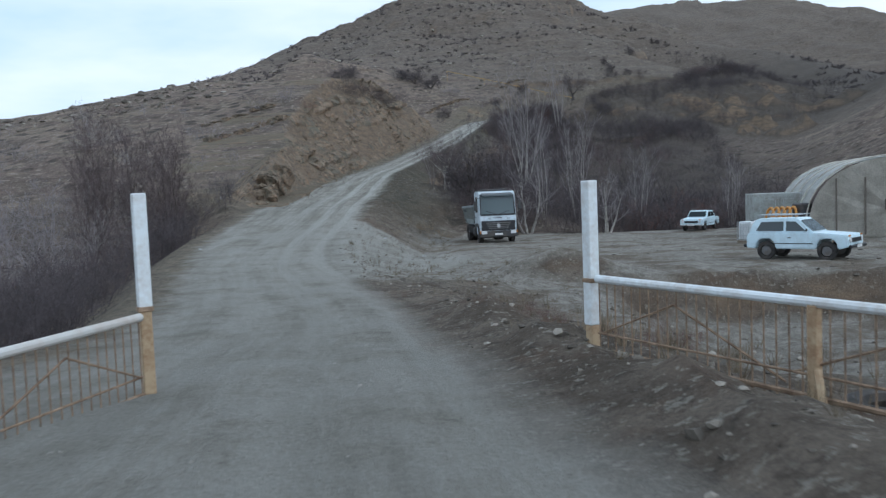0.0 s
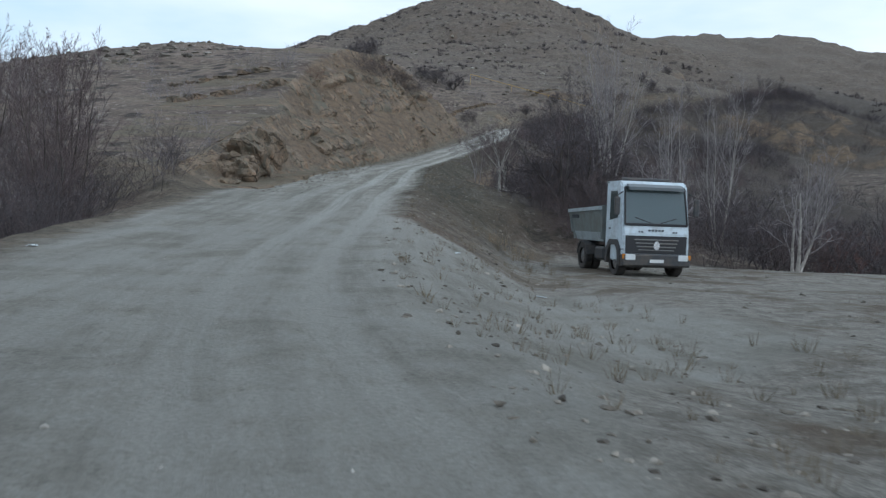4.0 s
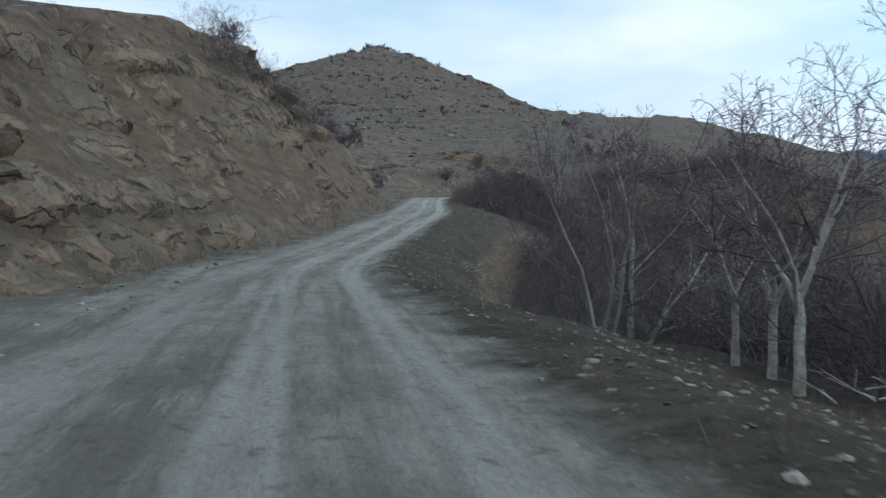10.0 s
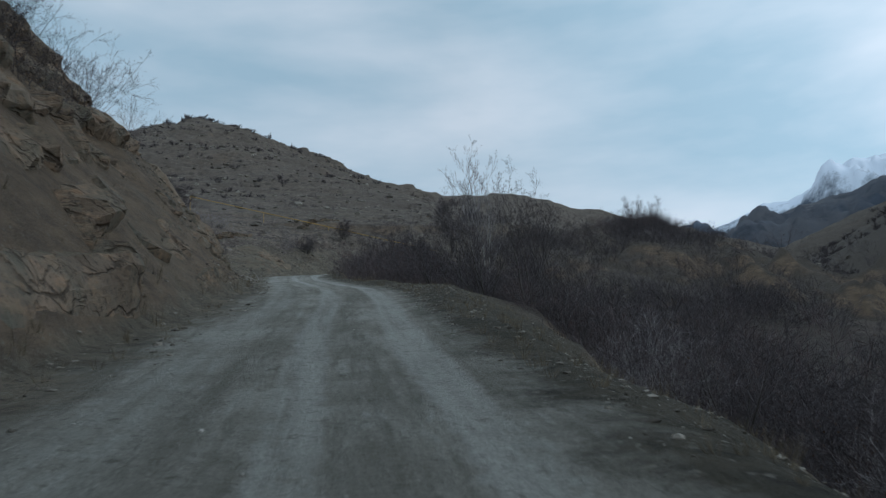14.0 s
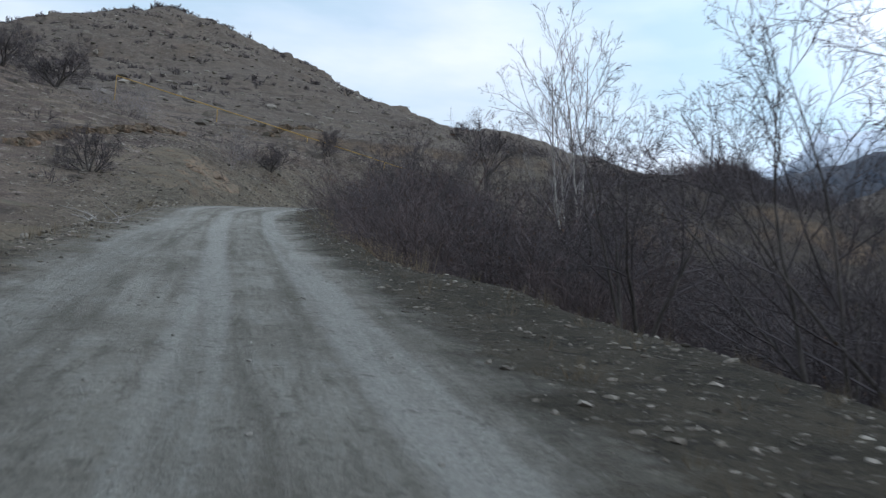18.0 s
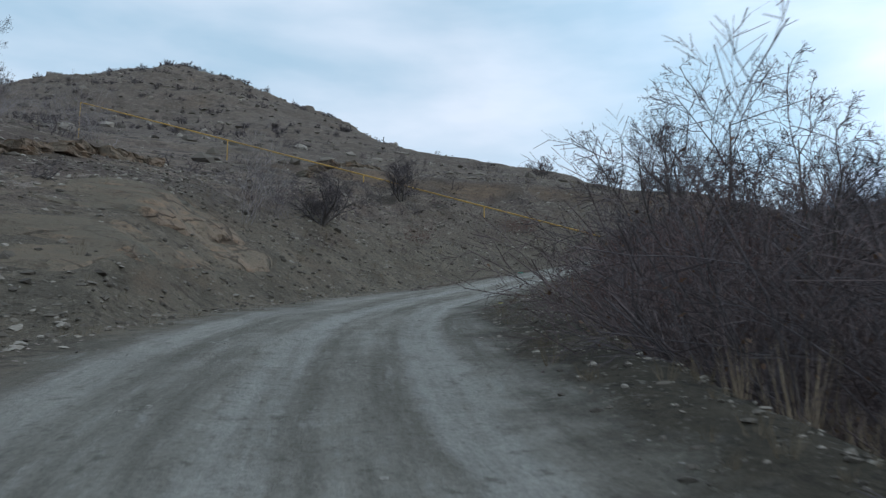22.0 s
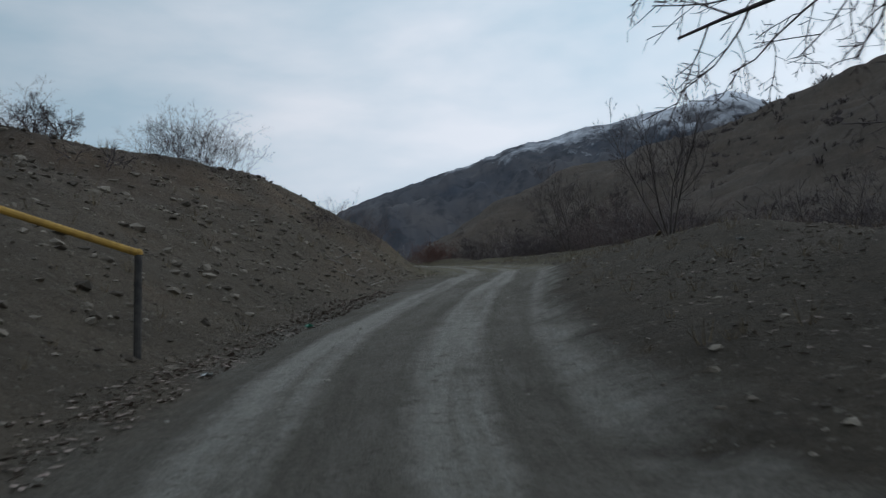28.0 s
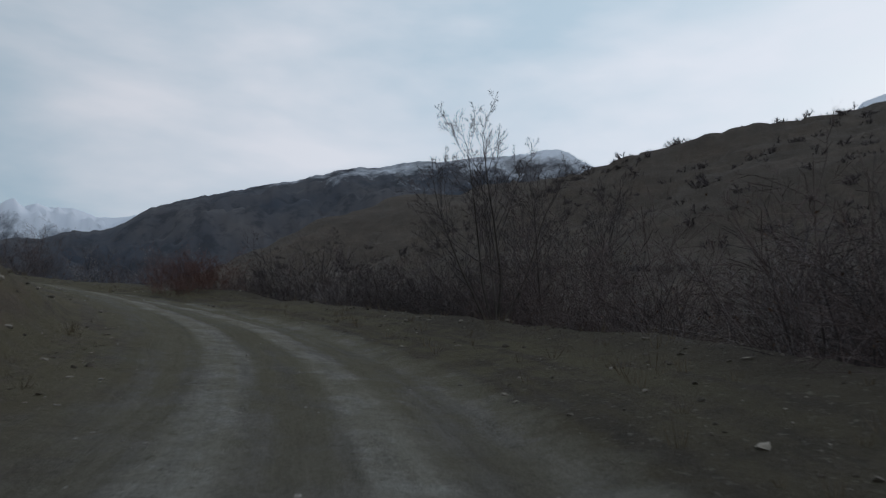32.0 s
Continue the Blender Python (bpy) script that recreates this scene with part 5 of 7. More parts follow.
birch = bare_tree(21, 14.2, 6, 0.2, 0.085, 4, TWIG_GREY, PALE_BARK, 500, 0.02, kids=[0, 5, 6, 6, 14], angle=33, lift=0.07, ratio=0.36, wander=0.06, bare=0.28, thin=0.005, thinner=0.5)
tree_at("poplar_tree", "tall leafless multi-stemmed poplar with slender upright branches", birch, 9.7, 67.5, 0.5, 1.14)
row_pale = bare_tree(47, 8.2, 2, 0.25, 0.09, 4, TWIG_GREY, PALE_BARK, 60, 0.02, kids=[0, 5, 5, 6, 9], angle=48, wander=0.1, ratio=0.46, thin=0.0045, lift=0.03)
slim = bare_tree(22, 9.5, 4, 0.18, 0.06, 4, TWIG_GREY, PALE_BARK, kids=[0, 5, 5, 6, 12], angle=28, lift=0.08, ratio=0.38, wander=0.05, bare=0.22, thin=0.0042, thinner=0.5)
tree_at("roadside_tree", "tall leafless tree with pale spreading twigs below the road", row_pale, 1.6, 70.2, 0.7, 1.0)
tree_at("poplar_tree", "pale slender leafless poplar above the thicket", slim, 24.8, 157.0, 0.0, 1.7)
for x, y, k, a_ in ((9.5, 45.5, 0.9, 1.0), (12.5, 47.0, 1.05, 2.2), (18, 48, 0.85, 3.1), (26, 49, 0.8, 4.0)):
    tree_at("poplar_tree", "pale slender leafless poplar rising from the thicket", slim, x, y, a_, k, "slender poplars")
slim_brown = bare_tree(24, 9.0, 5, 0.24, 0.055, 4, TWIG, BARK, kids=[0, 6, 6, 6, 13], angle=32, lift=0.07, ratio=0.4, wander=0.06, bare=0.12, thin=0.005, thinner=0.5)
for x, y, k, a_ in ((-20, 34, 1.1, 5.0), (-25, 40, 1.15, 0.4), (-16.8, 31.5, 0.95, 2.9), (-18.8, 37.0, 1.05, 3.6), (-21.5, 30, 0.9, 4.6), (-23.0, 36.0, 1.0, 1.2)):
    tree_at("gully_tree", "slender leafless tree with many fine brown twigs in the gully", slim_brown, x, y, a_, k, "gully trees")
fork = bare_tree(23, 5.2, 3, 0.6, 0.1, 4, TWIG_GREY, PALE_BARK, kids=[0, 3, 4, 4, 6], angle=46, wander=0.13, thin=0.006)
tree_at("forked_tree", "pale forked leafless tree behind the parked cars", fork, 13.6, 39.2, 0.4)
tree_at("forked_tree", "pale forked leafless tree behind the truck", fork, 7.8, 41.0, 2.5, 1.15)

plum = bare_tree(31, 5.2, 5, 0.75, 0.1, 4, TWIG_DARK, BARK, 700, 0.022, bole=0.9, limb=0.6, kids=[0, 6, 6, 6, 8], angle=44, wander=0.14, ratio=0.52, thin=0.0038, lift=0.01)
tree_at("wild_plum_tree", "dark wild plum tree with withered leaves beside the road", plum, 3.7, 45.8, 0.8, 1.65)
tree_at("wild_plum_tree", "dark wild plum tree with withered leaves behind the road's bank", plum, 5.3, 46.2, 3.3, 1.35)
tree_at("wild_plum_tree", "dark wild plum tree with withered leaves beside the road", plum, *spot(197, 7.4), 2.0, 1.3)
tree_at("wild_plum_tree", "tall dark wild plum tree with withered leaves in the hedge", plum, *spot(192, 8.2), 5.2, 1.65)
tree_at("wild_plum_tree", "large dark wild plum tree with withered leaves over the brambles", plum, *spot(186.5, 7.6), 3.1, 1.5)
tree_at("wild_plum_tree", "dark wild plum tree with withered leaves among brambles", plum, *spot(178, 7.2), 4.0, 1.2)
tree_at("wild_plum_tree", "dark wild plum tree with withered leaves among brambles", plum, *spot(172, 7.6), 1.1, 1.35)
tree_at("wild_plum_tree", "dark wild plum tree with withered leaves in the hedge", plum, *spot(163.5, 9.8), 2.6, 1.5)

row = [bare_tree(40 + v, 6.4, 3 + v % 2, 0.42, 0.052, 4, TWIG_DARK, BARK, 40, 0.02, kids=[0, 6, 6, 6, 8], angle=38, wander=0.1, ratio=0.48, thin=0.0034, bare=0.3) for v in range(3)]
for i, (s_, d_, k) in enumerate(((122, 9.5, 0.7), (128, 9.0, 0.8), (131, 10, 0.75), (137, 11, 0.7), (144, 10.5, 0.7), (168, 10, 0.7), (172, 12, 0.7))):
    tree_at("roadside_tree", "leafless dark-barked tree with several thin stems", row[i % 3], *spot(s_, d_), i * 1.7, k, "trees along the slope")

for i, (x, y, k) in enumerate(((11.1, 126.7, 1.12), (10.7, 123.4, 1.05), (12.4, 124.7, 1.2), (10.8, 118.8, 1.0), (10.4, 130.4, 0.95), (13.8, 127.4, 1.2), (13.2, 121.0, 1.15))):
    tree_at("roadside_tree", "leafless dark-barked tree of leaning stems below the road's edge", row[i % 3], x, y, i * 2.1 + 0.6, k, "trees along the slope")
for i, (s_, d_, k) in enumerate(((98, 16, 0.75), (104, 21, 0.9), (109, 14, 0.6), (114, 24, 0.95), (118, 15.5, 0.65), (124, 19, 0.8), (129, 14, 0.6), (135, 22, 0.9), (141, 15, 0.65), (106, 31, 1.0), (122, 33, 1.05), (138, 30, 1.0), (150, 20, 0.85), (160, 24, 0.9), (172, 20, 0.8), (184, 18, 0.8))):
    tree_at("valley_tree", "leafless dark tree rising out of the valley thicket", row[(i + 1) % 3], *spot(s_, d_), i * 2.3, k, "valley trees")

walnut = bare_tree(52, 9.0, 9, 0.95, 0.31, 4, TWIG_DARK, BARK, 150, 0.075, bole=2.1, clump=12, limb=0.24, gnarl=0.055, steps=[1, 3, 5, 7, 9], kids=[0, 4, 6, 7, 10], bare=0.2, angle=46, ratio=0.48, thinner=0.55, wander=0.13, lift=0.035, thin=0.005, droop=0.16)
tree_at("walnut_tree", "old leafless walnut with a thick gnarled trunk and shrivelled leaves", walnut, 31.8, 183.4, 2.3)
tree_at("roadside_tree", "small crooked leafless tree below the walnut", row[1], *spot(216, 8.2), 2.0, 0.6)

ash = bare_tree(61, 6.8, 5, 0.42, 0.05, 4, TWIG_DARK, BARK, 0, 0.05, kids=[0, 6, 7, 7, 13], angle=34, lift=0.06, wander=0.08, ratio=0.4, thin=0.0034, thinner=0.55, bare=0.3)
tree_at("ash_tree", "leafless ash of five dark stems at the terrace edge", ash, 50.0, 190.4, 0.2, 0.7)
tree_at("ash_tree", "leafless ash with fine twigs over the thicket", ash, *spot(263, 8.0), 1.4, 0.9)
tree_at("ash_tree", "leafless ash with fine twigs over the thicket", ash, *spot(258, 10.5), 3.0, 0.6)

hill_tree = bare_tree(71, 3.1, 6, 1.0, 0.075, 4, TWIG_DARK, BARK, 0, 0.05, kids=[0, 5, 6, 6, 7], angle=44, wander=0.13, bare=0.2, thin=0.0065)
hawthorn = bare_tree(72, 4.0, 6, 1.15, 0.13, 4, TWIG_DARK, BARK, 0, 0.05, bole=0.45, limb=0.6, kids=[0, 7, 7, 7, 8], angle=46, wander=0.15, bare=0.18, thin=0.0042, ratio=0.55, lift=0.0)
tree_at("hawthorn_tree", "leafless spreading hawthorn with a thick low fork on the bank", hawthorn, 12.7, 181.4, 0.4, 0.8, "hawthorns on the hill")
for x, y, k, a_ in ((-3.0, 187.9, 1.3, 1.2), (-7.2, 191.0, 1.35, 2.6), (-10.5, 193.0, 1.1, 4.0)):
    tree_at("hawthorn_tree", "leafless spreading hawthorn on the crest of the earth spur", hawthorn, x, y, a_, k, "hawthorns on the hill")
for x, y, k, a_, lab in ((20.6, 195.6, 1.05, 1.0, "leafless hawthorn on the hillside above the pipe"), (47.3, 215, 1.1, 2.0, "leafless hawthorn on the hill crest"),
                         (50.9, 209.9, 0.75, 3.0, "leafless hawthorn on the hill crest"), (62.5, 262, 1.2, 4.0, "leafless hawthorn on the hill crest"), (47.9, 230.4, 1.0, 5.0, "leafless hawthorn on the hill crest"),
                         (-15.5, 109, 1.0, 0.5, "leafless hawthorn on top of the rock cutting"), (-13, 106, 0.9, 1.5, "leafless hawthorn on top of the rock cutting"), (-19, 110, 0.8, 2.5, "leafless hawthorn on top of the rock cutting"), (-30, 112, 0.9, 3.5, "leafless hawthorn on the hill crest"), (-42, 113, 0.9, 4.4, "leafless hawthorn on the hill crest"), (-60, 112, 1.1, 5.4, "leafless hawthorn on the hill crest"),
                         (-6.5, 132, 1.0, 0.9, "leafless hawthorn on top of the bank"), (-4, 141, 0.8, 1.9, "leafless hawthorn on top of the bank"), (0.5, 165, 0.9, 2.9, "leafless hawthorn on top of the bank")):
    tree_at("hawthorn_tree", lab, hill_tree, x, y, a_, k, "hawthorns on the hill")
rng = random.Random(9)
for x, y, t_ in ((-11.5, 104, 1.6), (-12.5, 100, 1.4), (-9.5, 92, 0.9), (-8, 112, 1.2), (-6.5, 118, 1.3), (-4, 127, 1.5), (-10.8, 86, 0.8), (10.5, 181, 1.3), (12, 178, 0.9), (25, 192.5, 1.2), (23, 195.5, 1.4), (28, 200, 1.1), (44, 205, 1.2)):
    put_shrub("brown", x, y, t_, rng, 1.2)
for x, y, k in ((-0.3, 183.5, 1.9), (0.6, 184.4, 1.6), (2.9, 184.8, 2.4), (3.8, 184.0, 2.0), (2.2, 185.6, 2.0)):
    put_shrub("grey", x, y, k, rng, 1.4)
for dx, dy, k in ((0, 0, 1.7), (0.9, 0.5, 1.5), (-0.7, 0.6, 1.4), (0.4, -0.7, 1.5), (1.4, -0.3, 1.4), (-1.2, -0.2, 1.3), (0.3, 0.4, 1.6), (-0.3, -0.4, 1.5)):
    put_shrub("red", 77.9 + dx, 213.5 + dy, k, rng, 1.3)
for x, y, k in ((3.2, 46.8, 3.6), (4.3, 45.9, 3.8), (5.2, 45.2, 3.6), (6.2, 44.0, 3.4), (6.6, 42.2, 3.2), (4.8, 47.2, 3.8), (6.8, 45.4, 3.6), (2.4, 48.0, 3.4)):
    put_shrub("dark", x, y, k, rng, 1.1)
put_shrub("grey", 84.5, 214, 2.6, rng, 1.3)
put_shrub("dark", 87.0, 213.5, 2.6, rng, 1.0)
put_shrub("dark", 50.0, 202.2, 1.2, rng, 1.3)
put_shrub("dark", 48.6, 201.8, 1.0, rng, 1.3)
for x, y in ((45.6, 204.1), (46.6, 204.2), (46.0, 205.0), (44.8, 204.6)):
    put_shrub("dark", x, y, 1.8, rng, 1.2)
tree_at("ash_tree", "leafless ash with fine twigs at the edge of the terrace", ash, 70.6, 200.6, 5.2, 0.85)
put_shrub("brown", *spot(247, -4.6), 1.5, rng)
put_shrub("brown", *spot(250, -5.0), 1.6, rng)
for x, y, k in ((-13.1, 101.5, 2.4), (-14.2, 99.7, 2.2), (-12.0, 100.5, 2.0), (-11, 104, 2.6), (-9.5, 110, 2.4), (-7.8, 118, 2.6), (-8.6, 114, 2.0), (-14.4, 94.7, 1.8), (-22.1, 82.2, 1.6), (-24.5, 84, 1.4), (-33, 86, 1.6), (-40, 84, 1.5), (-6.4, 122, 2.2)):
    put_shrub("dark", x, y, k, rng, 1.3)
for x, y, k in ((57, 163, 4.2), (61.7, 172.5, 4.4), (66, 178, 3.8), (54, 168, 3.6), (97, 325, 4.5), (91, 342, 4.0), (100, 331, 3.6), (40, 150, 3.6)):
    put_shrub("dark", x, y, k, rng, 1.5)
for x, y, k in ((-11.9, 92.3, 1.1), (-10.4, 97.3, 1.0), (-10.9, 81.6, 0.7), (-11.6, 96.0, 0.9), (-12.4, 86.5, 0.9)):
    put_shrub("grey", x, y, k, rng, 1.9)
for x, y, k in ((-12.2, 98.6, 2.5), (-13.4, 97.6, 2.2), (-11.6, 100.2, 2.6), (-12.6, 100.9, 2.4), (-10.2, 108.4, 2.6), (-9.8, 109.4, 2.3), (-8.6, 112.0, 2.6), (-8.0, 114.8, 2.5), (-9.2, 111.0, 2.4)):
    put_shrub("dark", x, y, k, rng, 1.15)
put_shrub("red", -16.3, 82.5, 1.4, rng, 1.5)
put_shrub("grey", 11.2, 180.4, 1.7, rng, 1.2)
put_shrub("grey", 8.6, 175.2, 3.0, rng, 1.05)
put_shrub("dark", 9.4, 176.6, 2.4, rng, 1.1)
put_shrub("red", 18.5, 186.6, 1.1, rng, 1.3)
put_shrub("red", 28.6, 195.0, 1.5, rng, 1.5)
put_shrub("red", 27.8, 194.6, 1.2, rng, 1.4)
put_shrub("brown", 16.9, 183.6, 1.0, rng, 1.6)
for x, y, k in ((38.9, 204.6, 1.3), (33.4, 204.9, 1.2), (36.0, 205.0, 1.0), (31.0, 205.2, 1.1), (44.2, 204.4, 1.3)):
    put_shrub("dark", x, y, k, rng, 1.4)
put_shrub("red", *spot(13.5, 3.6), 0.5, rng, 1.2)
put_shrub("red", *spot(16.5, 4.0), 0.45, rng, 1.3)
put_shrub("red", *spot(11, 4.6), 0.6, rng, 1.3)


# dry reeds at the road's edge, tufts of dry grass, fallen leaves
def tuft(seed, n, tall, lean, r):
    q = np.random.RandomState(seed)
    a, k = q.uniform(0, 6.28, n), q.uniform(0, 1, n)
    base = np.stack([np.cos(a) * k * 0.35 * tall, np.sin(a) * k * 0.35 * tall, np.full(n, -0.03)], 1)
    tip = base + np.stack([np.cos(a) * lean * q.uniform(0.2, 1, n), np.sin(a) * lean * q.uniform(0.2, 1, n), q.uniform(0.5, 1, n)], 1) * tall
    return np.column_stack([base, tip, np.full(n, r), np.full(n, r * 0.3)])


TUFTS = [tuft(500 + v, 12, 0.32, 0.55, 0.006) for v in range(4)]
REEDS = [tuft(520 + v, 26, 0.95, 0.3, 0.007) for v in range(3)]
strew("dry_reeds", "clumps of straw-coloured reeds along the thicket's edge", STRAW, np.concatenate([places_sd(31, 34, 158, 180, 3.5, 4.6, 0.4, 0.85), places_sd(32, 5, 7, 14, 3.4, 4.6, 0.3, 0.5), places_sd(33, 12, 58, 64, 5.6, 8.2, 0.4, 0.8)]), REEDS, 33)
strew("dry_grass", "short tufts of dry brown grass on the verges and banks", GRASS_DRY, np.concatenate([
    places_sd(41, 900, -10, 110, 2.6, 8.0, 0.3, 0.9), places_sd(42, 700, 110, 215, 2.4, 6.5, 0.3, 0.9), places_sd(43, 900, 90, 260, -9.0, -2.8, 0.3, 0.9), places_sd(44, 600, 215, 285, 2.4, 10, 0.3, 0.9), places_sd(45, 900, 150, 260, -34, -8, 0.5, 1.4)]), TUFTS, 44)


def scatter_leaves(name, label, material, places, size, seed):
    q = np.random.RandomState(seed)
    n = len(places)
    a, k = q.uniform(0, 6.28, n), size * q.uniform(0.5, 1.4, n)
    u = np.stack([np.cos(a) * k, np.sin(a) * k, q.uniform(-0.22, 0.22, n) * k], 1)
    w = np.stack([-np.sin(a) * k * 0.4, np.cos(a) * k * 0.4, q.uniform(-0.15, 0.15, n) * k], 1)
    c = places[:, :3] + np.array([0, 0, size * 0.35])
    v = np.stack([c - u, c - w, c + u, c + w], 1).reshape(-1, 3)
    me = mesh_of(name, v.tolist(), np.arange(len(v)).reshape(-1, 4).tolist(), material)
    return tagged(new(name, me), label, "leaves", kind="stuff")


scatter_leaves("fallen_leaves", "curled dry brown leaves drifted along the verge and under the walnut", LEAF_FALLEN, np.concatenate([
    places_sd(51, 3600, 203, 238, -2.5, -1.85, 1, 1), places_sd(56, 1300, 206, 236, -3.0, -2.3, 1, 1), places_sd(52, 2600, 206, 232, 3.0, 9.0, 1, 1), places_sd(53, 500, 150, 196, -3.6, -2.9, 1, 1), places_sd(54, 500, 228, 260, -3.6, -2.6, 1, 1)]), 0.042, 55)


# loose stones
def stones(name, label, material, places, seed):
    """One object of many small angular stones: rows of x, y, z, size."""
    q = np.random.RandomState(seed)
    g = (1 + 5**0.5) / 2
    ico = np.array([(-1, g, 0), (1, g, 0), (-1, -g, 0), (1, -g, 0), (0, -1, g), (0, 1, g), (0, -1, -g), (0, 1, -g), (g, 0, -1), (g, 0, 1), (-g, 0, -1), (-g, 0, 1)]) / 1.9
    tri = np.array([
        (0, 11, 5), (0, 5, 1), (0, 1, 7), (0, 7, 10), (0, 10, 11), (1, 5, 9), (5, 11, 4), (11, 10, 2), (10, 7, 6), (7, 1, 8)] + [(3, 9, 4), (3, 4, 2), (3, 2, 6), (3, 6, 8), (3, 8, 9), (4, 9, 5), (2, 4, 11), (6, 2, 10), (8, 6, 7), (9, 8, 1)])
    n = len(places)
    v = ico[None] * (1 + q.uniform(-0.42, 0.36, (n, 12, 1))) * np.stack([q.uniform(0.7, 1.3, n), q.uniform(0.5, 1.0, n), q.uniform(0.3, 0.7, n)], 1)[:, None]
    a = q.uniform(0, 6.28, n)
    c, s_ = np.cos(a)[:, None], np.sin(a)[:, None]
    v = np.stack([v[..., 0] * c - v[..., 1] * s_, v[..., 0] * s_ + v[..., 1] * c, v[..., 2]], -1) * places[:, 3, None, None] + places[:, None, :3]
    f = (tri[None] + (np.arange(n) * 12)[:, None, None]).reshape(-1, 3)
    me = mesh_of(name, v.reshape(-1, 3).tolist(), f.tolist(), material)
    return tagged(new(name, me), label, "stones", kind="stuff")


def sized(p, lo, hi, seed):
    p[:, 3] = lo + (hi - lo) * np.random.RandomState(seed).uniform(0, 1, len(p)) ** 3
    return p


stones("shoulder_stones", "angular grey-brown stones and clods on the road shoulder", STONE, np.concatenate([
    sized(places_sd(61, 2600, -8, 115, 2.2, 7.0, 1, 1), 0.014, 0.085, 1), sized(places_sd(62, 3000, 115, 215, 2.1, 5.6, 1, 1), 0.014, 0.07, 2), sized(places_sd(63, 1500, 215, 285, 2.2, 10.0, 1, 1), 0.014, 0.085, 3),
    sized(places_sd(64, 2400, 62, 285, -4.6, -2.4, 1, 1), 0.014, 0.09, 4), sized(places_sd(77, 1700, 62, 126, 2.6, 7.5, 1, 1), 0.022, 0.075, 10), sized(places_sd(78, 3600, 138, 214, 2.3, 5.6, 1, 1), 0.018, 0.055, 11), sized(places_sd(79, 900, 214, 285, 3.0, 9.0, 1, 1), 0.02, 0.06, 12), sized(places_sd(80, 1100, 2, 32, 1.8, 9.0, 1, 1), 0.02, 0.08, 13), sized(places_xy(65, 1500, 4, 34, -18, 38, 1, 1), 0.02, 0.1, 5)]), 66)
stones("road_grit", "small pale stones lying on the dirt road", STONE_PALE, np.concatenate([
    sized(places_sd(67, 1500, -10, 120, -4.5, 2.2, 1, 1), 0.01, 0.03, 6), sized(places_sd(68, 1500, 120, 285, -2.8, 2.4, 1, 1), 0.01, 0.035, 7)]), 69)
hill_stones = np.concatenate([places_sd(71, 3000, 130, 280, -60, -6, 1, 1), places_sd(76, 2200, 182, 246, -26, -4.2, 1, 1)])
stones("hill_stones", "pale stones scattered over the dry hillside", STONE, sized(hill_stones, 0.035, 0.2, 8), 72)
stones("bank_rubble", "angular grey-brown rubble and clods covering the earth bank", STONE, np.concatenate([
    sized(places_sd(86, 9000, 184, 250, -13, -3.0, 1, 1), 0.02, 0.13, 14), sized(places_sd(87, 3500, 142, 186, -9, -3.2, 1, 1), 0.02, 0.11, 15)]), 88)
far_stones = np.concatenate([places_xy(73, 2600, -60, 110, 190, 430, 1, 1), places_xy(74, 900, -90, -14, 84, 116, 1, 1)])
far_stones = far_stones[np.abs(along(far_stones[:, 0], far_stones[:, 1])[1]) > 22]
stones("outcrop_stones", "weathered boulders and outcrops on the hill", STONE, sized(far_stones, 0.2, 0.95, 9), 75)


# a heap of dry branches, litter and small weeds
def branch_heap(x, y, label, n, reach, seed):
    rng = random.Random(seed)
    h = thing("branch_heap", label, "branches")
    z = height(x, y)
    for _ in range(n):
        a = rng.uniform(0, 6.28)
        p = Vector((x + rng.gauss(0, 0.35), y + rng.gauss(0, 0.35), 0))
        p.z = height(p.x, p.y) + rng.uniform(0.02, 0.22)
        segs, d = [], Vector((math.cos(a), math.sin(a), rng.uniform(0.0, 0.35)))
        ln = reach * rng.uniform(0.5, 1.1)
        for k in range(4):
            q = p + (d + Vector((rng.gauss(0, 0.15), rng.gauss(0, 0.15), rng.gauss(0, 0.12)))) * ln / 4
            r0 = 0.022 * (1 - 0.22 * k)
            segs.append((*p, *q, r0, r0 * 0.75))
            if k > 0:
                e = q + Vector((rng.gauss(0, 0.2), rng.gauss(0, 0.2), rng.uniform(0, 0.2)))
                segs.append((*p, *e, r0 * 0.5, r0 * 0.2))
            p = q
        child("branch", tube_mesh("branch", segs, PALE_BARK if seed % 2 else TWIG_GREY, 5), h)


branch_heap(1.6, 141.6, "heap of dry cut branches at the foot of the bank", 9, 1.3, 3)
branch_heap(1.9, 61.2, "fallen pale branches lying under the young walnut", 8, 1.5, 5)
branch_heap(*spot(112, 5.2), "tangle of dry pale weeds on the shoulder", 10, 0.5, 7)
branch_heap(*spot(116.5, 6.0), "tangle of dry pale weeds on the shoulder", 9, 0.5, 9)
branch_heap(*spot(240, -3.4), "dry twigs lying on the verge", 6, 0.7, 11)


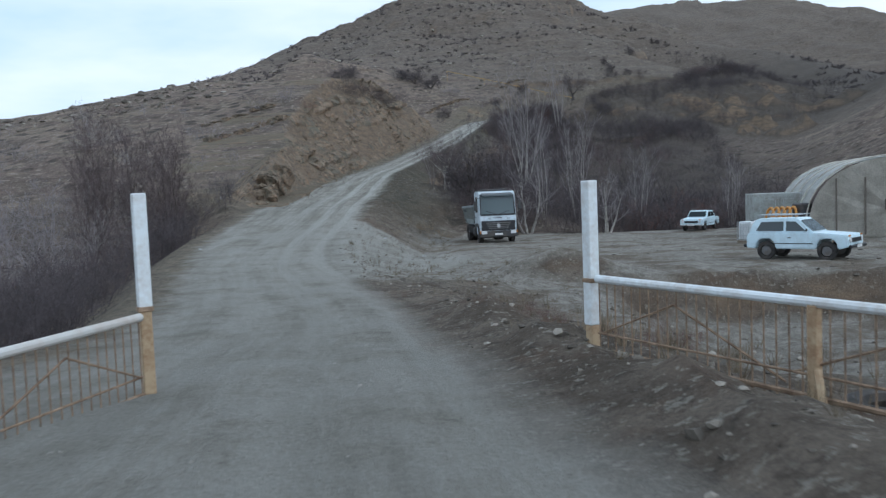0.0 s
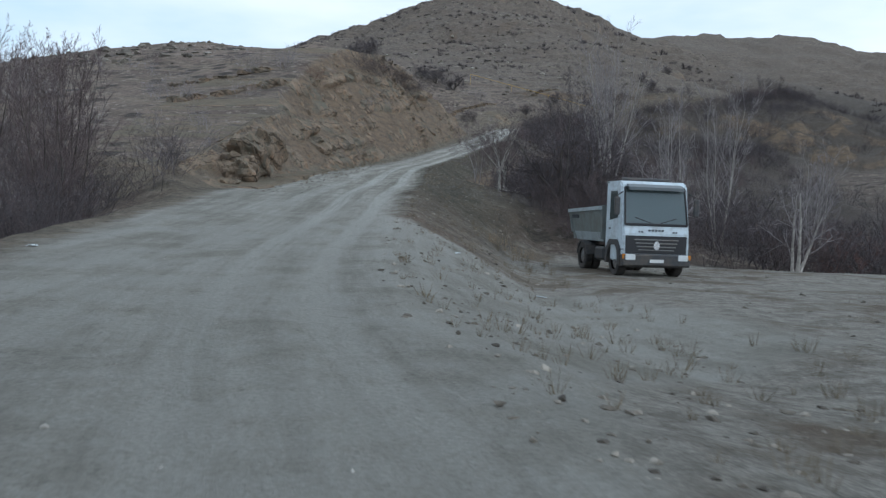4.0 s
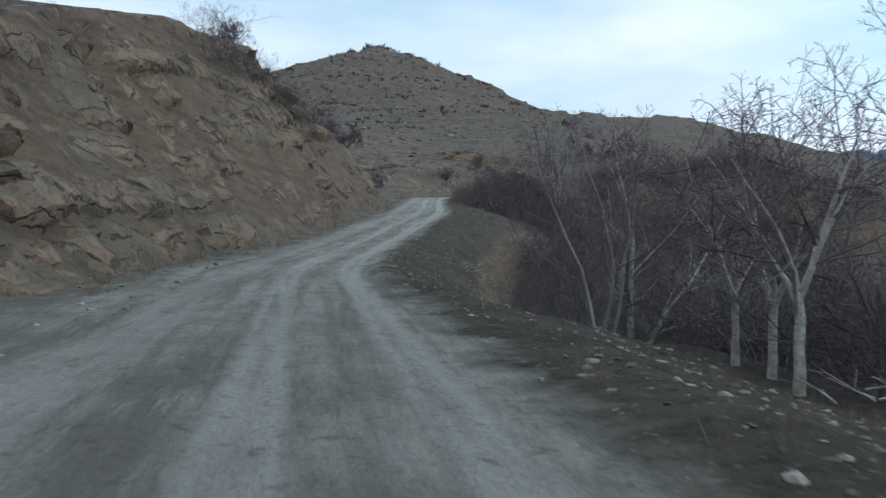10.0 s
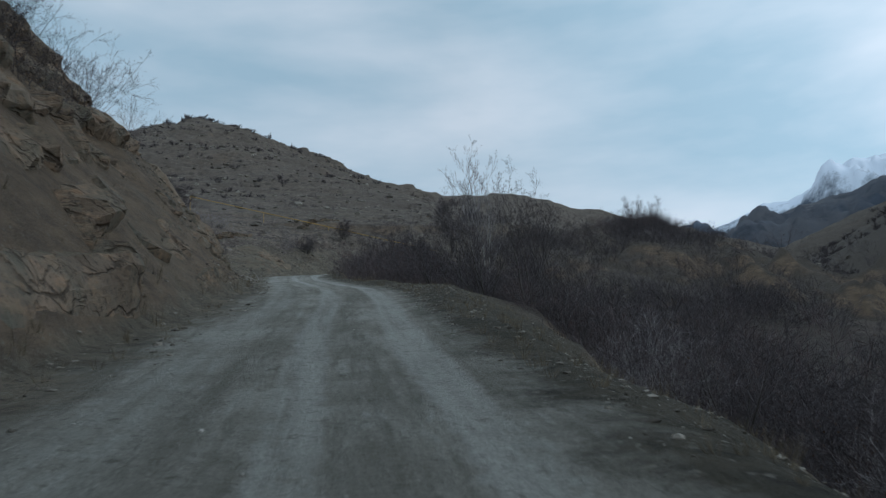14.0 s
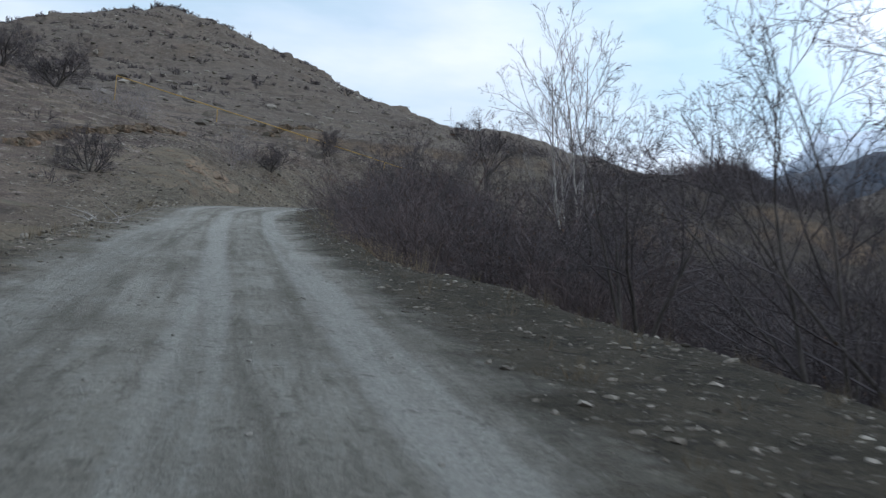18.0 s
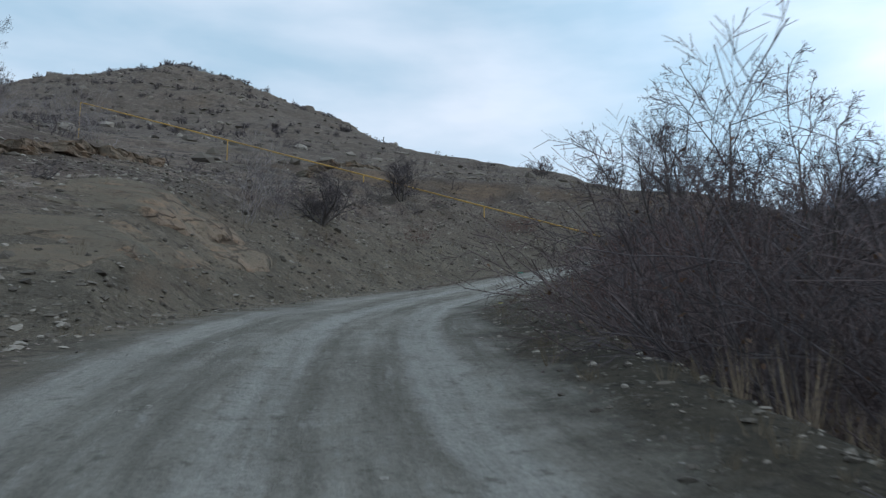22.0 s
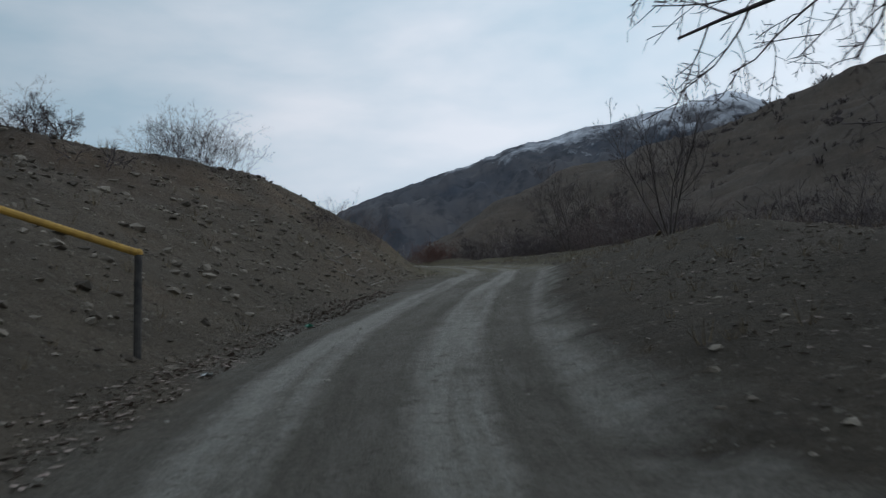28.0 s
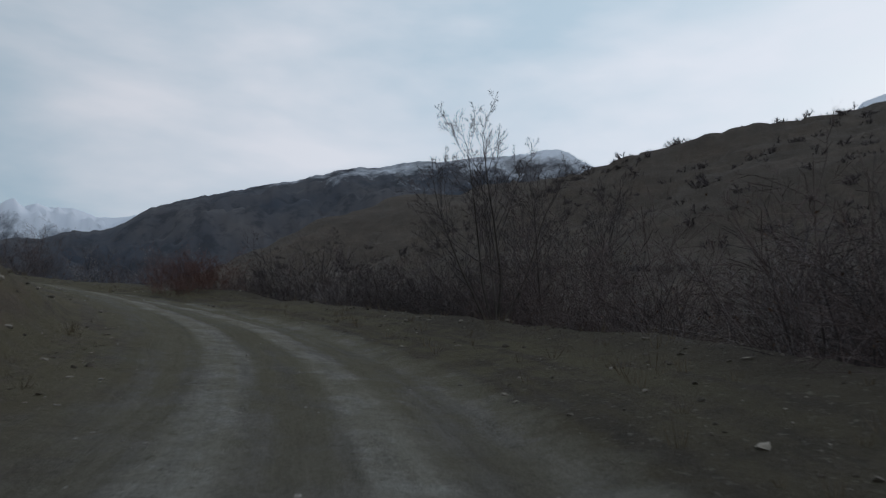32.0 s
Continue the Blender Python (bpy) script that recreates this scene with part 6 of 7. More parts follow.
def scrap(x, y, size, material, label, seed, name="litter"):
    """A crumpled scrap of sheet lying on the ground."""
    rng = random.Random(seed)
    bm = bmesh.new()
    bmesh.ops.create_grid(bm, x_segments=5, y_segments=4, size=0.5)
    for v in bm.verts:
        v.co = Vector((v.co.x * size[0], v.co.y * size[1], min(abs(rng.gauss(0, 0.6)), 1) * size[2]))
    bmesh.ops.solidify(bm, geom=bm.faces[:], thickness=0.006)
    me = bpy.data.meshes.new(name)
    bm.to_mesh(me)
    bm.free()
    me.materials.append(material)
    ob = new(name, me)
    ob.matrix_basis = Matrix.Translation((x, y, height(x, y) + 0.015)) @ Matrix.Rotation(rng.uniform(0, 6.28), 4, "Z")
    return tagged(ob, label, "litter")


scrap(-1.9, 25.0, (0.24, 0.16, 0.035), LITTER_WHITE, "crumpled white rag on the slope by the truck", 1)
scrap(*spot(47.5, 6.4), (0.7, 0.12, 0.02), LITTER_WHITE, "flat white strip lying on the dirt", 2)
scrap(*spot(43, -4.9), (0.2, 0.14, 0.04), LITTER_WHITE, "small white paper scrap at the road's edge", 3)
scrap(*spot(90, 4.4), (0.16, 0.12, 0.03), LITTER_WHITE, "small white paper scrap on the shoulder", 4)
scrap(*spot(215.7, -1.95), (0.3, 0.15, 0.05), LITTER_GREEN, "crumpled green packaging in the leaf litter", 5)
scrap(*spot(229.9, -1.95), (0.24, 0.1, 0.05), LITTER_GREEN, "crumpled green packaging on the verge", 6)
scrap(*spot(225.4, -1.95), (0.2, 0.12, 0.03), LITTER_WHITE, "small white paper scrap among dead leaves", 7)
scrap(*spot(192.2, 2.5), (0.1, 0.07, 0.02), LITTER_YELLOW, "yellow scrap on the dirt shoulder", 8)
scrap(41.8, 187.3, (0.25, 0.1, 0.02), LITTER_WHITE, "white plastic scrap at the terrace edge", 10)
scrap(58.2, 188.1, (0.25, 0.1, 0.02), LITTER_WHITE, "white plastic scrap at the terrace edge", 11)
bm = bmesh.new()
box(bm, (1.1, 0.14, 0.04), (0, 0, 0.05), 0.006)
plank_me = bpy.data.meshes.new("plank")
bm.to_mesh(plank_me)
bm.free()
plank_me.materials.append(TIMBER)
plank = new("plank", plank_me)
plank.matrix_basis = Matrix.Translation((52.5, 191.3, height(52.5, 191.3))) @ Matrix.Rotation(0.4, 4, "Z")
tagged(plank, "weathered grey plank lying at the terrace edge", "plank")
strew("dry_weeds", "dry stalks of weeds on the shoulder and round the gate", GRASS_DRY, np.concatenate([places_sd(81, 24, 4, 20, 3.2, 6.0, 0.2, 0.5), places_sd(82, 12, 52, 62, 5.0, 8.0, 0.25, 0.5), places_sd(83, 60, 64, 180, -4.6, -3.4, 0.2, 0.6), places_sd(84, 30, 196, 262, -7, -3.2, 0.2, 0.5)]), REEDS, 85)

# ---- vehicles and yard ----
def wheel(parent, x, y, z, r, width, rim_scale=0.58, turn=0.0):
    """A wheel across x, with tyre and rim."""
    w = new("wheel")
    w.parent = parent
    w.matrix_basis = Matrix.Translation((x, y, z)) @ Matrix.Rotation(turn, 4, "Z")
    bm = bmesh.new()
    prof = [(rim_scale * r, -0.5), (0.93 * r, -0.5), (r, -0.36), (r, 0.36), (0.93 * r, 0.5), (rim_scale * r, 0.5)]
    n = 28
    rings = [[bm.verts.new((k * width, math.cos(2 * math.pi * i / n) * rr * (0.985 if rr == r and i % 2 else 1), math.sin(2 * math.pi * i / n) * rr * (0.985 if rr == r and i % 2 else 1))) for i in range(n)] for rr, k in prof]
    for a, b in zip(rings, rings[1:]):
        for i in range(n):
            bm.faces.new((a[i], a[(i + 1) % n], b[(i + 1) % n], b[i]))
    bmesh.ops.recalc_face_normals(bm, faces=bm.faces)
    part("tyre", bm, RUBBER, w)
    bm = bmesh.new()
    side = 1 if x > 0 else -1
    rod(bm, (-width * 0.4 * side, 0, 0), (width * 0.3 * side, 0, 0), r * (rim_scale + 0.02), r * rim_scale * 0.86, 24)
    rod(bm, (width * 0.3 * side, 0, 0), (width * 0.42 * side, 0, 0), r * 0.24, r * 0.18, 12)
    for i in range(8):
        a = math.pi * 2 * i / 8
        rod(bm, (width * 0.28 * side, math.cos(a) * r * 0.36, math.sin(a) * r * 0.36), (width * 0.34 * side, math.cos(a) * r * 0.36, math.sin(a) * r * 0.36), r * 0.05, None, 6)
    part("rim", bm, RIM, w)
    return w


def bars(bm, x0, z, y, n, step, size):
    for i in range(n):
        box(bm, (size[0], 0.006, size[1]), (x0 + i * step, y, z))
    return bm


def body_panel(name, sx, profile, material, parent, label=""):
    """A leaning side plate of the tipper between two rows of the profile (half width, height)."""
    bm = bmesh.new()
    (x0, z0), (x1, z1) = profile
    rear = lambda z: 5.72 + 0.5 * (z - 1.13) / 0.93
    fr = lambda z: 2.62 - 0.3 * min(1.0, (z - 1.13) / 0.3)
    out = [(sx * x0, fr(z0), z0), (sx * x0, rear(z0), z0), (sx * x1, rear(z1), z1 - 0.08 * (z1 > 1.5)), (sx * x1, fr(z1), z1)]
    a = [bm.verts.new(p) for p in out]
    b = [bm.verts.new((p[0] - sx * 0.05, p[1], p[2])) for p in out]
    bm.faces.new(a)
    bm.faces.new(b[::-1])
    for i in range(4):
        bm.faces.new((a[i], b[i], b[(i + 1) % 4], a[(i + 1) % 4]))
    bmesh.ops.recalc_face_normals(bm, faces=bm.faces[:])
    return part(name, bm, material, parent, label)


def dump_truck():
    """A two-axle tipper; its front looks along -y, the wheels' contact at z 0."""
    t = thing("dump_truck", "white-cab two-axle tipper truck with a grey dump body, parked on gravel", "truck")
    # cab
    cab_out = [(0.0, 0.55), (0.0, 1.35), (0.1, 1.75), (0.34, 2.62), (0.5, 2.74), (1.75, 2.74), (1.8, 2.6), (1.8, 0.95), (1.25, 0.95), (1.2, 0.55)]
    cab = part("cab", prism(bmesh.new(), cab_out, -1.2, 1.2, 0.05), WHITE_PAINT, t)
    bm = bmesh.new()
    fr = [(-1.12, 0.06, 1.62), (1.12, 0.06, 1.62), (1.08, 0.325, 2.56), (-1.08, 0.325, 2.56)]
    off = Vector((0, -0.016, 0.004))
    bm.faces.new([bm.verts.new(Vector(p) + off) for p in fr])
    bmesh.ops.solidify(bm, geom=bm.faces[:], thickness=0.02)
    part("windscreen", bm, SCREEN_SKY_GLASS, cab)
    bm = bmesh.new()
    for a_, b_ in zip(fr, fr[1:] + fr[:1]):
        rod(bm, Vector(a_) + off * 1.5, Vector(b_) + off * 1.5, 0.035, None, 6)
    part("windscreen_seal", bm, GRILLE, cab, "black rubber windscreen surround")
    for sx in (-1, 1):
        door = part("cab_door", box(bmesh.new(), (0.02, 0.98, 1.55), (sx * 1.205, 0.92, 1.78), 0.008), WHITE_PAINT, t)
        part("side_window", prism(bmesh.new(), [(0.5, 1.78), (0.62, 2.48), (1.32, 2.48), (1.32, 1.72)], sx * 1.216, sx * 1.222), GLASS, door)
        part("door_handle", box(bmesh.new(), (0.025, 0.14, 0.04), (sx * 1.226, 1.28, 1.5), 0.006), CHASSIS, door)
        bm = bmesh.new()
        rod(bm, (sx * 1.18, 0.2, 2.45), (sx * 1.42, 0.05, 2.35), 0.02)
        rod(bm, (sx * 1.42, 0.05, 2.35), (sx * 1.42, 0.05, 1.85), 0.02)
        box(bm, (0.2, 0.09, 0.46), (sx * 1.43, 0.05, 2.08), 0.03)
        part("mirror", bm, CHASSIS, t)
        part("headlight", box(bmesh.new(), (0.36, 0.05, 0.2), (sx * 0.95, -0.125, 0.72), 0.02), LAMP_GLASS, t)
        part("indicator", box(bmesh.new(), (0.12, 0.04, 0.16), (sx * 1.17, -0.11, 0.74), 0.01), AMBER, t)
        part("front_wheel_arch", prism(bmesh.new(), [(0.1, 0.45), (0.16, 0.98), (0.46, 1.22), (1.2, 1.22), (1.5, 0.98), (1.58, 0.45), (1.42, 0.45), (1.3, 0.92), (1.08, 1.08), (0.6, 1.08), (0.38, 0.92), (0.3, 0.45)], sx * 0.98, sx * 1.27), CHASSIS, t)
        bm = bmesh.new()
        for k in range(3):
            box(bm, (0.3, 0.3, 0.03), (sx * 1.08, 0.1 + 0.04 * k, 0.42 + 0.28 * k), 0.008)
        part("cab_step", bm, CHASSIS, t)
        wheel(t, sx * 1.03, 0.85, 0.55, 0.55, 0.3)
        for off_ in (0.0, -0.34):
            wheel(t, sx * (1.06 + off_), 4.45, 0.55, 0.55, 0.28)
        part("mudguard", prism(bmesh.new(), [(3.82, 0.62), (3.95, 0.98), (4.2, 1.1), (4.7, 1.1), (4.95, 0.98), (5.08, 0.62), (5.03, 0.62), (4.9, 0.94), (4.68, 1.05), (4.22, 1.05), (4.0, 0.94), (3.87, 0.62)], sx * 0.62, sx * 1.22), CHASSIS, t)
    part("bumper", box(bmesh.new(), (2.46, 0.26, 0.42), (0, 0.0, 0.62), 0.05), CHASSIS, t)
    part("lower_valance", box(bmesh.new(), (2.0, 0.18, 0.1), (0, 0.06, 0.42), 0.03), CHASSIS, t)
    g = part("grille", prism(bmesh.new(), [(-0.03, 0.84), (-0.035, 1.34), (0.05, 1.34), (0.05, 0.84)], -1.1, 1.1, 0.01), GRILLE, t)
    for k in range(4):
        part("grille_bar", box(bmesh.new(), (1.6 - 0.1 * k, 0.025, 0.035), (0, -0.045, 1.24 - 0.09 * k), 0.008), RIM, g)
    bm = bmesh.new()
    bmesh.ops.create_cone(bm, cap_ends=True, segments=20, radius1=0.11, radius2=0.11, depth=0.03, matrix=Matrix.Translation((0, -0.06, 1.1)) @ Matrix.Rotation(math.pi / 2, 4, "X"))
    part("round_badge", bm, CHROME, g)
    for sx in (-1, 1):
        part("side_marking_bar", bars(bmesh.new(), sx * 0.62, 1.44, -0.002, 2, 0.1, (0.07, 0.035)), MARK, t)
    part("number_plate", box(bmesh.new(), (0.5, 0.012, 0.11), (0, -0.14, 0.6)), PLATE, t)
    part("maker_mark", bars(bmesh.new(), -0.25, 1.48, 0.012, 5, 0.12, (0.08, 0.05)), MARK, t)
    for sx in (-1, 1):
        part("wiper", rod(bmesh.new(), (sx * 0.15, 0.06, 1.66), (sx * 0.75, 0.09, 1.8), 0.012, None, 5), GRILLE, t)
    part("roof_air_horn", rod(bmesh.new(), (-0.9, 1.2, 2.8), (0.9, 1.2, 2.8), 0.05, None, 8), CHASSIS, t)
    part("sun_visor", prism(bmesh.new(), [(0.1, 2.5), (0.12, 2.58), (0.36, 2.66), (0.36, 2.6)], -1.0, 1.0), GLASS, t, "smoked plastic sun visor")
    # chassis and tank
    bm = bmesh.new()
    for sx in (-0.42, 0.42):
        box(bm, (0.09, 5.0, 0.24), (sx, 3.1, 0.86))
    part("chassis_frame", bm, CHASSIS, t)
    part("rear_axle", rod(bmesh.new(), (-0.95, 4.45, 0.5), (0.95, 4.45, 0.5), 0.1), CHASSIS, t)
    for sx in (-1, 1):
        part("fuel_tank", box(bmesh.new(), (0.5, 1.0, 0.5), (sx * 0.86, 2.75, 0.72), 0.08), CHASSIS, t)
    part("air_intake", box(bmesh.new(), (0.36, 0.4, 1.7), (-0.85, 2.05, 1.75), 0.04), CHASSIS, t)
    # dump body with ribs, headboard and tailgate
    body = new("dump_body")
    body.parent = t
    for sx in (-1, 1):
        w = body_panel("side_wall", sx, [(1.1, 1.4), (1.26, 2.06)], BODY_GREY, body)
        body_panel("lower_panel", sx, [(1.0, 1.13), (1.095, 1.39)], BODY_PALE, body, "paler worn lower side panel")
        part("top_rail", prism(bmesh.new(), [(2.3, 2.06), (2.3, 2.17), (6.22, 2.09), (6.22, 1.98)], sx * 1.2, sx * 1.31), BODY_PALE, w)
        part("side_rib", box(bmesh.new(), (0.1, 0.12, 0.72), (sx * 1.19, 6.02, 1.72), 0.01, Matrix.Rotation(sx * 0.2, 3, "Y")), BODY_GREY, w)
        bm = bmesh.new()
        for k in range(8):
            box(bm, (0.008, 0.085, 0.11), (sx * 1.235, 4.95 + 0.12 * k, 1.86), 0.0, Matrix.Rotation(sx * 0.22, 3, "Y"))
        part("side_marking", bm, MARK, w)
    part("body_floor", box(bmesh.new(), (1.98, 3.2, 0.1), (0, 4.15, 1.17)), BODY_GREY, body)
    part("headboard", box(bmesh.new(), (2.4, 0.08, 1.0), (0, 2.3, 1.7), 0.01), BODY_GREY, body)
    part("cab_guard", box(bmesh.new(), (2.1, 0.7, 0.06), (0, 2.0, 2.86), 0.01), BODY_GREY, body)
    part("headboard_strut", box(bmesh.new(), (2.0, 0.06, 0.6), (0, 2.3, 2.6), 0.01), BODY_GREY, body)
    part("tailgate", prism(bmesh.new(), [(6.18, 2.0), (5.75, 1.15), (5.8, 1.15), (6.23, 2.0)], -1.14, 1.14), BODY_GREY, body)
    # a tall cab: everything above the sills stands a little higher
    for ob in t.children_recursive:
        if ob.type == "MESH" and not ob.name.startswith(("wheel", "tyre", "rim", "hub")):
            for v in ob.data.vertices:
                if v.co.z > 1.0:
                    v.co.z = 1.0 + (v.co.z - 1.0) * (1.26 if ob.parent is body or ob.parent.parent is body else 1.35)
    return t


def small_car(kind):
    """A boxy car; its front looks along -y, the wheels' contact at z 0."""
    if kind == "off_roader":
        t = thing("off_road_car", "bluish-white boxy three-door off-road car with roof rack on gravel", "car")
        low = [(-1.86, 0.5), (-1.88, 0.72), (-1.82, 0.94), (-0.72, 1.02), (1.78, 1.02), (1.85, 0.9), (1.86, 0.45), (1.5, 0.42), (1.46, 0.66), (1.3, 0.8), (0.95, 0.8), (0.78, 0.66), (0.74, 0.42), (-0.74, 0.42), (-0.78, 0.66), (-0.95, 0.8), (-1.3, 0.8), (-1.46, 0.66), (-1.5, 0.42)]
        green = [(-0.66, 1.0), (-0.1, 1.5), (0.0, 1.56), (1.45, 1.54), (1.6, 1.44), (1.8, 1.0)]
        axles, r, wid, base = (-1.12, 1.1), 0.35, 0.8, 0.0
        panes = [([(-0.36, 1.08), (0.02, 1.44), (0.36, 1.44), (0.36, 1.08)], "door_window"), ([(0.46, 1.08), (0.46, 1.44), (1.3, 1.42), (1.5, 1.08)], "rear_side_window")]
        screen = [(-0.56, 1.06), (-0.1, 1.47)]
    else:
        t = thing("saloon_car", "white boxy four-door saloon parked before bare bushes", "car")
        low = [(-2.02, 0.42), (-2.04, 0.62), (-1.98, 0.84), (-0.85, 0.92), (1.0, 0.94), (1.98, 0.9), (2.04, 0.74), (2.02, 0.4), (1.62, 0.36), (1.58, 0.56), (1.42, 0.68), (1.08, 0.68), (0.92, 0.56), (0.88, 0.34), (-0.9, 0.34), (-0.94, 0.56), (-1.1, 0.68), (-1.44, 0.68), (-1.6, 0.56), (-1.64, 0.36)]
        green = [(-0.84, 0.9), (-0.32, 1.36), (-0.2, 1.41), (0.8, 1.4), (0.95, 1.34), (1.3, 0.92)]
        axles, r, wid = (-1.27, 1.25), 0.3, 0.79
        panes = [([(-0.58, 0.98), (-0.22, 1.31), (0.22, 1.31), (0.22, 0.98)], "front_side_window"), ([(0.3, 0.98), (0.3, 1.31), (0.78, 1.3), (1.02, 0.98)], "rear_side_window")]
        screen = [(-0.74, 0.96), (-0.32, 1.32)]
    body = part("body", prism(bmesh.new(), low, -wid, wid, 0.035), BLUE_WHITE, t)
    bm = prism(bmesh.new(), green, -wid + 0.07, wid - 0.07, 0.0)
    for v in bm.verts:
        if v.co.z > 1.2:
            v.co.x *= 0.9
    bmesh.ops.bevel(bm, geom=bm.edges[:], offset=0.03, segments=2, affect="EDGES")
    cabin = part("cabin", bm, BLUE_WHITE, t)
    top = green[1][1]
    for sx in (-1, 1):
        for pane, nm in panes:
            bm = prism(bmesh.new(), pane, sx * (wid - 0.066), sx * (wid - 0.055))
            for v in bm.verts:
                k = (v.co.z - 0.95) / (top - 0.95 + 0.1)
                v.co.x *= 1 - 0.095 * max(k, 0)
            part(nm, bm, GLASS, cabin)
        part("headlight", rod(bmesh.new(), (sx * 0.6, low[1][0] + 0.06, low[1][1] + 0.04), (sx * 0.6, low[1][0] - 0.02, low[1][1] + 0.04), 0.095, None, 16), LAMP_GLASS, t)
        part("indicator", box(bmesh.new(), (0.14, 0.04, 0.06), (sx * 0.62, low[1][0] + 0.02, low[1][1] + 0.19), 0.008), AMBER, t)
        part("door_mirror", box(bmesh.new(), (0.1, 0.05, 0.1), (sx * (wid + 0.06), screen[0][0] + 0.12, screen[0][1] + 0.07), 0.015), GRILLE, t)
        part("side_trim", box(bmesh.new(), (0.012, 1.4, 0.03), (sx * (wid + 0.004), 0.05, low[1][1] - 0.1), 0.004), GRILLE, t)
        part("door_handle", box(bmesh.new(), (0.02, 0.13, 0.03), (sx * (wid + 0.008), 0.22, low[1][1] + 0.12), 0.005), GRILLE, t)
        part("tail_light", box(bmesh.new(), (0.16, 0.03, 0.14), (sx * 0.62, -low[1][0] - 0.02, low[1][1] + 0.02), 0.01), AMBER, t)
        for ay in axles:
            wheel(t, sx * (wid - 0.1), ay, r, r, 0.17, 0.6)
    bm = bmesh.new()
    (y0, z0), (y1, z1) = screen
    o = Vector((0, -0.05, 0.02))
    bm.faces.new([bm.verts.new(Vector(p) + o) for p in ((-wid + 0.16, y0, z0), (wid - 0.16, y0, z0), (wid - 0.2, y1, z1), (-wid + 0.2, y1, z1))])
    bmesh.ops.solidify(bm, geom=bm.faces[:], thickness=0.012)
    part("windscreen", bm, GLASS, cabin)
    part("grille", box(bmesh.new(), (0.95, 0.03, 0.16), (0, low[1][0] - 0.012, low[1][1] + 0.03), 0.01), GRILLE, t)
    part("front_bumper", box(bmesh.new(), (wid * 2 + 0.04, 0.12, 0.12), (0, low[1][0] - 0.05, low[0][1] + 0.02), 0.03), CHROME if kind == "saloon" else GRILLE, t)
    part("rear_bumper", box(bmesh.new(), (wid * 2 + 0.04, 0.12, 0.12), (0, -low[1][0] + 0.03, low[0][1] + 0.02), 0.03), GRILLE, t)
    part("number_plate", box(bmesh.new(), (0.5, 0.012, 0.11), (0, low[1][0] - 0.118, low[0][1] + 0.03)), PLATE, t)
    if kind == "off_roader":
        rack = new("roof_rack")
        rack.parent = t
        for sx in (-0.56, 0.56):
            part("side_rail", rod(bmesh.new(), (sx, -0.05, 1.68), (sx, 1.5, 1.68), 0.016, None, 6), CAGE, rack)
            for y in (0.05, 0.75, 1.4):
                part("foot", rod(bmesh.new(), (sx, y, 1.53), (sx, y, 1.68), 0.014, None, 6), CAGE, rack)
        for y in np.linspace(0.0, 1.45, 6):
            part("cross_bar", rod(bmesh.new(), (-0.56, y, 1.68), (0.56, y, 1.68), 0.014, None, 6), CAGE, rack)
    return t


def place(ob, x, y, ahead, dz=0.0):
    """Sets a vehicle down with its front looking along ahead."""
    turn = math.atan2(ahead[0], -ahead[1])
    ob.matrix_basis = Matrix.Translation((x, y, height(x, y) + dz)) @ Matrix.Rotation(turn, 4, "Z")
    return ob


truck = dump_truck()
place(truck, 4.95, 30.1, (0.154, -0.988), -0.03)
place(small_car("off_roader"), 15.35, 8.25, (0.73, -0.68), -0.02)
place(small_car("saloon"), 20.0, 37.6, (-0.55, -0.83), -0.02)


def liquid_tank():
    t = thing("caged_tank", "white plastic liquid tank in a galvanised cage on a pallet", "tank")
    part("bottle", box(bmesh.new(), (1.12, 0.94, 0.98), (0, 0, 0.64), 0.09), TANK, t)
    part("filler_cap", rod(bmesh.new(), (0, 0, 1.12), (0, 0, 1.18), 0.09), GRILLE, t)
    for z in (0.2, 0.42, 0.64, 0.86, 1.1):
        bm = bmesh.new()
        for a, b in (((-0.59, -0.5), (0.59, -0.5)), ((0.59, -0.5), (0.59, 0.5)), ((0.59, 0.5), (-0.59, 0.5)), ((-0.59, 0.5), (-0.59, -0.5))):
            rod(bm, (*a, z), (*b, z), 0.012, None, 5)
        part("hoop", bm, CAGE, t)
    for i in range(7):
        for sy in (-0.5, 0.5):
            part("upright", rod(bmesh.new(), (-0.58 + i * 0.193, sy, 0.14), (-0.58 + i * 0.193, sy, 1.12), 0.011, None, 5), CAGE, t)
    for i in range(5):
        for sx in (-0.59, 0.59):
            part("upright", rod(bmesh.new(), (sx, -0.42 + i * 0.21, 0.14), (sx, -0.42 + i * 0.21, 1.12), 0.011, None, 5), CAGE, t)
    part("pallet", box(bmesh.new(), (1.2, 1.0, 0.04), (0, 0, 0.13), 0.005), TIMBER, t)
    for sx in (-0.5, 0, 0.5):
        part("runner", box(bmesh.new(), (0.12, 1.0, 0.12), (sx, 0, 0.06), 0.005), TIMBER, t)
    t.matrix_basis = Matrix.Translation((17.6, 20.0, height(17.6, 20.0))) @ Matrix.Rotation(0.35, 4, "Z")


liquid_tank()


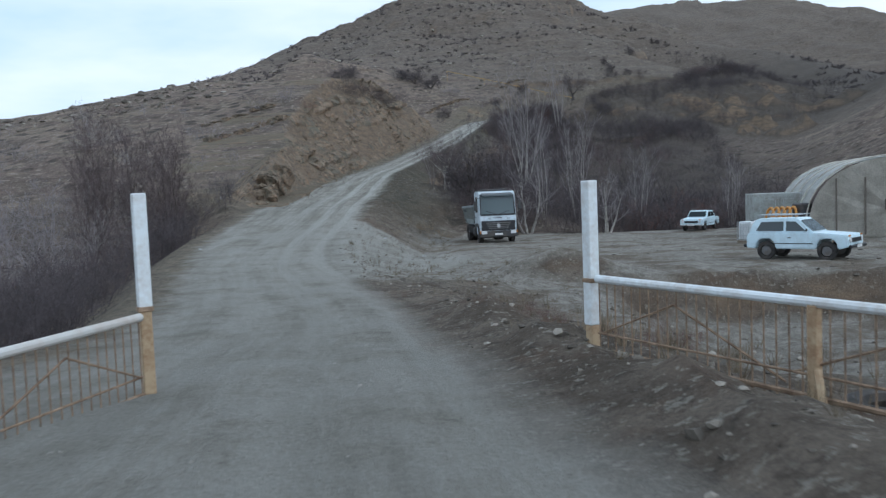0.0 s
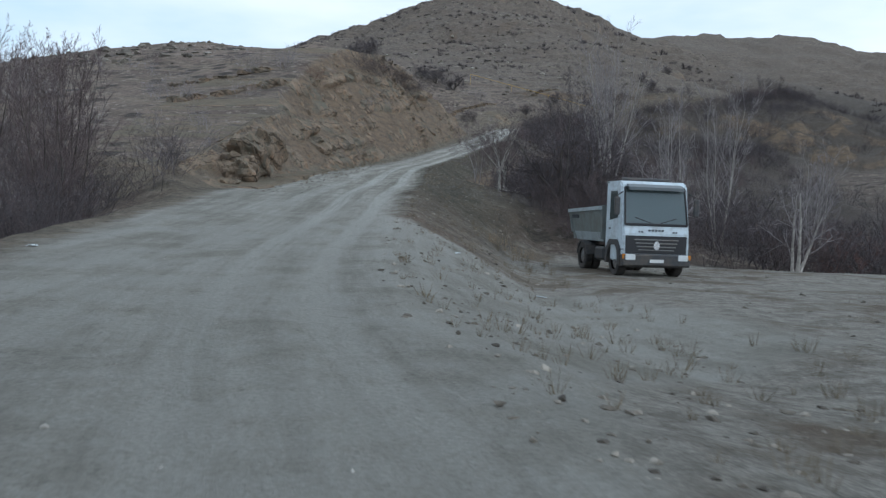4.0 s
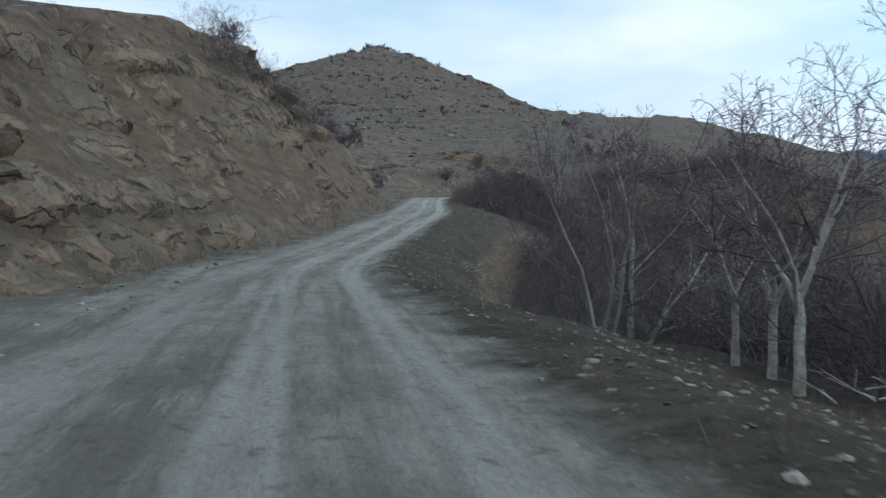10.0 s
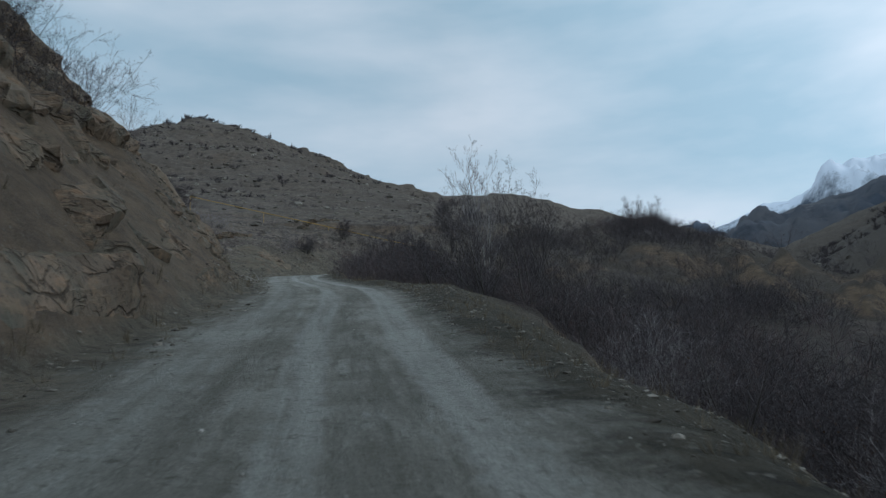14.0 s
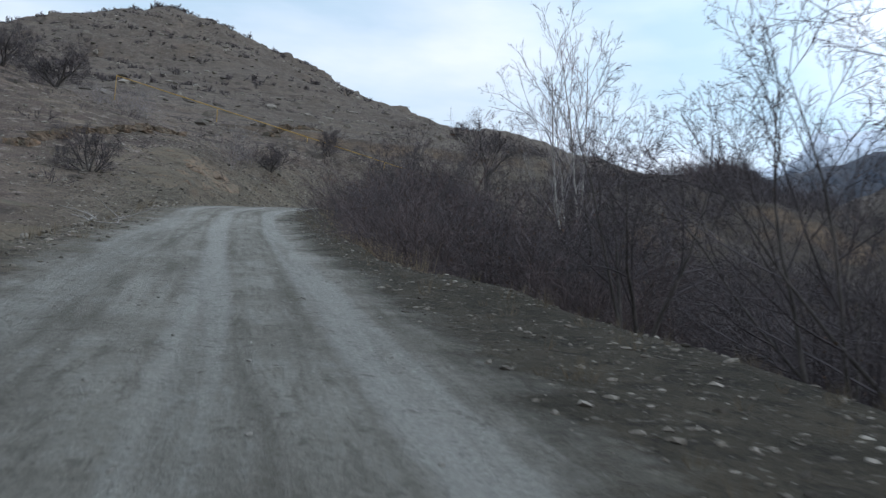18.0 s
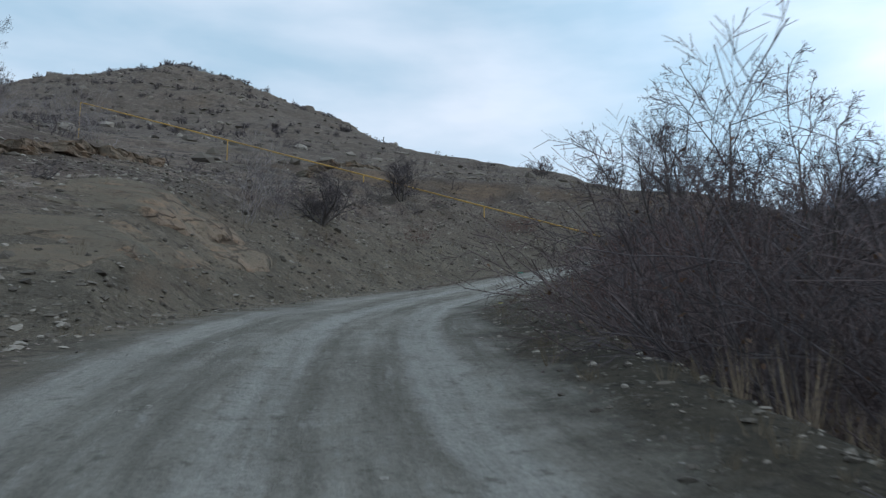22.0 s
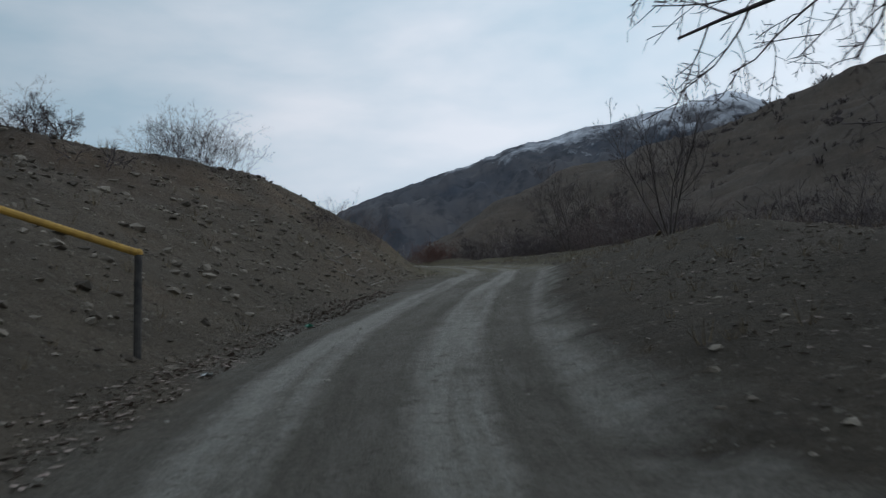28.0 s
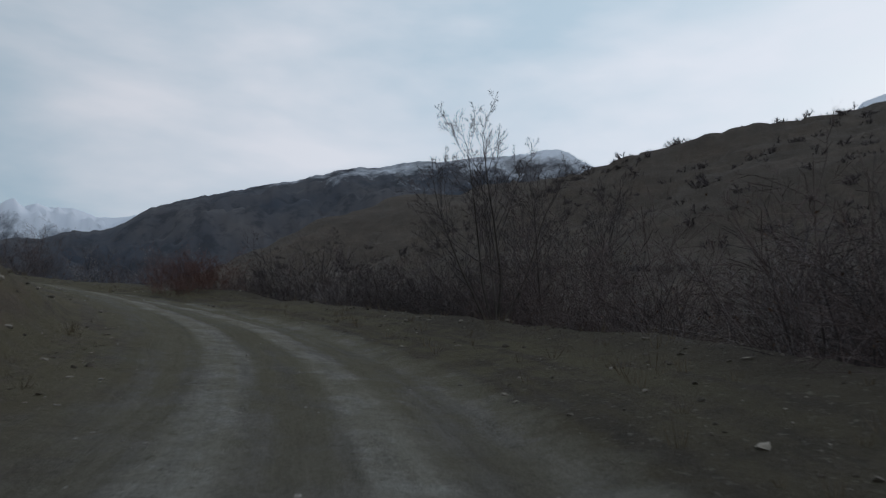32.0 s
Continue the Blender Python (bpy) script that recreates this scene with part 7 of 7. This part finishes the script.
def arch_tent():
    t = thing("arched_tent", "large arched canvas work tent with a small window, patched and sagging", "tent")
    half, hgt, long_ = 4.3, 4.3, 12.0
    n = 18
    prof = [(-half * math.cos(math.pi * i / n), hgt * math.sin(math.pi * i / n) ** 0.72) for i in range(n + 1)]

    def shell(y0, y1, rows, scale=1.0):
        bm = bmesh.new()
        grid = []
        for j in range(rows + 1):
            y = y0 + (y1 - y0) * j / rows
            sag = 0.06 * math.sin(j * 2.1)
            grid.append([bm.verts.new((x * (scale + 0.01 * math.sin(j * 3 + i)), y, max(z * scale - sag * (z > 1) + 0.03 * math.sin(i * 2.3 + j), 0.0))) for i, (x, z) in enumerate(prof)])
        for a, b in zip(grid, grid[1:]):
            for i in range(n):
                bm.faces.new((a[i], a[i + 1], b[i + 1], b[i]))
        bmesh.ops.solidify(bm, geom=bm.faces[:], thickness=0.03)
        return bm

    part("roof_cover", shell(0.4, long_, 14), TARP, t, "pale grey tarpaulin roof cover")
    bm = bmesh.new()
    ring = [bm.verts.new((x * 0.985, 0.0, z * 0.985)) for x, z in prof]
    inner = [bm.verts.new((x * 0.5, -0.12 + 0.06 * math.sin(i * 1.9), z * 0.55 + 0.2)) for i, (x, z) in enumerate(prof)]
    mid = bm.verts.new((0, -0.05, 1.4))
    for i in range(n):
        bm.faces.new((ring[i], ring[i + 1], inner[i + 1], inner[i]))
        bm.faces.new((inner[i], inner[i + 1], mid))
    foot = [bm.verts.new((x, -0.02, 0.0)) for x in np.linspace(-half * 0.98, half * 0.98, 6)]
    bm.faces.new([ring[0]] + foot[1:-1] + [ring[-1], inner[-1], mid, inner[0]])
    bmesh.ops.solidify(bm, geom=bm.faces[:], thickness=0.03)
    wall = part("end_wall", bm, CANVAS, t, "beige canvas end wall with folds")
    part("window_frame", box(bmesh.new(), (0.5, 0.06, 0.6), (-0.3, -0.2, 1.75), 0.02), BAND, wall)
    part("window_pane", box(bmesh.new(), (0.38, 0.03, 0.46), (-0.3, -0.235, 1.75)), GLASS, wall)
    for k, x in enumerate((-2.9, -1.5)):
        part("strap", prism(bmesh.new(), [(-0.16, 0.2), (-0.17, 3.2), (-0.12, 3.2), (-0.12, 0.2)], x, x + 0.08), BAND, wall)
    for j in range(5):
        y = 0.3 + j * 2.9
        bm = bmesh.new()
        for (x0, z0), (x1, z1) in zip(prof, prof[1:]):
            rod(bm, (x0 * 1.012, y, z0 * 1.012), (x1 * 1.012, y, z1 * 1.012), 0.04, None, 5)
        part("hoop", bm, CANVAS, t)
    t.matrix_basis = Matrix.Translation((25.2, 20.5, height(25.2, 20.5) - 0.05)) @ Matrix.Rotation(-0.25, 4, "Z")


arch_tent()


def store_container():
    t = thing("site_container", "weathered grey site container with double doors beside the tent", "container")
    part("shell", box(bmesh.new(), (3.0, 2.3, 2.3), (0, 0, 1.35), 0.03), CONTAINER, t)
    for i in range(12):
        part("wall_rib", box(bmesh.new(), (0.1, 0.03, 2.0), (-1.36 + i * 0.247, -1.16, 1.35), 0.008), CONTAINER, t)
    for sx in (-0.45, 0.45):
        d = part("door", box(bmesh.new(), (0.8, 0.04, 1.7), (sx, -1.19, 1.3), 0.01), CONTAINER, t)
        part("lock_bar", rod(bmesh.new(), (sx * 0.5, -1.23, 0.5), (sx * 0.5, -1.23, 2.1), 0.02, None, 6), CAGE, d)
    for sx in (-1.2, 1.2):
        part("skid", box(bmesh.new(), (0.2, 2.3, 0.2), (sx, 0, 0.1), 0.01), TIMBER, t)
    t.matrix_basis = Matrix.Translation((21.6, 27.5, height(21.6, 27.5))) @ Matrix.Rotation(-0.15, 4, "Z")


store_container()


def hose_reel():
    """Orange machine with upright curved ribs and a low trailer bed."""
    t = thing("orange_machine", "orange machine with curved ribs on a low steel trailer", "machine")
    part("bed", box(bmesh.new(), (3.2, 1.5, 0.16), (0, 0, 0.7), 0.02), CHASSIS, t)
    part("engine_box", box(bmesh.new(), (0.9, 1.1, 1.1), (0.9, 0, 1.33), 0.06), CHASSIS, t)
    part("deck", box(bmesh.new(), (1.8, 1.2, 0.2), (-0.4, 0, 0.88), 0.03), ORANGE, t)
    for i in range(5):
        bm = bmesh.new()
        pts = [(-1.1 + i * 0.32 + 0.1 * math.sin(k * 0.5), 0.0 + 0.5 * math.cos(k * 0.45), 0.95 + 0.75 * math.sin(k * 0.45)) for k in range(8)]
        for a, b in zip(pts, pts[1:]):
            rod(bm, a, b, 0.07, None, 7)
        part("curved_rib", bm, ORANGE, t)
    part("drawbar", rod(bmesh.new(), (-1.6, 0, 0.66), (-2.6, 0, 0.45), 0.05), CHASSIS, t)
    part("prop", rod(bmesh.new(), (-2.4, 0, 0.5), (-2.4, 0, 0.0), 0.04), CHASSIS, t)
    for sy in (-0.7, 0.7):
        w = wheel(t, 0.6, sy, 0.36, 0.36, 0.2, 0.55, math.pi / 2)
    t.matrix_basis = Matrix.Translation((20.5, 22.6, height(20.5, 22.6))) @ Matrix.Rotation(0.1, 4, "Z")


hose_reel()


# ---- gate ----
def gate_post(x, y, label, dz, tall=1.0, white=0.9):
    p = thing("gate_post", label, "gate post", "gate posts")
    part("foot", box(bmesh.new(), (0.115, 0.115, 1.3), (0, 0, 0.28), 0.01), POST_RUST, p, "rusty ochre lower post")
    part("sleeve", box(bmesh.new(), (0.135, 0.135, 2.02 - white), (0, 0, 1.01 + white / 2), 0.012), POST_WHITE, p, "chipped white painted upper post")
    part("collar", box(bmesh.new(), (0.15, 0.15, 0.05), (0, 0, 0.92), 0.008), RUST, p)
    p.matrix_basis = Matrix.Translation((x, y, height(x, y) + dz)) @ Matrix.Rotation(0.5, 4, "Z") @ Matrix.Diagonal((1, 1, tall, 1))
    return p


def gate_leaf(a, b, label, second_post, rail, drop):
    """A low railing leaf from post a towards b."""
    g = thing("gate_leaf", label, "gate", "gate leaves")
    a, b = Vector((*a, 0)), Vector((*b, 0))
    run = b - a
    length = run.length
    part("top_rail", rod(bmesh.new(), (0.1, 0, 0.9), (length, 0, 0.9), 0.044, None, 10), rail, g, "painted top rail flaking to rust")
    part("bottom_rail", rod(bmesh.new(), (0.1, 0, 0.12), (length, 0, 0.12), 0.025, None, 6), RUST, g)
    part("lower_bar", rod(bmesh.new(), (0.1, 0, 0.3), (length, 0, 0.3), 0.012, None, 6), RUST, g)
    n = int(length / 0.13)
    for i in range(1, n):
        part("baluster", rod(bmesh.new(), (i * length / n, 0, 0.08), (i * length / n, 0, 0.88), 0.008, None, 5), RUST, g)
    for k in range(int(length / 2.5) + 1):
        x0 = 0.15 + 2.5 * k
        part("brace", rod(bmesh.new(), (x0, 0.015, 0.3), (min(x0 + 1.1, length), 0.015, 0.72), 0.012, None, 5), RUST, g)
        part("brace", rod(bmesh.new(), (min(x0 + 1.1, length), 0.015, 0.72), (min(x0 + 2.4, length), 0.015, 0.2), 0.012, None, 5), RUST, g)
    if second_post:
        part("middle_post", box(bmesh.new(), (0.09, 0.09, 1.1), (2.85, 0, 0.33), 0.01), POST_RUST, g, "ochre middle post")
        part("prop", rod(bmesh.new(), (2.9, -0.03, 0.35), (3.15, -0.25, -0.05), 0.035, None, 6), POST_RUST, g)
    z = height(a.x, a.y) - drop
    g.matrix_basis = Matrix.Translation((a.x, a.y, z)) @ Matrix.Rotation(math.atan2(run.y, run.x), 4, "Z")
    return g


gate_post(3.8, -14.1, "square white gate post with rusty ochre foot", -0.24, 1.0, 0.42)
gate_post(-0.85, -15.0, "square white gate post with rusty ochre foot", -0.1, 1.06)
gate_leaf((3.8, -14.1), (6.6, -19.1), "open iron gate leaf with thin bars and a white rail", True, POST_WHITE, 0.2)
gate_leaf((-0.85, -15.0), (-2.2, -21.2), "open iron gate leaf with thin bars and a rusty rail", False, RAIL_RUST, 0.1)


def tyre_ring(x, y, r, label):
    t = thing("old_tyre", label, "tyre")
    bm = bmesh.new()
    n, m = 28, 8
    grid = [[bm.verts.new(((r + 0.1 * math.cos(v)) * math.cos(u), (r + 0.1 * math.cos(v)) * math.sin(u), 0.1 + 0.1 * math.sin(v))) for v in (2 * math.pi * j / m for j in range(m))] for u in (2 * math.pi * i / n for i in range(n))]
    for i in range(n):
        for j in range(m):
            bm.faces.new((grid[i][j], grid[(i + 1) % n][j], grid[(i + 1) % n][(j + 1) % m], grid[i][(j + 1) % m]))
    part("tread", bm, RUBBER, t)
    t.matrix_basis = Matrix.Translation((x, y, height(x, y) - 0.03))


tyre_ring(-3.3, -15.6, 0.42, "old black tyre lying on the ground behind the gate")
tyre_ring(6.3, -15.8, 0.4, "old black tyre lying in the hollow behind the gate")


# ---- gas pipe over the hillside ----
def gas_pipe():
    g = thing("gas_pipe", "yellow-painted gas pipe on short posts across the hillside", "pipe")
    pts = [(32.8, 192.9, 26.45), (26.5, 196.7, 28.6), (19.5, 200.9, 31.0), (11.0, 206.0, 33.9), (1.0, 212.0, 37.3)]
    pts = [(x, y, max(z, height(x, y) + 0.5)) for x, y, z in pts]
    for a, b in zip(pts, pts[1:]):
        part("pipe_length", rod(bmesh.new(), a, b, 0.045, None, 10), PIPE_YELLOW, g)
    for x, y, z in pts[1:]:
        part("support_post", rod(bmesh.new(), (x, y, height(x, y) - 0.2), (x, y, z), 0.035, None, 8), PIPE_YELLOW, g)
    x, y, z = pts[0]
    bm = bmesh.new()
    bmesh.ops.create_uvsphere(bm, u_segments=12, v_segments=8, radius=0.055, matrix=Matrix.Translation(pts[0]))
    part("elbow", bm, PIPE_YELLOW, g)
    part("riser", rod(bmesh.new(), (x, y, height(x, y) - 0.3), (x, y, z), 0.046, None, 10), PIPE_BLACK, g, "black coated riser going into the ground")


gas_pipe()
